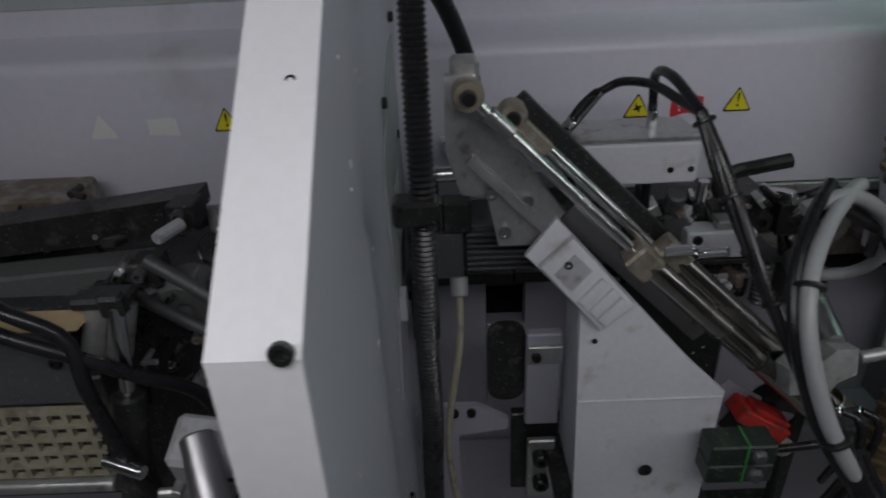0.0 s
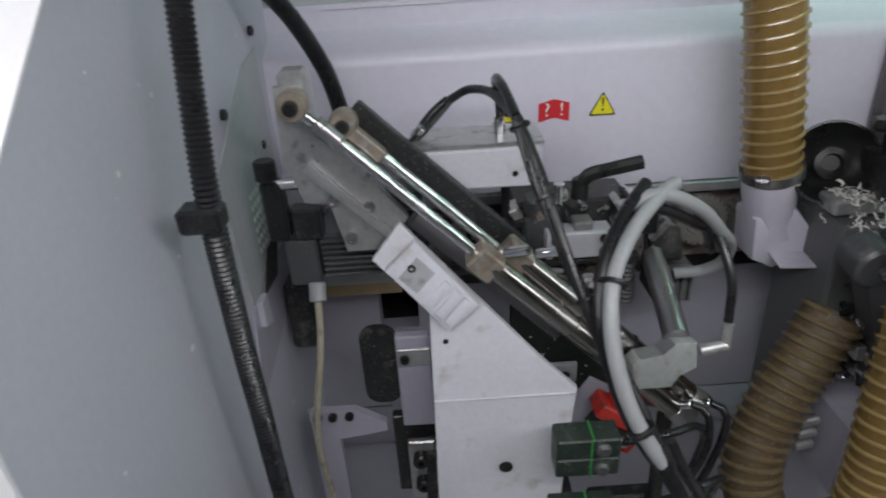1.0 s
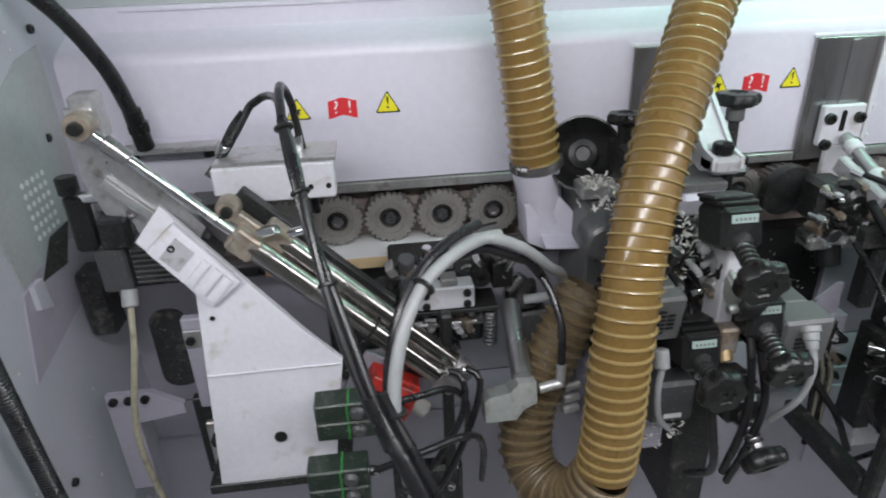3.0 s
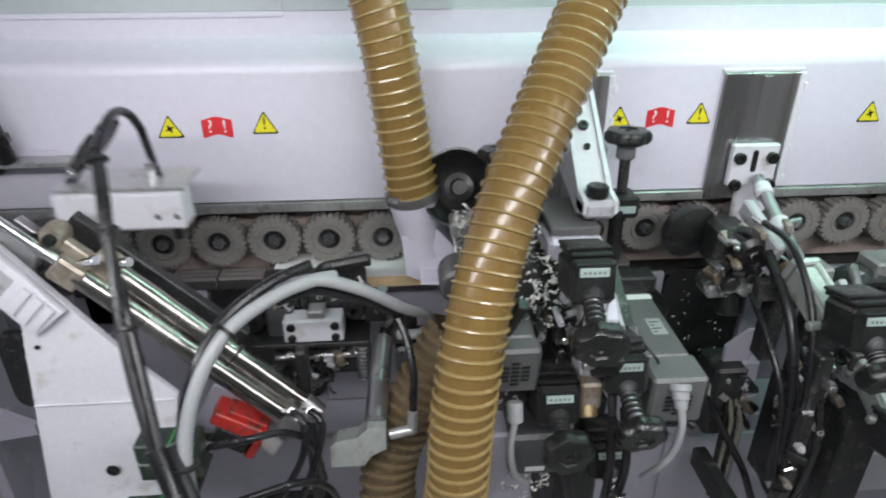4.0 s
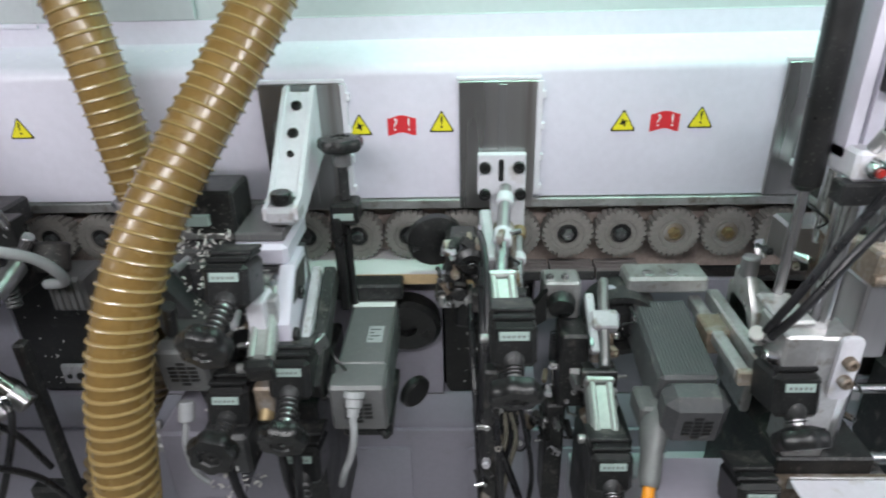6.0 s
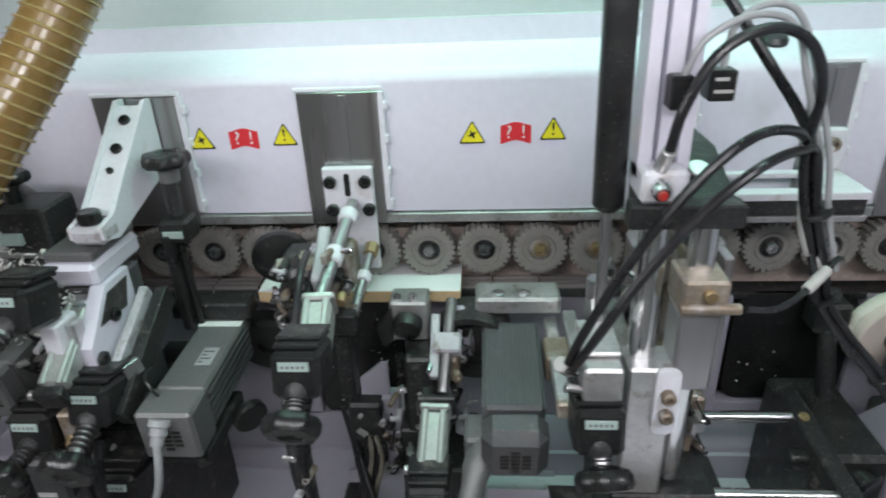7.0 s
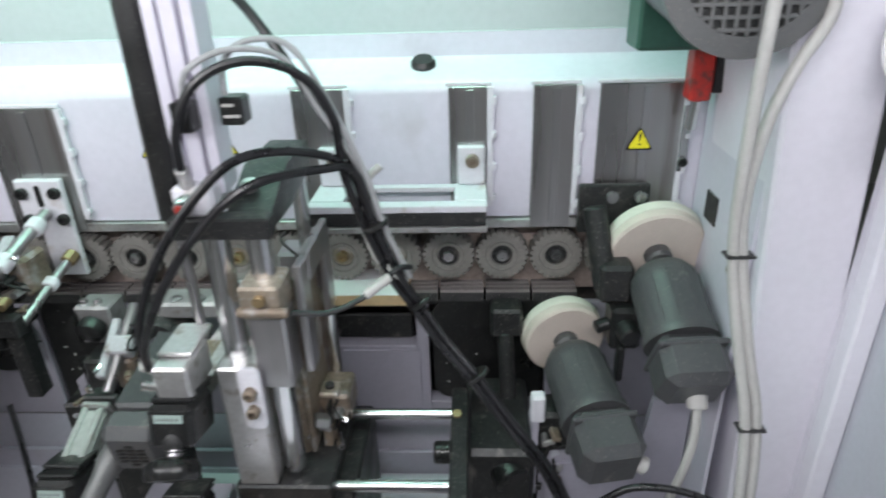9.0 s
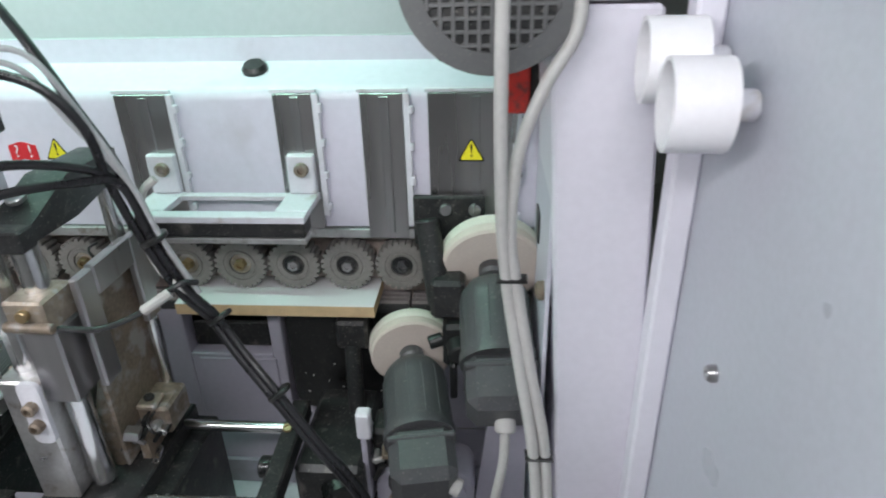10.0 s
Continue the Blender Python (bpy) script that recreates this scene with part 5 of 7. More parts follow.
for pts in ([(0.436, 0.612, 0.922), (0.45, 0.60, 0.915), (0.445, 0.585, 0.87), (0.40, 0.57, 0.80), (0.36, 0.56, 0.77)], [(0.458, 0.612, 0.922), (0.472, 0.60, 0.912), (0.46, 0.59, 0.86), (0.42, 0.58, 0.77), (0.37, 0.57, 0.72)], [(0.342, 0.574, 0.908), (0.39, 0.565, 0.925), (0.43, 0.585, 0.915), (0.455, 0.61, 0.87), (0.46, 0.64, 0.78)], [(0.330, 0.529, 0.850), (0.39, 0.525, 0.875), (0.45, 0.55, 0.87), (0.475, 0.60, 0.80), (0.48, 0.64, 0.70)]):
    hose("pneumatic_hose", pts, 0.0046, RUBBER, "black air hose curling below the slanting cylinders")


def lower_slide():
    t = thing("lower_slide", (0.44, 0.68, 0.55), "black oily slide carriage below the saw", "slide")
    part("plate", box((0.35, 0.46, 0.70, 0.73, 0.55, 0.67), bevel=0.006), BLACKM, t)
    part("arm", box((0.432, 0.448, 0.68, 0.70, 0.66, 0.96), bevel=0.003), BLACKM, t)
    part("shoe", cyl((0.40, 0.69, 0.885), (0.40, 0.665, 0.878), 0.03, 20), BLACK, t)
    for k in range(4):
        bolt(t, (0.365 + 0.025 * k, 0.70, 0.60 + 0.03 * (k % 2)), r=0.007, material=STEEL if k % 2 else BLACK)


lower_slide()


# ---- pre-milling / first copying unit ----
def pre_unit():
    """Dark tracing wheel and milling head behind the hoses."""
    t = thing("copying_unit", (0.68, 0.75, 0.9), "dark copying unit littered with white shavings", "machine unit")
    part("tracing_disc", lathe([(0.020, 0), (0.030, 0.25), (0.046, 0.75), (0.053, 0.95), (0.053, 1.0), (0.050, 1.0), (0.044, 0.80), (0.030, 0.60), (0.021, 0.55), (0.020, 0.85), (0.012, 0.88), (0.010, 0.75), (0.0001, 0.75)], (0.668, 0.835, 1.120), (0.652, 0.785, 1.140), 40), BLACK, t, "glossy black tracing disc")
    part("cross_arm", box((0.64, 0.76, 0.745, 0.785, 1.085, 1.105), bevel=0.003), ALU, t)
    part("head_block", box((0.69, 0.755, 0.73, 0.80, 1.10, 1.16), bevel=0.004), BLACKM, t)
    part("counter", box((0.692, 0.722, 0.722, 0.73, 1.115, 1.130), bevel=0.001), COUNTER, t)
    part("knob_stem", cyl((0.70, 0.76, 1.15), (0.70, 0.763, 1.185), 0.010, 14), BLACK, t)
    star_knob(t, (0.70, 0.763, 1.182), (0, 0.05, 1), 0.024, 0.018)
    part("arm", prism([(0.628, 1.075), (0.66, 1.078), (0.73, 0.98), (0.74, 0.86), (0.70, 0.83), (0.68, 0.94)], 0.665, 0.70, bevel=0.003), MOTOR, t)
    part("arm_disc", cyl((0.645, 0.70, 1.065), (0.645, 0.655, 1.060), 0.026, 24), MOTOR, t)
    part("arm_nut", cyl((0.65, 0.655, 1.06), (0.65, 0.645, 1.058), 0.009, 6), STEEL, t)
    part("body", box((0.648, 0.752, 0.735, 0.86, 0.74, 1.075), bevel=0.004), SERVO, t)
    part("side_casting", box((0.690, 0.752, 0.70, 0.735, 0.92, 1.07), bevel=0.005), MOTOR, t)
    litter(t, (0.655, 0.75), (0.69, 0.715), (0.78, 1.07), 46, 61)
    curls(t, (0.645, 0.76), (0.70, 0.785), (1.07, 1.115), 150, 62)
    curls(t, (0.70, 0.765), (0.60, 0.64), (0.76, 0.82), 60, 63)
    part("foot", box((0.64, 0.74, 0.62, 0.72, 0.74, 0.86), bevel=0.004), BODY, t)
    for k in range(3):
        part("stud", cyl((0.625, 0.66, 0.80 + 0.02 * k), (0.60, 0.655, 0.80 + 0.02 * k), 0.007, 10), ALU, t)
    rnd = random.Random(7)
    bm = bmesh.new()
    for k in range(170):
        a, b = ((0.645, 0.755), (0.745, 0.785)) if k < 170 else ((0.66, 0.75), (0.70, 0.80))
        x, y = rnd.uniform(*a), rnd.uniform(*b)
        z = 1.1055 if k < 170 else 1.086
        ln = rnd.uniform(0.0009, 0.0026)
        box((-ln, ln, -0.0011, 0.0011, -0.0004, 0.0004), bevel=0, bm=bm, turn=pose(x, y, z + rnd.uniform(0, 0.004), rnd.uniform(-30, 30), rnd.uniform(-30, 30), rnd.uniform(0, 180)))
    for k in range(40):
        x, z = rnd.uniform(0.69, 0.74), rnd.uniform(0.83, 0.98)
        box((-0.003, 0.003, -0.001, 0.001, -0.0004, 0.0004), bevel=0, bm=bm, turn=pose(x, 0.664, z, 90, rnd.uniform(0, 180), 0))
    part("shavings", bm, SHAVING, t, "white plastic shavings")["kind"] = "stuff"


pre_unit()


def side_motor():
    t, m = box_motor((0.705, 0.60, 1.005), 8, (0.062, 0.11, 0.07), "grey motor with a round grille behind the hose", grill=True)
    part("plug", cyl((0.705, 0.595, 0.935), (0.705, 0.585, 0.912), 0.010, 14), GREYHOSE, t)
    part("lead", sweep([(0.705, 0.585, 0.915), (0.700, 0.578, 0.88), (0.705, 0.575, 0.84), (0.72, 0.575, 0.82)], 0.0042, 0.008, 10), GREYHOSE, t, "grey cable")
    part("rod", cyl((0.695, 0.62, 1.02), (0.71, 0.60, 1.07), 0.008, 12), BLACK, t)


side_motor()


# ---- trimming unit one ----
def trim_unit_one():
    t = thing("trimming_unit", (0.8, 0.72, 0.56), "trimming unit with a white tapered arm and white cheek plates", "machine unit")
    for xa in (0.800, 0.838):
        part("arm_cheek", prism([(0.884, 1.262), (0.884, 1.160), (0.735, 1.120), (0.705, 1.130), (0.705, 1.146), (0.735, 1.152), (0.868, 1.262)], xa, xa + 0.006, plane="yz"), WHITE, t, "white cast cheek")
    bm = bmesh.new()
    a = [(0.806, 0.868, 1.256), (0.838, 0.868, 1.256), (0.838, 0.738, 1.149), (0.806, 0.738, 1.149)]
    vs = [bm.verts.new(p) for p in a] + [bm.verts.new((x, y + 0.007, z - 0.004)) for x, y, z in a]
    for f in ((0, 1, 2, 3), (7, 6, 5, 4), (0, 4, 5, 1), (1, 5, 6, 2), (2, 6, 7, 3), (3, 7, 4, 0)):
        bm.faces.new([vs[k] for k in f])
    part("arm_web", bm, WHITE, t)
    for k in (0.15, 0.42, 0.62):
        p = Vector(a[0]).lerp(Vector(a[3]), k) + Vector((0.016, 0, 0))
        bolt(t, p, (0, -0.64, 0.77), 0.0075 if k < 0.6 else 0.0045, 0.005)
    part("arm_nose", box((0.800, 0.844, 0.703, 0.742, 1.122, 1.146), bevel=0.006), GREYWHITE, t)
    part("nose_nut", cyl((0.821, 0.722, 1.146), (0.821, 0.722, 1.162), 0.014, 18), BLACK, t)
    part("cap_block", box((0.757, 0.828, 0.69, 0.80, 1.072, 1.102), bevel=0.006), PAINT, t, "pale lavender cap")
    part("cap_cover", box((0.76, 0.824, 0.70, 0.80, 1.103, 1.115), bevel=0.002), SERVO, t)
    part("column", box((0.775, 0.83, 0.70, 0.78, 0.88, 1.066), bevel=0.003), MOTOR, t)
    part("cheek_plate", prism([(0.635, 0.945), (0.635, 1.02), (0.69, 1.075), (0.745, 1.075), (0.745, 0.96), (0.70, 0.91)], 0.816, 0.836, plane="yz", bevel=0.002), PAINT, t, "pale lavender cheek casting")
    part("cheek_slot", prism([(0.66, 1.035), (0.69, 1.066), (0.735, 1.066), (0.72, 1.03)], 0.8362, 0.8374, plane="yz"), DARKIN, t)
    for y, z in ((0.69, 1.035), (0.645, 1.00), (0.70, 0.97)):
        bolt(t, (0.8365, y, z), (1, 0, 0), 0.009, 0.006)
    part("slide_bar", box((-0.006, 0.006, -0.10, 0.06, -0.012, 0.012), turn=pose(0.848, 0.70, 1.005, 28, 0, 0)), GREYWHITE, t)
    part("side_rail", box((-0.012, 0.004, -0.11, 0.07, -0.03, 0.004), turn=pose(0.868, 0.70, 1.0, 28, 0, 0)), BLACKM, t)
    part("front_plate", box((0.79, 0.812, 0.62, 0.66, 0.90, 1.06), bevel=0.002), WHITE, t)
    part("hub", cyl((0.80, 0.64, 1.02), (0.80, 0.62, 1.01), 0.010, 14), ALU, t)
    part("rust_block", box((0.788, 0.815, 0.60, 0.63, 0.91, 0.95), bevel=0.003), RUST, t)
    part("lower_cylinder", cyl((0.80, 0.63, 0.94), (0.80, 0.60, 0.90), 0.012, 14), BRASS, t)
    part("base", box((0.785, 0.848, 0.66, 0.868, 0.56, 0.875), bevel=0.004), BLACKM, t)
    part("lower_head", box((0.705, 0.768, 0.60, 0.69, 0.805, 0.872), bevel=0.005), MOTOR, t)
    part("head_arm", box((0.76, 0.80, 0.64, 0.70, 0.82, 0.86), bevel=0.004), BLACKM, t)
    part("type_strip", box((0.725, 0.75, 0.5985, 0.5997, 0.815, 0.822), bevel=0), PALE, t)
    part("post", box((0.868, 0.882, 0.78, 0.80, 0.95, 1.10), bevel=0.003), BLACK, t)
    part("knob_block", box((0.866, 0.905, 0.785, 0.825, 1.085, 1.118), bevel=0.004), BLACK, t)
    part("knob_window", box((0.871, 0.899, 0.782, 0.785, 1.095, 1.105), bevel=0.0005), COUNTER, t)
    part("knob_stem", cyl((0.885, 0.808, 1.118), (0.885, 0.812, 1.186), 0.0075, 14), BLACKM, t)
    part("stem_collar", cyl((0.885, 0.811, 1.165), (0.885, 0.812, 1.186), 0.013, 14), SERVO, t)
    star_knob(t, (0.885, 0.812, 1.184), (0, 0.04, 1), 0.030, 0.022)
    part("spindle", cyl((0.885, 0.80, 1.08), (0.887, 0.80, 0.93), 0.005, 10), BLACK, t)
    part("shoe", box((0.840, 0.958, 0.806, 0.842, 0.952, 0.978), bevel=0.003), BLACKM, t, "black pressure shoe")
    part("tracing_disc", lathe([(0.056, 0), (0.058, 0.3), (0.058, 0.8), (0.050, 1), (0.018, 1), (0.018, 0.7), (0.0001, 0.7)], (0.955, 0.885, 0.875), (0.955, 0.855, 0.868), 36), BLACK, t, "black round tracing disc")
    part("motor_collar", lathe([(0.026, 0), (0.028, 0.8), (0.022, 1), (0.014, 1), (0.014, 0.7), (0.0001, 0.7)], (0.914, 0.86, 0.93), (0.914, 0.80, 0.922), 24), STEEL, t)
    part("clamp_wheel", cyl((0.975, 0.70, 0.87), (0.985, 0.69, 0.868), 0.024, 20), BLACK, t)
    rnd = random.Random(3)
    bm = bmesh.new()
    for k in range(150):
        x, y, z = rnd.uniform(0.70, 0.80), rnd.uniform(0.66, 0.76), rnd.uniform(0.99, 1.08)
        ln = rnd.uniform(0.001, 0.003)
        box((-ln, ln, -0.0012, 0.0012, -0.0006, 0.0006), bevel=0, bm=bm, turn=pose(x, 0.655 + 0.03 * rnd.random(), z, rnd.uniform(-60, 60), rnd.uniform(-60, 60), rnd.uniform(0, 180)))
    part("shavings", bm, SHAVING, t, "white curled shavings")["kind"] = "stuff"
    for k in range(12):
        p = Vector((rnd.uniform(0.745, 0.82), rnd.uniform(0.66, 0.69), rnd.uniform(0.90, 1.06)))
        r = rnd.uniform(0.003, 0.007)
        part("machine_screw", cyl(p + Vector((0, 0.03, 0)), p + Vector((0, -0.004, 0)), r, 8), (CHROME, BLACK, STEEL, RUST)[k % 4], t)
    part("fitting", cyl((0.80, 0.655, 1.045), (0.80, 0.625, 1.04), 0.008, 12), CHROME, t)
    part("bright_bracket", box((0.805, 0.822, 0.635, 0.655, 0.96, 1.055), bevel=0.002), ALU, t)
    part("chip_guard", box((0.735, 0.78, 0.70, 0.76, 1.0, 1.07), bevel=0.004), BLACKM, t)
    curls(t, (0.735, 0.80), (0.655, 0.70), (1.03, 1.085), 60, 64)
    litter(t, (0.74, 0.80), (0.635, 0.66), (0.84, 1.05), 34, 65)
    litter(t, (0.855, 0.885), (0.615, 0.66), (0.90, 1.0), 10, 66)


trim_unit_one()
dial_unit((0.784, 0.605, 1.105), (0.778, 0.545, 1.065))
dial_unit((0.839, 0.603, 0.976), (0.840, 0.550, 0.935))
dial_unit((0.758, 0.599, 0.937), (0.757, 0.548, 0.912))
dial_unit((0.835, 0.605, 0.835), (0.842, 0.553, 0.785))
air_cylinder((0.80, 0.70, 1.05), (0.81, 0.58, 0.985), 0.03)

mot, mm = box_motor((0.916, 0.605, 0.947), 2, (0.072, 0.21, 0.072), "grey box-shaped servo motor with a type plate", plate=True, grill=True)
for k in range(5):
    part("side_rib", box((0.032, 0.0355, 0.055, 0.20, -0.062 + 0.011 * k, -0.058 + 0.011 * k), bevel=0.0008, turn=mm), MOTOR, mot)
part("gland", lathe([(0.0135, 0), (0.0135, 0.25), (0.0105, 0.3), (0.0105, 0.6), (0.0085, 0.65), (0.0075, 1)], (0.914, 0.606, 0.940), (0.912, 0.588, 0.915), 16), GREYHOSE, mot, "pale cable gland")
part("lead", sweep([(0.912, 0.589, 0.918), (0.913, 0.580, 0.895), (0.908, 0.576, 0.865), (0.897, 0.578, 0.835), (0.885, 0.60, 0.79)], 0.0048, 0.008, 12), GREYHOSE, mot, "grey cable")
part("foot", box((0.89, 0.955, 0.62, 0.74, 0.855, 0.876), bevel=0.002), BLACKM, mot)
part("clamp_rod", cyl((0.925, 0.64, 0.872), (0.950, 0.612, 0.862), 0.006, 10), BLACK, mot)
for pts in ([(0.825, 0.60, 0.95), (0.822, 0.575, 0.90), (0.825, 0.57, 0.82), (0.83, 0.60, 0.70)], [(0.84, 0.59, 0.92), (0.842, 0.565, 0.86), (0.838, 0.57, 0.78), (0.84, 0.60, 0.68)], [(0.757, 0.56, 0.90), (0.77, 0.55, 0.82), (0.79, 0.57, 0.74), (0.80, 0.64, 0.66)]):
    hose("pneumatic_hose", pts, 0.0056, RUBBER, "black air hose hanging below the dials")


# ---- trimming unit two ----
def trim_unit_two():
    t = thing("trimming_unit", (1.1, 0.75, 0.66), "trimming unit with a white slotted foot and a greasy copying head", "machine unit")
    foot = part("slotted_foot", box((1.073, 1.145, 0.872, 0.884, 1.095, 1.160), (1.092, 1.145, 0.874, 0.884, 1.0, 1.095), bevel=0.002), WHITE, t, "white slotted foot plate")
    part("slot", prism(round_rect(1.104, 1.112, 1.118, 1.152, 0.004), 0.8705, 0.8719), BLACK, foot)
    for x, z in ((1.084, 1.140), (1.134, 1.140), (1.137, 1.098), (1.084, 1.098)):
        bolt(t, (x, 0.872, z), r=0.009, h=0.008)
    part("tie_rod", cyl((1.115, 0.868, 1.11), (1.098, 0.70, 1.05), 0.009, 16), STEEL, t)
    part("rod_collar", cyl((1.113, 0.85, 1.103), (1.111, 0.83, 1.096), 0.013, 16), WHITE, t)
    part("rod_collar", cyl((1.106, 0.78, 1.078), (1.103, 0.755, 1.070), 0.013, 16), WHITE, t)
    part("lower_rod", cyl((1.135, 0.85, 1.035), (1.125, 0.72, 0.99), 0.007, 14), STEEL, t)
    part("rod_collar", cyl((1.132, 0.815, 1.023), (1.131, 0.80, 1.018), 0.011, 16), WHITE, t)
    part("rod_nut", cyl((1.137, 0.868, 1.042), (1.135, 0.85, 1.035), 0.011, 8), BRASS, t)
    part("white_lever", box((-0.008, 0.008, -0.05, 0.05, -0.014, 0.014), bevel=0.003, turn=pose(1.085, 0.78, 1.065, 20, 0, 4)), GREYWHITE, t)
    part("copy_head", box((1.095, 1.125, 0.775, 0.83, 1.015, 1.075), bevel=0.006), RUST, t, "greasy copying head")
    part("tracing_disc", lathe([(0.040, 0), (0.043, 0.2), (0.043, 0.6), (0.026, 0.9), (0.012, 1), (0.0001, 1)], (1.008, 0.85, 1.040), (1.012, 0.822, 1.035), 32), BLACK, t, "black tracing disc")
    part("head_body", box((1.025, 1.075, 0.775, 0.83, 1.00, 1.068), bevel=0.008), BLACKM, t)
    part("head_knob", lathe([(0.020, 0), (0.023, 0.3), (0.023, 0.8), (0.016, 1), (0.007, 1), (0.007, 0.7), (0.0001, 0.7)], (1.058, 0.785, 1.048), (1.062, 0.748, 1.042), 24), BLACK, t)
    part("head_screw", cyl((1.061, 0.750, 1.042), (1.062, 0.745, 1.041), 0.006, 6), CHROME, t)
    for x, y, z, r in ((1.03, 0.765, 1.02, 0.010), (1.045, 0.76, 0.995, 0.012), (1.075, 0.765, 1.0, 0.009), (1.035, 0.77, 1.06, 0.008), (1.08, 0.76, 1.03, 0.010), (1.02, 0.775, 0.985, 0.011)):
        part("screw_head", cyl((x, y + 0.02, z), (x, y - 0.008, z - 0.004), r, 10), BLACKM, t)
    part("bracket", box((1.015, 1.10, 0.76, 0.80, 0.965, 0.985), bevel=0.003), ALU, t)
    part("sensor_body", cyl((1.055, 0.775, 0.97), (1.055, 0.765, 0.935), 0.018, 16), BLACK, t)
    part("column", box((1.098, 1.122, 0.73, 0.76, 0.87, 1.01), bevel=0.003), BLACKM, t)
    part("dark_plate", box((1.062, 1.135, 0.715, 0.735, 0.985, 1.015), bevel=0.002), BLACKM, t)
    part("brass_screw", cyl((1.10, 0.735, 1.03), (1.10, 0.72, 1.026), 0.008, 12), BRASS, t)
    part("brass_screw", cyl((1.118, 0.735, 1.035), (1.118, 0.72, 1.031), 0.008, 12), BRASS, t)
    part("gusset", prism([(1.105, 0.83), (1.140, 0.86), (1.150, 0.86), (1.150, 0.79), (1.105, 0.79)], 0.825, 0.832), BODY, t)
    rnd = random.Random(17)
    for k in range(14):
        p = Vector((rnd.uniform(1.02, 1.125), rnd.uniform(0.745, 0.775), rnd.uniform(0.975, 1.085)))
        r = rnd.uniform(0.003, 0.006)
        part("machine_screw", cyl(p + Vector((0, 0.02, 0)), p + Vector((0, -0.005, 0)), r, 8), (CHROME, BLACK, STEEL, TAN)[k % 4], t)
    part("stop_screw", cyl((1.10, 0.77, 1.075), (1.13, 0.765, 1.085), 0.004, 8), CHROME, t)
    part("fitting_block", box((1.100, 1.130, 0.81, 0.84, 0.742, 0.768), bevel=0.003), ALU, t)
    part("fitting", cyl((1.104, 0.82, 0.757), (1.088, 0.815, 0.760), 0.0065, 12), CHROME, t)
    part("fitting", cyl((1.089, 0.815, 0.763), (1.087, 0.811, 0.742), 0.0058, 12), CABLE, t)
    part("spine", box((1.073, 1.092, 0.585, 0.606, 0.60, 0.985), bevel=0.003), BLACKM, t, "black greasy upright bar")
    part("spine_foot", box((1.07, 1.095, 0.606, 0.80, 0.60, 0.64), bevel=0.004), BLACKM, t)
    part("dusty_bracket", prism([(1.105, 0.765), (1.140, 0.80), (1.165, 0.80), (1.165, 0.64), (1.115, 0.64)], 0.815, 0.845, bevel=0.002), BODY, t)
    litter(t, (1.105, 1.165), (0.797, 0.815), (0.65, 0.79), 26, 51)
    litter(t, (1.074, 1.092), (0.578, 0.586), (0.66, 0.96), 10, 52)
    litter(t, (1.015, 1.12), (0.745, 0.775), (0.97, 1.085), 34, 53)
    part("base", box((1.085, 1.14, 0.80, 0.868, 0.66, 0.80), bevel=0.005), BLACKM, t)


trim_unit_two()
air_cylinder((1.098, 0.705, 1.045), (1.104, 0.615, 1.005), 0.036)
dial_unit((1.105, 0.572, 1.047), (1.105, 0.540, 1.008))
dial_unit((1.232, 0.578, 0.850), (1.232, 0.548, 0.812))
for pts in ([(1.073, 0.76, 1.085), (1.078, 0.70, 1.08), (1.080, 0.64, 1.03), (1.075, 0.60, 0.96), (1.072, 0.59, 0.88), (1.08, 0.60, 0.75)], [(1.06, 0.73, 0.99), (1.062, 0.67, 0.95), (1.066, 0.62, 0.89), (1.07, 0.60, 0.78)], [(1.09, 0.66, 0.96), (1.088, 0.59, 0.92), (1.094, 0.575, 0.84), (1.10, 0.60, 0.72), (1.10, 0.66, 0.62)]):
    hose("pneumatic_hose", pts, 0.0046, RUBBER, "black cable running down the trimming unit")
hose("guide_rod", [(1.076, 0.74, 1.05), (1.076, 0.66, 0.99), (1.074, 0.615, 0.90), (1.074, 0.60, 0.80)], 0.0068, RUBBER, "thick black hose beside the trimming unit")


hose("pneumatic_hose", [(1.087, 0.811, 0.742), (1.092, 0.80, 0.72), (1.110, 0.77, 0.68), (1.130, 0.74, 0.64), (1.150, 0.72, 0.58)], 0.0062, RUBBER, "thick black hose running down the frame")
for k in range(4):
    d = 0.0085 * k
    hose("pneumatic_hose", [(1.112 + d * 0.5, 0.80, 0.74), (1.110 + d, 0.79 - 0.006 * (k % 2), 0.70), (1.098 + d, 0.77, 0.65), (1.085 + d, 0.745 + 0.008 * (k % 2), 0.58)], 0.0042, DUSTYHOSE if k % 2 else RUBBER, "thin dusty air hose in a loose bunch")
hose("pneumatic_hose", [(1.115, 0.68, 0.90), (1.132, 0.655, 0.84), (1.142, 0.63, 0.77), (1.125, 0.61, 0.715), (1.085, 0.615, 0.725), (1.065, 0.64, 0.775)], 0.0036, RUBBER, "black air hose hanging in a slack loop")


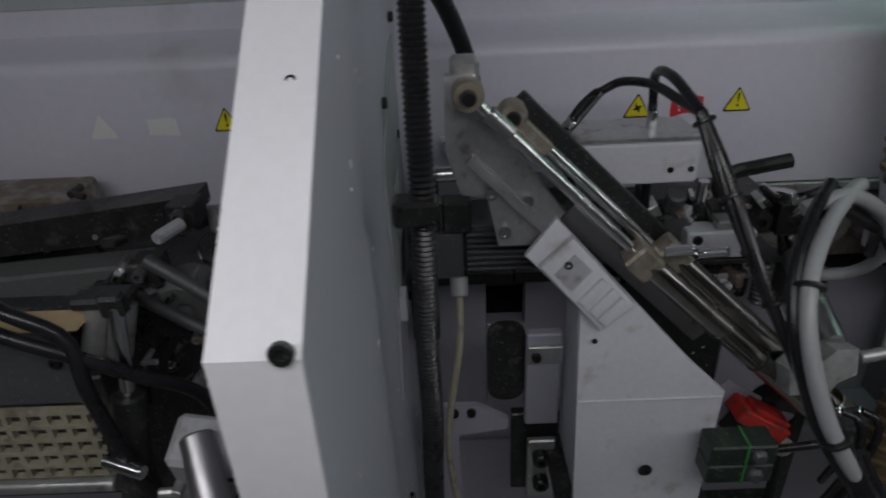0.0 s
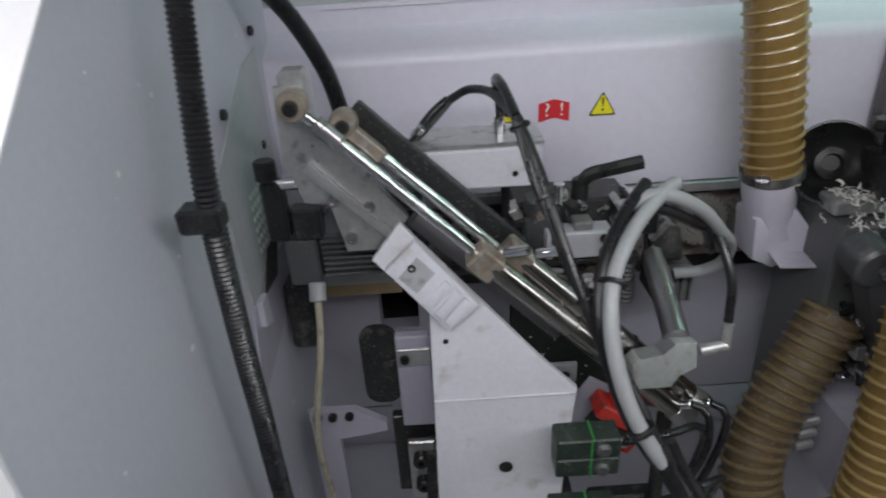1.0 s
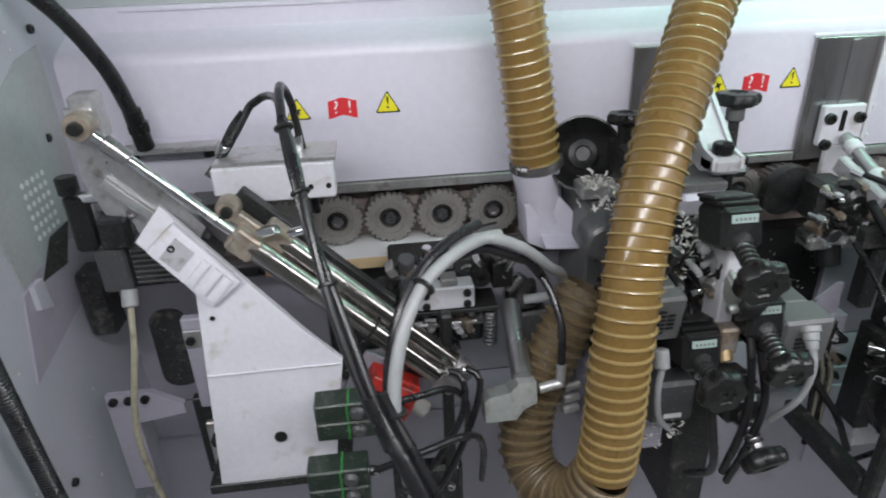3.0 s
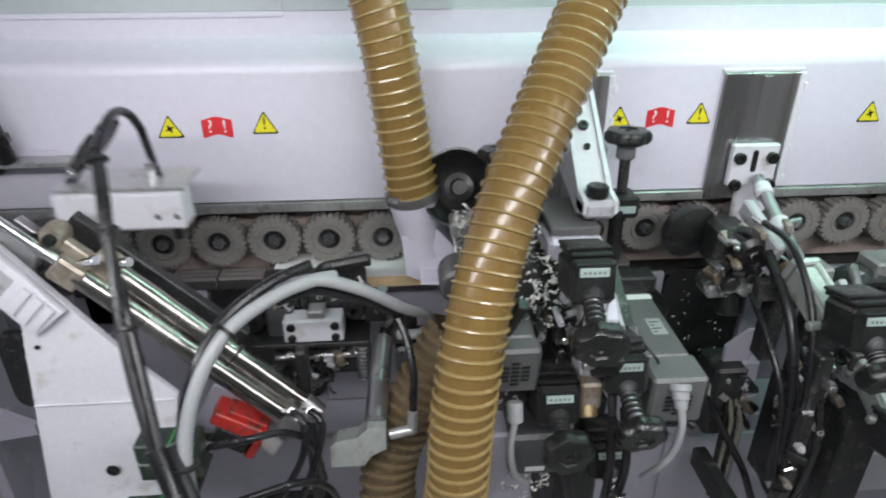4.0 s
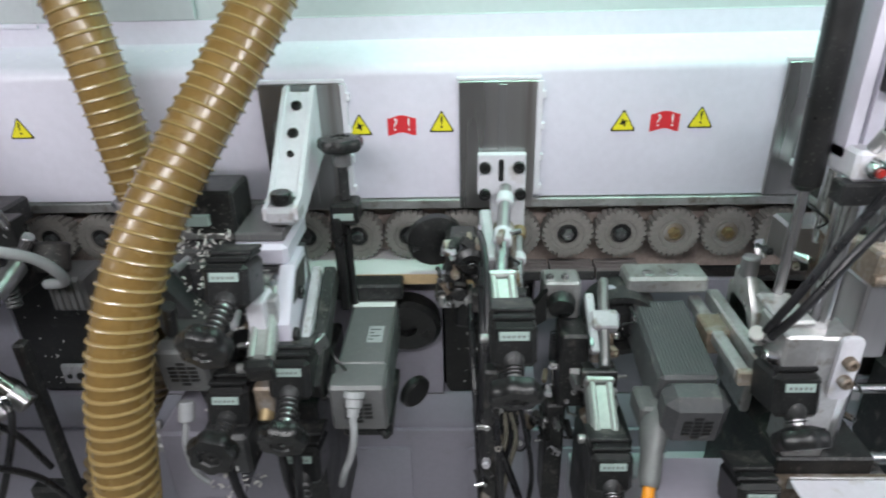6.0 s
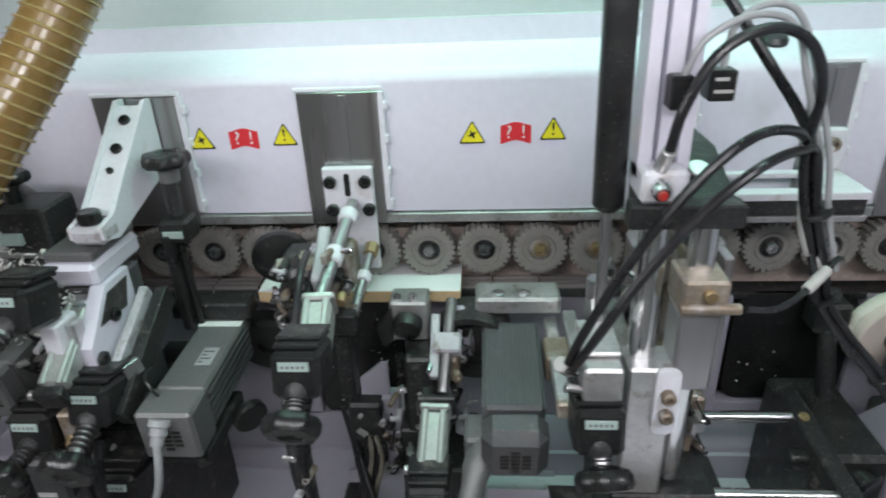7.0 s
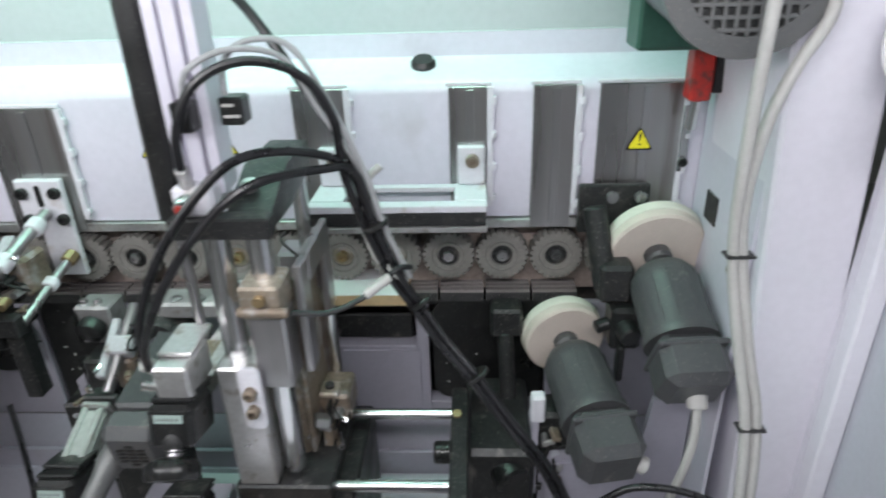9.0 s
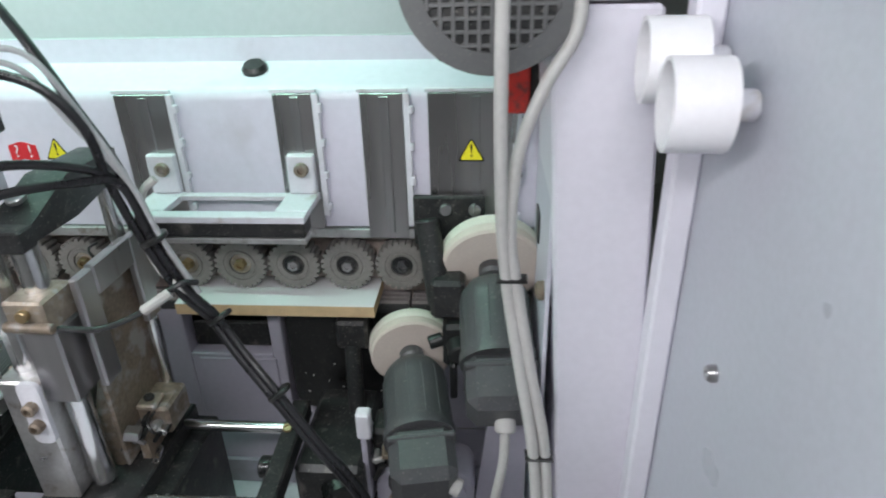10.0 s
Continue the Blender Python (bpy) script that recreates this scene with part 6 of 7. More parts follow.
# ---- corner-rounding unit ----
def small_head():
    t = thing("scraper_head", (1.2, 0.78, 0.88), "aluminium scraper head with a black dial and springs", "machine unit")
    part("block", box((1.168, 1.222, 0.785, 0.83, 0.93, 0.992), bevel=0.003), ALU, t)
    part("round_cap", lathe([(0.020, 0), (0.021, 0.4), (0.019, 0.8), (0.010, 1), (0.0001, 1)], (1.194, 0.787, 0.962), (1.192, 0.765, 0.955), 24), BLACK, t)
    part("guard", prism([(1.150, 0.955), (1.172, 0.985), (1.172, 0.935), (1.158, 0.925)], 0.775, 0.79), BLACK, t)
    for x in (1.178, 1.20):
        bolt(t, (x, 0.80, 0.992), (0, 0, 1), 0.006, 0.006, material=STEEL)
    part("spring", sweep([(1.182 + 0.005 * math.cos(k * 1.25), 0.758 + 0.005 * math.sin(k * 1.25), 0.925 - 0.0011 * k) for k in range(48)], 0.0012, 0.003, 5), BLACK, t)
    part("hook", cyl((1.183, 0.755, 0.872), (1.183, 0.75, 0.835), 0.003, 8), CHROME, t)
    part("hook_eye", lathe([(0.008, 0), (0.008, 1), (0.004, 1), (0.004, 0), (0.008, 0)], (1.183, 0.752, 0.872), (1.183, 0.748, 0.871), 14, cap=False), CHROME, t)
    part("column", box((1.19, 1.232, 0.74, 0.80, 0.80, 0.93), bevel=0.004), BLACKM, t)
    part("sticker", box((1.206, 1.220, 0.7385, 0.7398, 0.86, 0.874), bevel=0), PALE, t)
    part("slide_rod", cyl((1.255, 0.80, 0.99), (1.245, 0.70, 0.905), 0.008, 14), STEEL, t)
    part("white_block", box((-0.016, 0.022, -0.014, 0.014, -0.012, 0.012), bevel=0.003, turn=pose(1.247, 0.75, 0.948, 35, 0, 0)), GREYWHITE, t)
    part("white_strip", box((-0.006, 0.006, -0.045, 0.045, -0.008, 0.008), bevel=0.002, turn=pose(1.233, 0.75, 0.945, 35, 0, 0)), GREYWHITE, t)
    part("rust_link", box((1.235, 1.265, 0.74, 0.79, 0.88, 0.93), bevel=0.004), RUST, t)
    part("plate", box((1.212, 1.262, 0.69, 0.70, 0.875, 0.905), bevel=0.002), BLACKM, t)
    litter(t, (1.225, 1.285), (0.70, 0.78), (0.80, 0.99), 22, 71)
    litter(t, (1.165, 1.215), (0.725, 0.745), (0.70, 0.86), 16, 72)
    # Black block put in to stand for the unlit gap beside motor two
    part("inner_block", box((1.232, 1.292, 0.68, 0.80, 0.58, 0.79), bevel=0.004), BLACKM, t)
    part("slide_post", box((1.175, 1.205, 0.745, 0.80, 0.60, 0.80), bevel=0.003), BLACKM, t)
    part("side_plate", box((1.262, 1.285, 0.79, 0.80, 0.90, 0.98), bevel=0.001), BODY, t)
    for z in (0.915, 0.94, 0.965):
        bolt(t, (1.273, 0.79, z), r=0.005)


small_head()
air_cylinder((1.236, 0.695, 0.885), (1.233, 0.615, 0.845), 0.036)


def motor_two():
    t, m = box_motor((1.335, 0.583, 0.936), 9, (0.078, 0.20, 0.078), "dark grey ribbed spindle motor with a grille", ribs=15, grill=True)
    part("top_block", box((1.288, 1.405, 0.785, 0.835, 0.972, 0.998), bevel=0.004), ALU, t, "cast aluminium top block")
    for x in (1.3915, 1.417):
        part("rail_end", box((x - 0.0088, x + 0.0088, 0.608, 0.6195, 0.944, 0.965), bevel=0.002), TAN, t)
    for x in (1.32, 1.355):
        bolt(t, (x, 0.80, 0.998), (0, 0, 1), 0.009, 0.003, material=STEEL)
    part("guard_disc", lathe([(0.052, 0), (0.056, 0.3), (0.056, 1), (0.046, 1), (0.044, 0.7), (0.0001, 0.7)], (1.287, 0.83, 0.930), (1.282, 0.775, 0.922), 36), BLACKM, t, "blackened saw guard")
    part("slide_rail", box((1.383, 1.400, 0.62, 0.80, 0.945, 0.962), bevel=0.002), ALU, t)
    part("slide_rail", box((1.408, 1.426, 0.62, 0.80, 0.95, 0.972), bevel=0.002), ALU, t)
    part("rail_block", box((1.378, 1.41, 0.70, 0.75, 0.925, 0.962), bevel=0.003), RUST, t)
    part("connector", lathe([(0.016, 0), (0.018, 0.4), (0.014, 0.6), (0.014, 0.9), (0.011, 1)], (1.300, 0.64, 0.892), (1.275, 0.555, 0.832), 14), SERVO, t)
    part("connector_box", box((1.275, 1.305, 0.62, 0.67, 0.865, 0.90), bevel=0.004), SERVO, t)
    part("lead", sweep([(1.276, 0.557, 0.834), (1.272, 0.54, 0.815), (1.285, 0.52, 0.785), (1.32, 0.51, 0.755), (1.37, 0.50, 0.72)], 0.0075, 0.008, 12), ORANGE, t, "orange power cable")
    part("white_box", box((1.30, 1.42, 0.54, 0.66, 0.755, 0.78), bevel=0.003), BODY, t)
    return t


motor_two()


def guided_unit():
    """Four posts between a black head plate and the base, with clamps, cylinder and profile above."""
    t = thing("corner_unit", (1.5, 0.70, 0.80), "corner-rounding unit on steel posts with greasy clamps", "machine unit")
    part("head_plate", box((1.440, 1.548, 0.60, 0.625, 1.183, 1.207), bevel=0.002), BLACKM, t)
    part("head_web", prism([(0.625, 1.185), (0.625, 1.205), (0.70, 1.235), (0.80, 1.235), (0.80, 1.20), (0.70, 1.185)], 1.495, 1.545, plane="yz", bevel=0.002), BLACKM, t)
    part("head_bolt", cyl((1.515, 0.655, 1.222), (1.515, 0.652, 1.228), 0.011, 16), STEEL, t)
    part("post", cyl((1.474, 0.635, 0.95), (1.474, 0.635, 1.185), 0.0150, 24), CHROME, t)
    part("post", cyl((1.523, 0.632, 0.84), (1.523, 0.632, 1.185), 0.0140, 24), CHROME, t)
    part("post", cyl((1.533, 0.775, 1.06), (1.533, 0.775, 1.20), 0.010, 20), CHROME, t)
    part("post", cyl((1.556, 0.765, 0.84), (1.556, 0.765, 1.006), 0.009, 20), CHROME, t)
    part("clamp", box((1.456, 1.506, 0.602, 0.650, 0.835, 1.018), bevel=0.003), ALU, t, "milled aluminium clamp")
    part("clamp_face", prism(round_rect(1.484, 1.510, 0.935, 1.022, 0.008), 0.595, 0.6015, bevel=0.001), WHITE, t, "pale clamp strap")
    for z in (0.990, 0.964):
        part("bolt", lathe([(0.008, 0), (0.008, 0.8), (0.006, 1), (0.004, 1), (0.004, 0.5), (0.0001, 0.5)], (1.497, 0.595, z), (1.497, 0.584, z), 14), RUST, t)
    part("sleeve", box((1.503, 1.545, 0.608, 0.654, 0.985, 1.084), bevel=0.003), STEEL, t, "worn steel sleeve block")
    part("casting", prism([(0.66, 0.836), (0.66, 0.93), (0.685, 0.975), (0.735, 0.965), (0.785, 0.90), (0.785, 0.836)], 1.515, 1.537, plane="yz", bevel=0.006), RUST, t, "rusty bearing casting")
    part("square_nut", box((1.545, 1.572, 0.695, 0.725, 0.900, 0.908), bevel=0.002), TAN, t)
    part("nut_bolt", cyl((1.558, 0.71, 0.908), (1.558, 0.71, 0.914), 0.007, 12), BLACKM, t)
    part("clamp_block", box((1.500, 1.546, 0.600, 0.655, 1.085, 1.126), bevel=0.003), TAN, t, "oily clamp block")
    part("brass_pin", cyl((1.498, 0.600, 1.096), (1.556, 0.595, 1.098), 0.006, 14), RUST, t)
    part("pin_bolt", cyl((1.525, 0.600, 1.112), (1.525, 0.592, 1.112), 0.007, 14), BRASS, t)
    part("side_upright", box((1.552, 1.562, 0.640, 0.672, 0.985, 1.132), bevel=0.002), STEEL, t)
    part("side_upright", box((1.552, 1.562, 0.752, 0.785, 1.005, 1.132), bevel=0.002), STEEL, t)
    part("side_rail", box((1.551, 1.563, 0.672, 0.752, 1.095, 1.134), bevel=0.002), STEEL, t)
    part("side_rail", box((1.551, 1.563, 0.672, 0.752, 0.835, 0.87), bevel=0.002), RUST, t)
    part("base_block", box((1.455, 1.60, 0.605, 0.80, 0.62, 0.804), bevel=0.004), BLACKM, t)
    litter(t, (1.48, 1.59), (0.66, 0.70), (0.835, 0.90), 18, 91)
    litter(t, (1.44, 1.54), (0.70, 0.78), (0.90, 1.12), 20, 92)
    part("grease_plate", box((1.538, 1.544, 0.655, 0.785, 0.84, 1.10), bevel=0.002), RUST, t, "rust-brown greasy plate")
    part("inner_casting", prism([(0.69, 0.835), (0.69, 0.93), (0.715, 0.985), (0.745, 1.02), (0.785, 1.02), (0.785, 0.835)], 1.436, 1.452, plane="yz", bevel=0.005), ALU, t)
    part("casting_lug", cyl((1.444, 0.76, 1.015), (1.444, 0.76, 1.045), 0.012, 16), STEEL, t)
    part("back_block", box((1.49, 1.55, 0.77, 0.82, 1.03, 1.085), bevel=0.004), STEEL, t)
    part("rounded_casting", prism([(0.70, 0.90), (0.70, 0.945), (0.715, 0.975), (0.735, 0.99), (0.80, 0.99), (0.80, 0.90)], 1.436, 1.486, plane="yz", bevel=0.008), ALU, t, "rounded aluminium casting")
    part("tool_block", box((1.54, 1.585, 0.70, 0.76, 0.855, 0.90), bevel=0.004), RUST, t)
    part("shelf", box((1.45, 1.575, 0.60, 0.79, 0.805, 0.835), bevel=0.003), BLACKM, t)
    part("front_shelf", box((1.38, 1.60, 0.57, 0.60, 0.79, 0.812), bevel=0.003), RUST, t)
    for y, z in ((0.751, 0.826), (0.623, 0.814)):
        part("guide_rod", cyl((1.56, y, z), (1.728, y, z), 0.0085, 16), CHROME, t)
    part("rod_bar", box((-0.013, 0.013, -0.14, 0.10, -0.016, 0.016), bevel=0.003, turn=pose(1.737, 0.70, 0.818, 4, 0, 0)), BLACKM, t)
    part("rod_stop", cyl((1.70, 0.70, 0.80), (1.726, 0.70, 0.80), 0.016, 16), BLACK, t)
    bolt(t, (1.733, 0.737, 0.838), (0, -0.3, 1), 0.007, 0.004, material=BRASS)
    part("cylinder", lathe([(0.010, 0), (0.0162, 0.01), (0.0162, 1)], (1.428, 0.648, 1.185), (1.423, 0.67, 1.85), 22), BLACK, t, "black air cylinder")
    part("cylinder_rod", cyl((1.428, 0.648, 1.19), (1.428, 0.65, 1.03), 0.006, 12), STEEL, t)
    prof = [(1.449, 0.67), (1.449, 0.63), (1.461, 0.63), (1.461, 0.645), (1.466, 0.645), (1.466, 0.629), (1.481, 0.629), (1.481, 0.645), (1.486, 0.645), (1.486, 0.63), (1.497, 0.63), (1.497, 0.67)]
    part("profile", prism(prof, 1.225, 1.85, plane="xy"), PAINT, t, "pale slotted aluminium profile")
    part("profile_foot", box((1.449, 1.493, 0.605, 0.66, 1.207, 1.24), bevel=0.004), WHITE, t)
    part("port", lathe([(0.010, 0), (0.010, 0.6), (0.007, 1), (0.003, 1), (0.0001, 0.6)], (1.466, 0.605, 1.225), (1.464, 0.588, 1.223), 14), CHROME, t)
    part("port_button", cyl((1.464, 0.589, 1.223), (1.464, 0.586, 1.2225), 0.005, 12), RED, t)
    part("fitting", cyl((1.466, 0.612, 1.240), (1.469, 0.60, 1.262), 0.007, 12), ALU, t)
    sw = part("reed_switch", box((1.466, 1.486, 0.608, 0.630, 1.295, 1.325), bevel=0.002), BLACK, t)
    sw = part("reed_switch", box((1.506, 1.530, 0.63, 0.655, 1.297, 1.325), bevel=0.002), BLACK, t)
    part("print_bar", box((1.510, 1.527, 0.6285, 0.6297, 1.305, 1.308), bevel=0), CABLE, sw)
    part("print_bar", box((1.510, 1.522, 0.6285, 0.6297, 1.316, 1.319), bevel=0), CABLE, sw)
    part("valve", box((1.402, 1.442, 0.565, 0.63, 1.0, 1.045), bevel=0.003), ALU, t, "aluminium valve block")
    part("valve_top", box((1.402, 1.442, 0.585, 0.65, 1.0455, 1.052), bevel=0.002), ALU, t)
    for k in range(3):
        part("fitting", cyl((1.402, 0.575 + 0.016 * k, 1.012 + 0.012 * (k % 2)), (1.384, 0.572 + 0.016 * k, 1.018 + 0.012 * (k % 2)), 0.0055, 10), CHROME, t)
    part("cable_plug", cyl((1.392, 0.60, 1.02), (1.380, 0.59, 1.035), 0.009, 12), CABLE, t)


guided_unit()
dial_unit((1.419, 0.560, 0.985), (1.421, 0.537, 0.945))
dial_unit((1.40, 0.545, 0.835), (1.40, 0.52, 0.795))


def hose_bundle():
    t = thing("hose_bundle", (1.6, 0.66, 0.8), "bundle of black and grey air hoses arching over the unit", "hose")
    bands = [(1.630, 0.665, 1.235), (1.646, 0.67, 1.17), (1.672, 0.675, 1.10), (1.692, 0.69, 1.055), (1.722, 0.68, 1.01), (1.762, 0.662, 0.965), (1.811, 0.648, 0.898), (1.859, 0.640, 0.829), (1.90, 0.63, 0.74)]
    arcs = [([(1.469, 0.60, 1.262), (1.475, 0.595, 1.30), (1.50, 0.60, 1.345), (1.545, 0.615, 1.362), (1.59, 0.635, 1.345), (1.615, 0.65, 1.30)], 0.0049, RUBBER, "black air hose"),
            ([(1.388, 0.585, 1.04), (1.402, 0.568, 1.095), (1.437, 0.565, 1.170), (1.485, 0.575, 1.236), (1.535, 0.59, 1.275), (1.59, 0.63, 1.268)], 0.0049, RUBBER, "black air hose"),
            ([(1.392, 0.58, 1.035), (1.408, 0.562, 1.082), (1.446, 0.56, 1.152), (1.495, 0.568, 1.214), (1.545, 0.585, 1.25), (1.60, 0.635, 1.248)], 0.0049, RUBBER, "black air hose"),
            ([(1.478, 0.615, 1.325), (1.49, 0.61, 1.355), (1.53, 0.62, 1.372), (1.575, 0.64, 1.36), (1.60, 0.65, 1.31)], 0.0032, GREYHOSE, "grey cable"),
            ([(1.515, 0.63, 1.328), (1.52, 0.63, 1.362), (1.545, 0.64, 1.378), (1.58, 0.65, 1.37), (1.608, 0.655, 1.32)], 0.0032, GREYHOSE, "grey cable")]
    for k, (pts, r, mt, lb) in enumerate(arcs):
        dx = (k - 2) * 0.0058
        dy = (k % 2) * 0.007 - 0.003
        part("air_hose" if mt == RUBBER else "cable", sweep(pts + [(x + dx, y + dy, z) for x, y, z in (bands if mt == RUBBER else bands[:3])], r, 0.01, 10), mt, t, lb)
    part("top_hose", sweep([(1.38, 0.75, 1.60), (1.47, 0.73, 1.46), (1.53, 0.71, 1.39), (1.58, 0.69, 1.32), (1.62, 0.675, 1.26), (1.64, 0.672, 1.20)], 0.0055, 0.01, 10), RUBBER, t, "black air hose")
    part("side_lead", sweep([(1.56, 0.595, 1.098), (1.60, 0.61, 1.09), (1.64, 0.635, 1.10), (1.67, 0.655, 1.12), (1.685, 0.67, 1.115)], 0.0035, 0.006, 8), RUBBER, t, "thin black sensor lead")
    part("lead_sleeve", cyl((1.635, 0.632, 1.098), (1.662, 0.65, 1.113), 0.006, 10), CABLE, t)
    for k in (1, 3, 5):
        p, q = Vector(bands[k]), Vector(bands[k + 1])
        d = (q - p).normalized() * 0.003
        part("tie", cyl(p - d, p + d, 0.0165, 14), BLACK, t)
    part("loop", sweep([(1.672, 0.672, 1.10), (1.645, 0.67, 1.13), (1.632, 0.672, 1.18), (1.640, 0.68, 1.22), (1.655, 0.685, 1.235)], 0.0045, 0.008, 8), CABLE, t, "grey cable loop")


hose_bundle()
solid("corner_plate", box((1.536, 1.668, 0.893, 0.897, 0.70, 0.842)), BODY, "lavender cover plate in the frame", "plate")
solid("inner_slide", box((1.525, 1.655, 0.915, 0.925, 0.852, 0.90), bevel=0.003), BLACKM, "black slide seen in the slot of the frame", "slide")


# ---- pressure frame on the cover ----
def chip_frame():
    t = thing("dust_shoe", (1.65, 0.84, 1.10), "white aluminium dust shoe on two feet bolted to the guide plates", "dust shoe")
    part("front_bar", box((1.533, 1.778, 0.795, 0.815, 1.132, 1.142), bevel=0.001), WHITE, t)
    part("seal", box((1.535, 1.776, 0.797, 0.83, 1.112, 1.132), bevel=0.001), BLACKM, t, "black rubber seal")
    part("lower_strip", box((1.533, 1.778, 0.794, 0.82, 1.103, 1.111), bevel=0.001), ALU, t)
    part("back_bar", box((1.58, 1.735, 0.865, 0.878, 1.136, 1.144), bevel=0.001), WHITE, t)
    for a, b in ((1.533, 1.580), (1.733, 1.778)):
        part("arm", box((a, b, 0.8155, 0.885, 1.133, 1.143), bevel=0.001), WHITE, t)
        part("foot", box((a + 0.004, b - 0.002, 0.874, 0.886, 1.1435, 1.200), bevel=0.002), WHITE, t)
        bolt(t, ((a + b) / 2 + 0.003, 0.874, 1.180), r=0.010, h=0.008, material=RUST)


chip_frame()


# ---- buffing unit ----
def buffing(c, d, r, end, label):
    """A cloth wheel at c facing along d, and its motor out to end."""
    c, d, e = Vector(c), Vector(d).normalized(), Vector(end)
    t = thing("buffing_motor", e, label, "buffing motor", "buffing motors")
    wheel = part("buffing_wheel", lathe([(r * 0.5, 0), (r * 0.97, 0.02), (r, 0.15), (r * 0.985, 0.5), (r * 0.97, 0.54)], c - d * 0.02, c + d * 0.014, 48), FELTRIM, t, "cream layered cloth wheel")
    part("cloth_face", lathe([(r * 0.968, 0), (r * 0.955, 0.8), (r * 0.90, 1.0), (r * 0.30, 0.9), (0.0001, 0.9)], c - d * 0.001, c + d * 0.014, 48), FELT, wheel, "pink-beige cloth face")
    part("hub", lathe([(0.019, 0), (0.019, 0.8), (0.015, 1)], c + d * 0.008, c + d * 0.03, 24), MOTOR, wheel)
    a = (e - c).normalized()
    s = c + a * 0.03
    ln = (e - s).length
    part("housing", lathe([(0.020, 0), (0.036, 0.05), (0.045, 0.12), (0.047, 0.2), (0.047, 0.55), (0.050, 0.58), (0.050, 0.64)], s, e, 36), MOTOR, t)
    m, _ = axes(s, e)
    part("end_box", box((-0.043, 0.043, -0.040, 0.040, ln * 0.62, ln), bevel=0.013, turn=m), MOTOR, t)
    part("end_ridge", box((-0.045, 0.045, -0.042, 0.042, ln * 0.70, ln * 0.74), bevel=0.013, turn=m), MOTOR, t)
    for k in range(14):
        q = 2 * math.pi * k / 14
        p = Vector((0.0454 * math.cos(q), 0.0454 * math.sin(q), 0))
        part("fin", cyl(m @ (p + Vector((0, 0, ln * 0.15))), m @ (p + Vector((0, 0, ln * 0.55))), 0.0022, 6), MOTOR, t)
    part("screw", cyl(m @ Vector((0.0, -0.038, ln * 0.85)), m @ Vector((0, -0.043, ln * 0.85)), 0.006, 10), BLACK, t)
    return t


b1 = buffing((1.900, 0.860, 0.893), (0.16, -0.96, -0.10), 0.066, (1.941, 0.635, 0.832), "dark grey buffing motor with cream cloth wheel below the chain")
b2 = buffing((2.022, 0.850, 1.050), (0.06, -0.95, -0.25), 0.074, (2.036, 0.655, 0.940), "dark grey buffing motor with cream cloth wheel beside the column")
part("gland", cyl((2.040, 0.665, 0.935), (2.040, 0.655, 0.918), 0.013, 14), CABLE, b2)
part("lead", sweep([(2.040, 0.655, 0.92), (2.038, 0.645, 0.88), (2.030, 0.64, 0.83), (2.02, 0.65, 0.76)], 0.006, 0.008, 10), CABLE, b2, "pale cable")
part("gland", cyl((1.962, 0.655, 0.835), (1.985, 0.65, 0.825), 0.012, 14), CABLE, b1)


def buffing_stand():
    t = thing("buffing_stand", (1.96, 0.84, 0.75), "black steel stand holding the buffing motors", "stand")
    part("wall_plate", box((1.912, 2.012, 0.868, 0.880, 1.068, 1.142), bevel=0.002), BLACKM, t)
    for x in (1.958, 1.998):
        part("slot_bolt", cyl((x, 0.868, 1.125), (x, 0.860, 1.125), 0.009, 12), STEEL, t)
    part("rod", cyl((1.932, 0.855, 1.115), (1.950, 0.82, 1.0), 0.017, 18), BLACKM, t)
    part("clamp", box((1.938, 1.985, 0.80, 0.85, 0.985, 1.045), bevel=0.006), BLACKM, t)
    part("clamp", box((1.955, 2.000, 0.785, 0.835, 0.915, 0.985), bevel=0.006), BLACK, t)
    part("clamp_nut", cyl((1.975, 0.79, 0.955), (1.980, 0.765, 0.95), 0.016, 16), BLACK, t)
    part("side_nut", cyl((1.955, 0.80, 0.955), (1.935, 0.795, 0.95), 0.010, 12), BLACK, t)
    part("fin", box((1.965, 1.975, 0.77, 0.79, 0.87, 0.93), bevel=0.003), BLACK, t)
    part("lower_rod", cyl((1.808, 0.86, 0.90), (1.818, 0.80, 0.70), 0.013, 16), BLACKM, t)
    part("lower_clamp", box((1.785, 1.835, 0.85, 0.895, 0.895, 0.945), bevel=0.005), BLACKM, t)
    part("base_block", box((1.745, 1.845, 0.70, 0.88, 0.56, 0.80), bevel=0.008), BLACKM, t)
    part("knob", cyl((1.80, 0.72, 0.76), (1.815, 0.69, 0.752), 0.026, 18), BLACK, t)
    part("pale_gusset", prism([(0.72, 0.70), (0.72, 0.86), (0.735, 0.875), (0.86, 0.70)], 1.842, 1.85, plane="yz"), BODY, t)
    part("side_arm", box((1.852, 1.93, 0.745, 0.80, 0.62, 0.83), bevel=0.006), BLACKM, t)
    part("pale_lug", box((1.838, 1.858, 0.715, 0.735, 0.84, 0.885), bevel=0.003), WHITE, t)
    litter(t, (1.83, 1.89), (0.71, 0.74), (0.70, 0.82), 12, 81)


buffing_stand()
solid("foot_plate", prism([(1.99, 0.60), (2.075, 0.60), (2.075, 0.85), (2.02, 0.85)], 0.755, 0.765), BODY, "lavender gusset plate below the buffing motors", "plate")


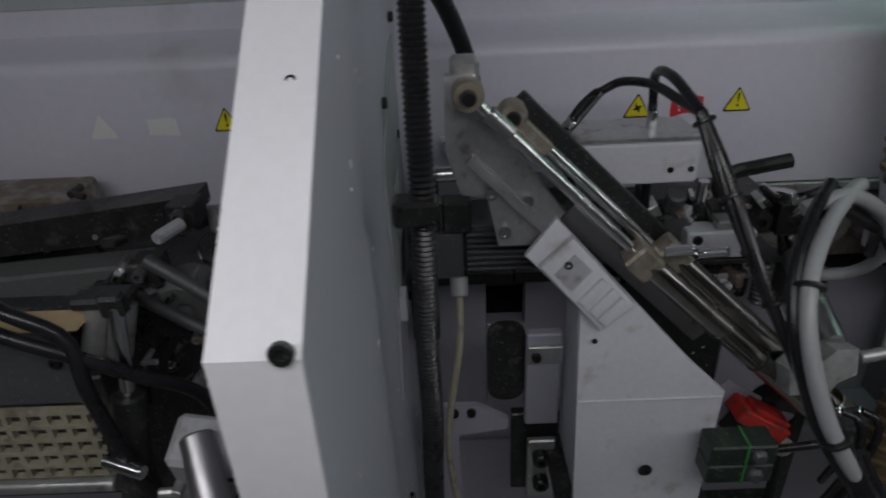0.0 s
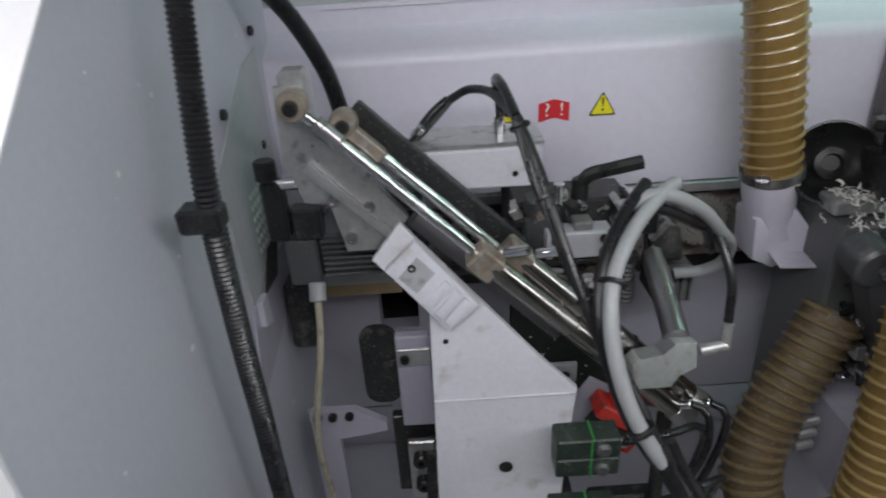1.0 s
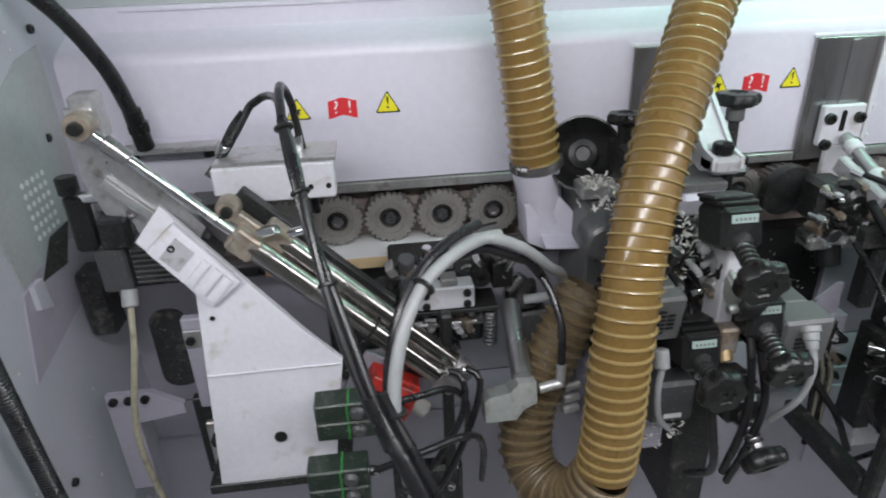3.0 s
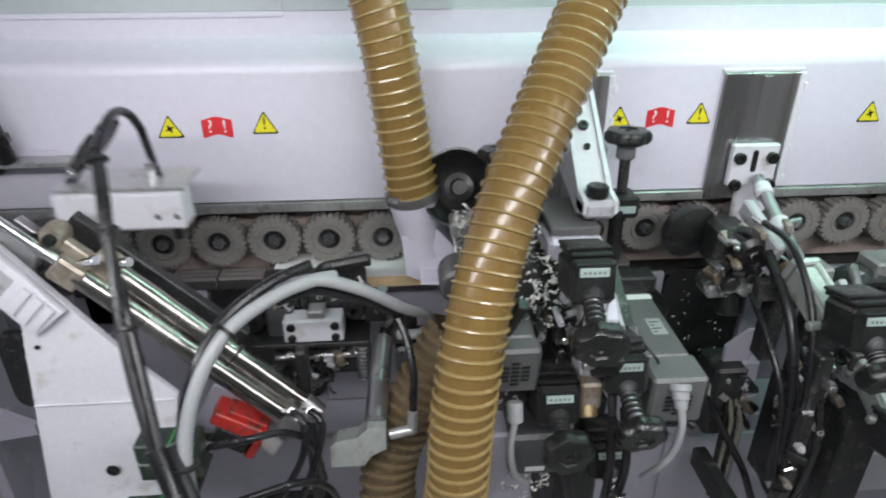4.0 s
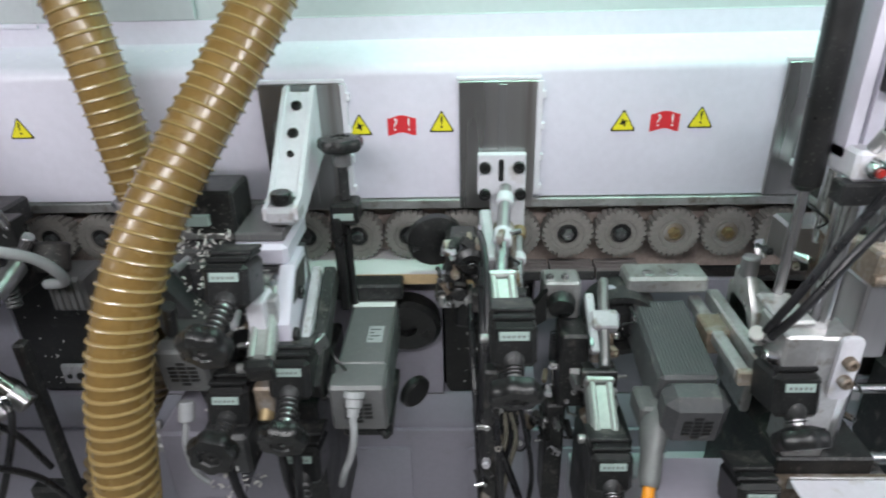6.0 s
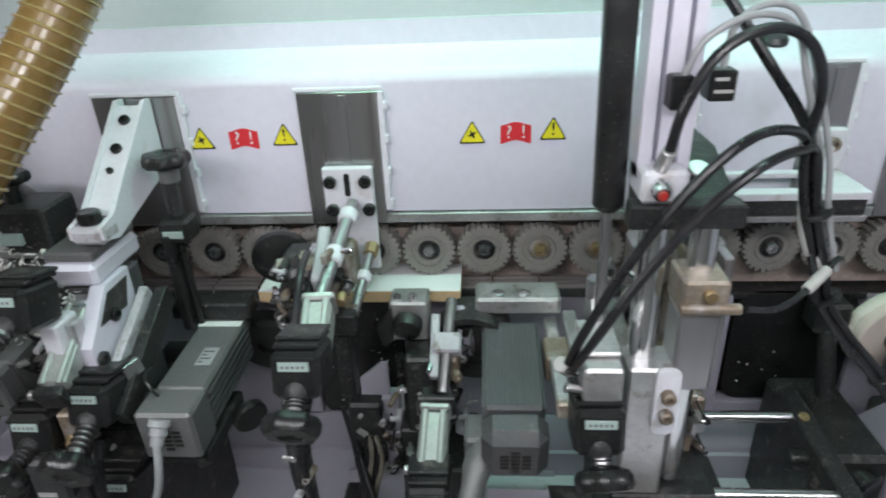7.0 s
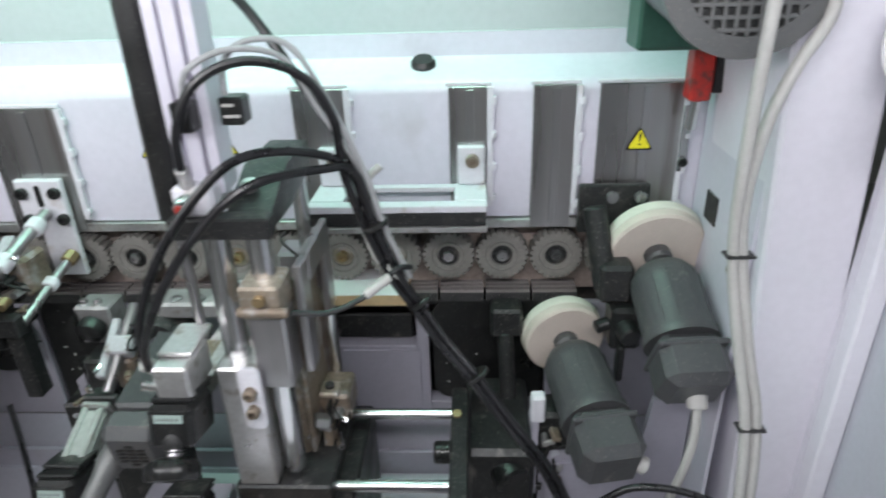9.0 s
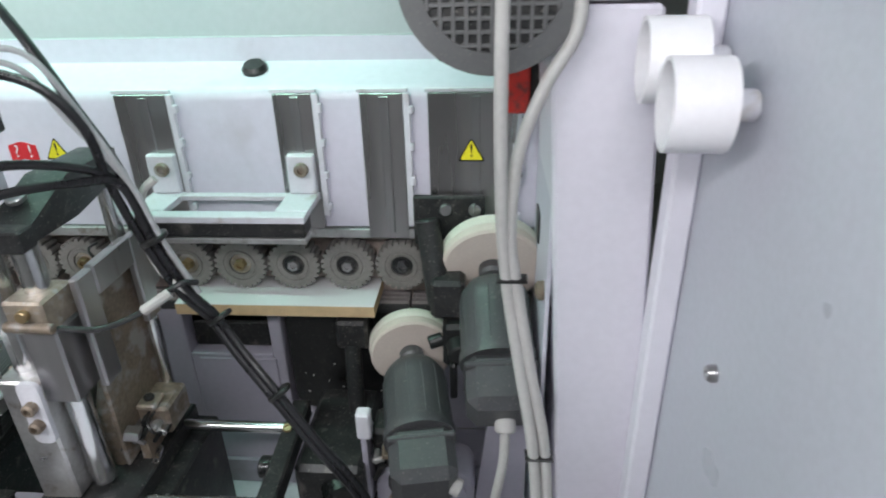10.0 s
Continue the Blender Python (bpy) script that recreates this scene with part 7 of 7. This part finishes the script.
def lower_housing():
    t = thing("lower_housing", (1.93, 0.75, 0.66), "lavender rounded housing below the buffing motors", "housing")
    part("shell", prism(round_rect(1.855, 2.0, 0.64, 0.765, 0.03), 0.735, 0.80, bevel=0.006), BODY, t)
    part("front_cover", prism(round_rect(1.868, 1.988, 0.652, 0.752, 0.022), 0.729, 0.735, bevel=0.002), BODY, t)
    for x, z in ((1.880, 0.665), (1.976, 0.665), (1.880, 0.740), (1.976, 0.740)):
        bolt(t, (x, 0.729, z), r=0.005, h=0.003)


lower_housing()


def lower_tray():
    t = thing("lower_tray", (1.66, 0.83, 0.50), "pale painted tray along the foot of the frame", "tray")
    part("bottom", box((1.24, 2.08, 0.805, 0.8675, 0.50, 0.510), bevel=0.002), WHITE, t)
    part("front_wall", box((1.24, 2.08, 0.80, 0.8045, 0.50, 0.592), bevel=0.001), WHITE, t)
    part("top_plate", box((1.24, 2.08, 0.805, 0.8675, 0.584, 0.591), bevel=0.002), WHITE, t)
    for x in (1.24, 2.072):
        part("end_wall", box((x, x + 0.008, 0.805, 0.8675, 0.5105, 0.5835), bevel=0.001), WHITE, t)
    for k in range(5):
        bolt(t, (1.32 + 0.17 * k, 0.80, 0.56), r=0.006, h=0.003)


lower_tray()


def front_cover(x0, x1):
    t = thing("front_cover", ((x0 + x1) / 2, 0.5, 0.0), "white folded sheet cover along the front of the units", "cover", "front covers")
    part("sheet", box((x0, x1, 0.40, 0.559, 0.838, 0.842), bevel=0.0012), WHITE, t)
    part("fold", box((x0, x1, 0.40, 0.404, 0.70, 0.8375), bevel=0.001), WHITE, t)
    part("rim", box((x0, x1, 0.5595, 0.563, 0.825, 0.8435), bevel=0.001), ALU, t)
    for x in (x0 + 0.03, x1 - 0.05):
        part("leg", box((x, x + 0.025, 0.42, 0.45, 0.0, 0.8375), bevel=0.001), BODY, t)


front_cover(1.445, 1.737)
front_cover(1.767, 2.066)
hose("pneumatic_hose", [(1.90, 0.60, 0.80), (1.945, 0.595, 0.842), (1.985, 0.59, 0.850), (2.02, 0.585, 0.846), (2.045, 0.58, 0.838)], 0.0048, RUBBER, "black hose with a plated end above the cover")


# ---- outfeed column, switch, fan motor and door ----
def column():
    t = thing("column", (2.14, 0.75, 0.0), "lavender-white square steel column at the outfeed end", "column")
    lean = Matrix.Identity(4)
    lean[0][2], lean[0][3] = -0.065, 0.065 * 1.13
    part("tube", box((2.088, 2.190, 0.670, 0.860, 0.0, 1.405), bevel=0.004, turn=lean), COLPAINT, t)
    part("upper_tube", box((2.090, 2.189, 0.672, 0.858, 1.408, 1.90), bevel=0.004, turn=lean), COLPAINT, t)
    part("return_sheet", box((2.1905, 2.2112, 0.66, 0.672, 0.0, 1.90), bevel=0.001), COLPAINT, t)
    part("side_sheet", box((2.083, 2.088, 0.690, 0.893, 0.55, 1.40), bevel=0.001), PAINT, t, "lavender side sheet")
    part("cut_out", box((2.0805, 2.0828, 0.80, 0.84, 1.105, 1.145), bevel=0.0005), BLACKM, t)
    part("bolt", lathe([(0.012, 0), (0.012, 0.7), (0.009, 1), (0.005, 1), (0.0001, 0.6)], (2.083, 0.715, 1.085), (2.074, 0.713, 1.085), 14), RUST, t)


column()


def safety_switch():
    t = thing("safety_switch", (2.06, 0.85, 1.2), "red and black plunger safety switch", "switch")
    part("body", box((2.038, 2.066, 0.838, 0.868, 1.265, 1.345), bevel=0.003), RED, t)
    part("cover", box((2.066, 2.082, 0.84, 0.872, 1.275, 1.345), bevel=0.002), BLACK, t)
    part("plunger", cyl((2.052, 0.852, 1.265), (2.050, 0.855, 1.225), 0.007, 12), CHROME, t)
    part("strip", box((2.050, 2.062, 0.885, 0.892, 1.155, 1.25), bevel=0.001), STEEL, t)
    bolt(t, (2.056, 0.885, 1.17), r=0.007)


safety_switch()


def fan_motor():
    t = thing("fan_motor", (2.02, 0.75, 1.32), "grey electric motor with a round fan guard", "motor")
    c = Vector((2.018, 0.66, 1.432))
    part("cowl", lathe([(0.060, 0.0), (0.078, 0.02), (0.082, 0.10), (0.082, 1)], c, c + Vector((0.0, 0.16, 0.02)), 48), MOTOR, t)
    part("guard", lathe([(0.074, 0), (0.066, 1)], c + Vector((0, -0.001, 0)), c + Vector((0, -0.008, 0)), 48), BLACKM, t)
    for k in range(-5, 6):
        w = math.sqrt(max(0.0001, 0.064 ** 2 - (0.0115 * k) ** 2))
        part("bar", box((c.x - w, c.x + w, c.y - 0.0125, c.y - 0.0095, c.z + 0.0115 * k - 0.002, c.z + 0.0115 * k + 0.002), bevel=0.0008), SERVO, t)
        part("bar", box((c.x + 0.0115 * k - 0.002, c.x + 0.0115 * k + 0.002, c.y - 0.0128, c.y - 0.0098, c.z - w, c.z + w), bevel=0.0008), SERVO, t)
    part("boss", cyl(c + Vector((0, -0.013, 0)), c + Vector((0, -0.017, 0)), 0.014, 20), SERVO, t)
    part("mount", box((1.955, 2.075, 0.80, 0.86, 1.335, 1.60), bevel=0.004), GREEN, t, "dark green motor mount")
    part("rim", lathe([(0.085, 0), (0.085, 1), (0.064, 1.3), (0.064, 0), (0.085, 0)], c + Vector((0, 0.003, 0)), c + Vector((0, -0.008, 0)), 48, cap=False), SERVO, t)


fan_motor()


def column_cables():
    t = thing("column_cables", (2.04, 0.63, 0.5), "pair of pale grey cables tied in front of the column", "cable")
    part("cable", sweep([(2.029, 0.615, 1.62), (2.026, 0.620, 1.40), (2.028, 0.625, 1.25), (2.035, 0.627, 1.15), (2.051, 0.612, 1.05), (2.069, 0.590, 0.945), (2.078, 0.58, 0.80), (2.08, 0.58, 0.6)], 0.0064, 0.012, 12), CABLE, t)
    part("cable", sweep([(2.095, 0.655, 1.43), (2.092, 0.648, 1.385), (2.066, 0.640, 1.34), (2.044, 0.632, 1.28), (2.038, 0.630, 1.20), (2.046, 0.627, 1.14), (2.064, 0.612, 1.04), (2.082, 0.592, 0.945), (2.09, 0.58, 0.80), (2.09, 0.58, 0.6)], 0.0064, 0.012, 12), CABLE, t)
    for x, y, z in ((2.041, 0.627, 1.149), (2.075, 0.591, 0.945)):
        part("tie", box((x - 0.0155, x + 0.0155, y - 0.0088, y + 0.0088, z - 0.0013, z + 0.0013), bevel=0.0006), BLACK, t)


column_cables()


def outfeed_door():
    t = thing("guard_door", (2.22, 0.3, 0.4), "pale grey guard door standing open at the outfeed end", "door")
    part("leaf", box((2.212, 2.242, -0.45, 0.655, 0.30, 1.95), bevel=0.003), DOORPAINT, t, "pale grey-green door leaf")
    part("edge_strip", box((2.186, 2.2115, 0.628, 0.655, 0.30, 1.95), bevel=0.003), COLPAINT, t, "white hinge-side strip")
    part("screw", lathe([(0.008, 0), (0.008, 0.6), (0.006, 1), (0.003, 1), (0.0001, 0.6)], (2.212, 0.515, 1.121), (2.204, 0.515, 1.121), 14), STEEL, t)
    for x, y, z in ((2.143, 0.615, 1.366), (2.146, 0.542, 1.346)):
        part("pipe_socket", lathe([(0.0355, 0), (0.0355, 1), (0.032, 1), (0.032, 0.0), (0.0355, 0)], (x, y, z), (2.190, y - 0.003, z), 40, cap=False), LITWHITE, t, "white plastic pipe socket")
        part("socket_end", cyl((2.184, y, z), (2.1885, y, z), 0.0318, 32), WHITE, t)
        part("socket_stem", cyl((2.1885, y - 0.003, z), (2.2115, y - 0.003, z), 0.012, 24), WHITE, t)


outfeed_door()


def chips_on(x0, x1, z0, z1, y, n, seed):
    """White chips lying loose on a dark plate."""
    rnd = random.Random(seed)
    bm = bmesh.new()
    for k in range(n):
        s = rnd.uniform(0.0009, 0.0026)
        box((-s, s, -0.0005, 0.0005, -s * 0.35, s * 0.35), bevel=0, bm=bm, turn=pose(rnd.uniform(x0, x1), y, rnd.uniform(z0, z1), 0, rnd.uniform(0, 180), rnd.uniform(-20, 20)))
    return solid("wood_chips", bm, SHAVING, "small white chips caught on the dark plate", "chips", "stuff")


chips_on(1.04, 1.16, 0.72, 0.92, 0.9028, 34, 31)
chips_on(0.28, 0.425, 0.72, 0.92, 0.9028, 34, 32)
chips_on(1.70, 1.86, 0.76, 0.92, 0.9028, 12, 34)
chips_on(1.03, 1.10, 0.97, 1.07, 0.772, 40, 35)


def ledge_dust(x0, x1, n, seed):
    """Loose dust and chips along the shoulder of the cover."""
    rnd = random.Random(seed)
    bm = bmesh.new()
    for k in range(n):
        y = rnd.uniform(0.918, 0.95)
        s = rnd.uniform(0.0008, 0.0026)
        box((-s, s, -s * 0.5, s * 0.5, -0.0005, 0.0005), bevel=0, bm=bm, turn=pose(rnd.uniform(x0, x1), y, 1.2895 + (y - 0.9115) * 0.40, rnd.uniform(-10, 10), 0, rnd.uniform(0, 180)))
    return solid("wood_chips", bm, SHAVING, "pale dust and chips along the cover's shoulder", "chips", "stuff")


ledge_dust(0.0, 0.75, 170, 41)
ledge_dust(0.75, 1.7, 90, 42)


# ---- what moves ----
def aim(p, q):
    """A pose at p whose z axis points to q, with its x axis kept along the machine."""
    z = (Vector(q) - Vector(p)).normalized()
    x = (Vector((1, 0, 0)) - z * z.x).normalized()
    m = Matrix((x, z.cross(x), z)).transposed().to_4x4()
    m.translation = Vector(p)
    return m


def motions():
    walk(work, [(t, pose(-0.0985 + 0.1948 * t, 0.9, 0.957)) for t in (0.0, 2.0, 4.0, 6.0, 8.0, 10.0)])
    walk(chain, [(t, pose(-0.05 + 0.1948 * t, 0.94, 0.93)) for t in (0.0, 2.0, 4.0, 6.0, 8.0, 10.0)])
    a = [(0, 0), (2.3, 0), (2.6, 0.006), (3.0, 0.035), (3.3, 0.073), (3.5, 0.116), (3.7, 0.124), (3.9, 0.070), (4.0, 0.040), (4.1, 0.012), (4.25, 0), (10, 0)]
    walk(slide_a, [(t, pose(PIV[0] + s, PIV[1], PIV[2] - s)) for t, s in a])
    base = Matrix.Translation(-feed.location)
    up_rows, arch_rows, leg_rows = [], [], ([], [], [])
    for t, s in a:
        shift = Vector((0.107, -0.01, -0.052)) * (s / 0.116)
        left, right = Vector((0.138 + s, 0.758, 1.220 - s)), Vector((0.236 + s, 0.770, 1.215 - s))
        up_rows.append((t, base @ aim(Vector(JOIN) + shift, (0.348, 0.458, 0.985))))
        arch_rows.append((t, Matrix.Translation(shift)))
        leg_rows[0].append((t, base @ aim(left, Vector(ARCH_L) + shift)))
        leg_rows[1].append((t, base @ aim(Vector(ARCH_L) + shift, left)))
        leg_rows[2].append((t, base @ aim(Vector(ARCH_R) + shift, right)))
    walk(feed_up, up_rows)
    walk(feed_arch, arch_rows)
    for leg, rows in zip(feed_legs, leg_rows):
        walk(leg, rows)
    c = [(0, 0), (1.5, 0), (1.65, 0.01), (1.8, 0.036), (2.0, 0.074), (2.2, 0.10), (2.6, 0.118), (3.3, 0.12), (5.1, 0.12), (5.3, 0.085), (5.5, 0.035), (5.7, 0.006), (5.9, 0), (10, 0)]
    walk(slide_c, [(t, pose(0.30 + s, 0.72, 1.05 - s)) for t, s in c])
    walk(loop_hose, [(t, pose(0.371 + 0.11 * s / 0.12, 0.61, 1.189 - 0.084 * s / 0.12)) for t, s in c])
    walk(loop_leg, [(t, pose(0, 0, 0, 0, -28 * (1 - s / 0.12), 0)) for t, s in c])


motions()
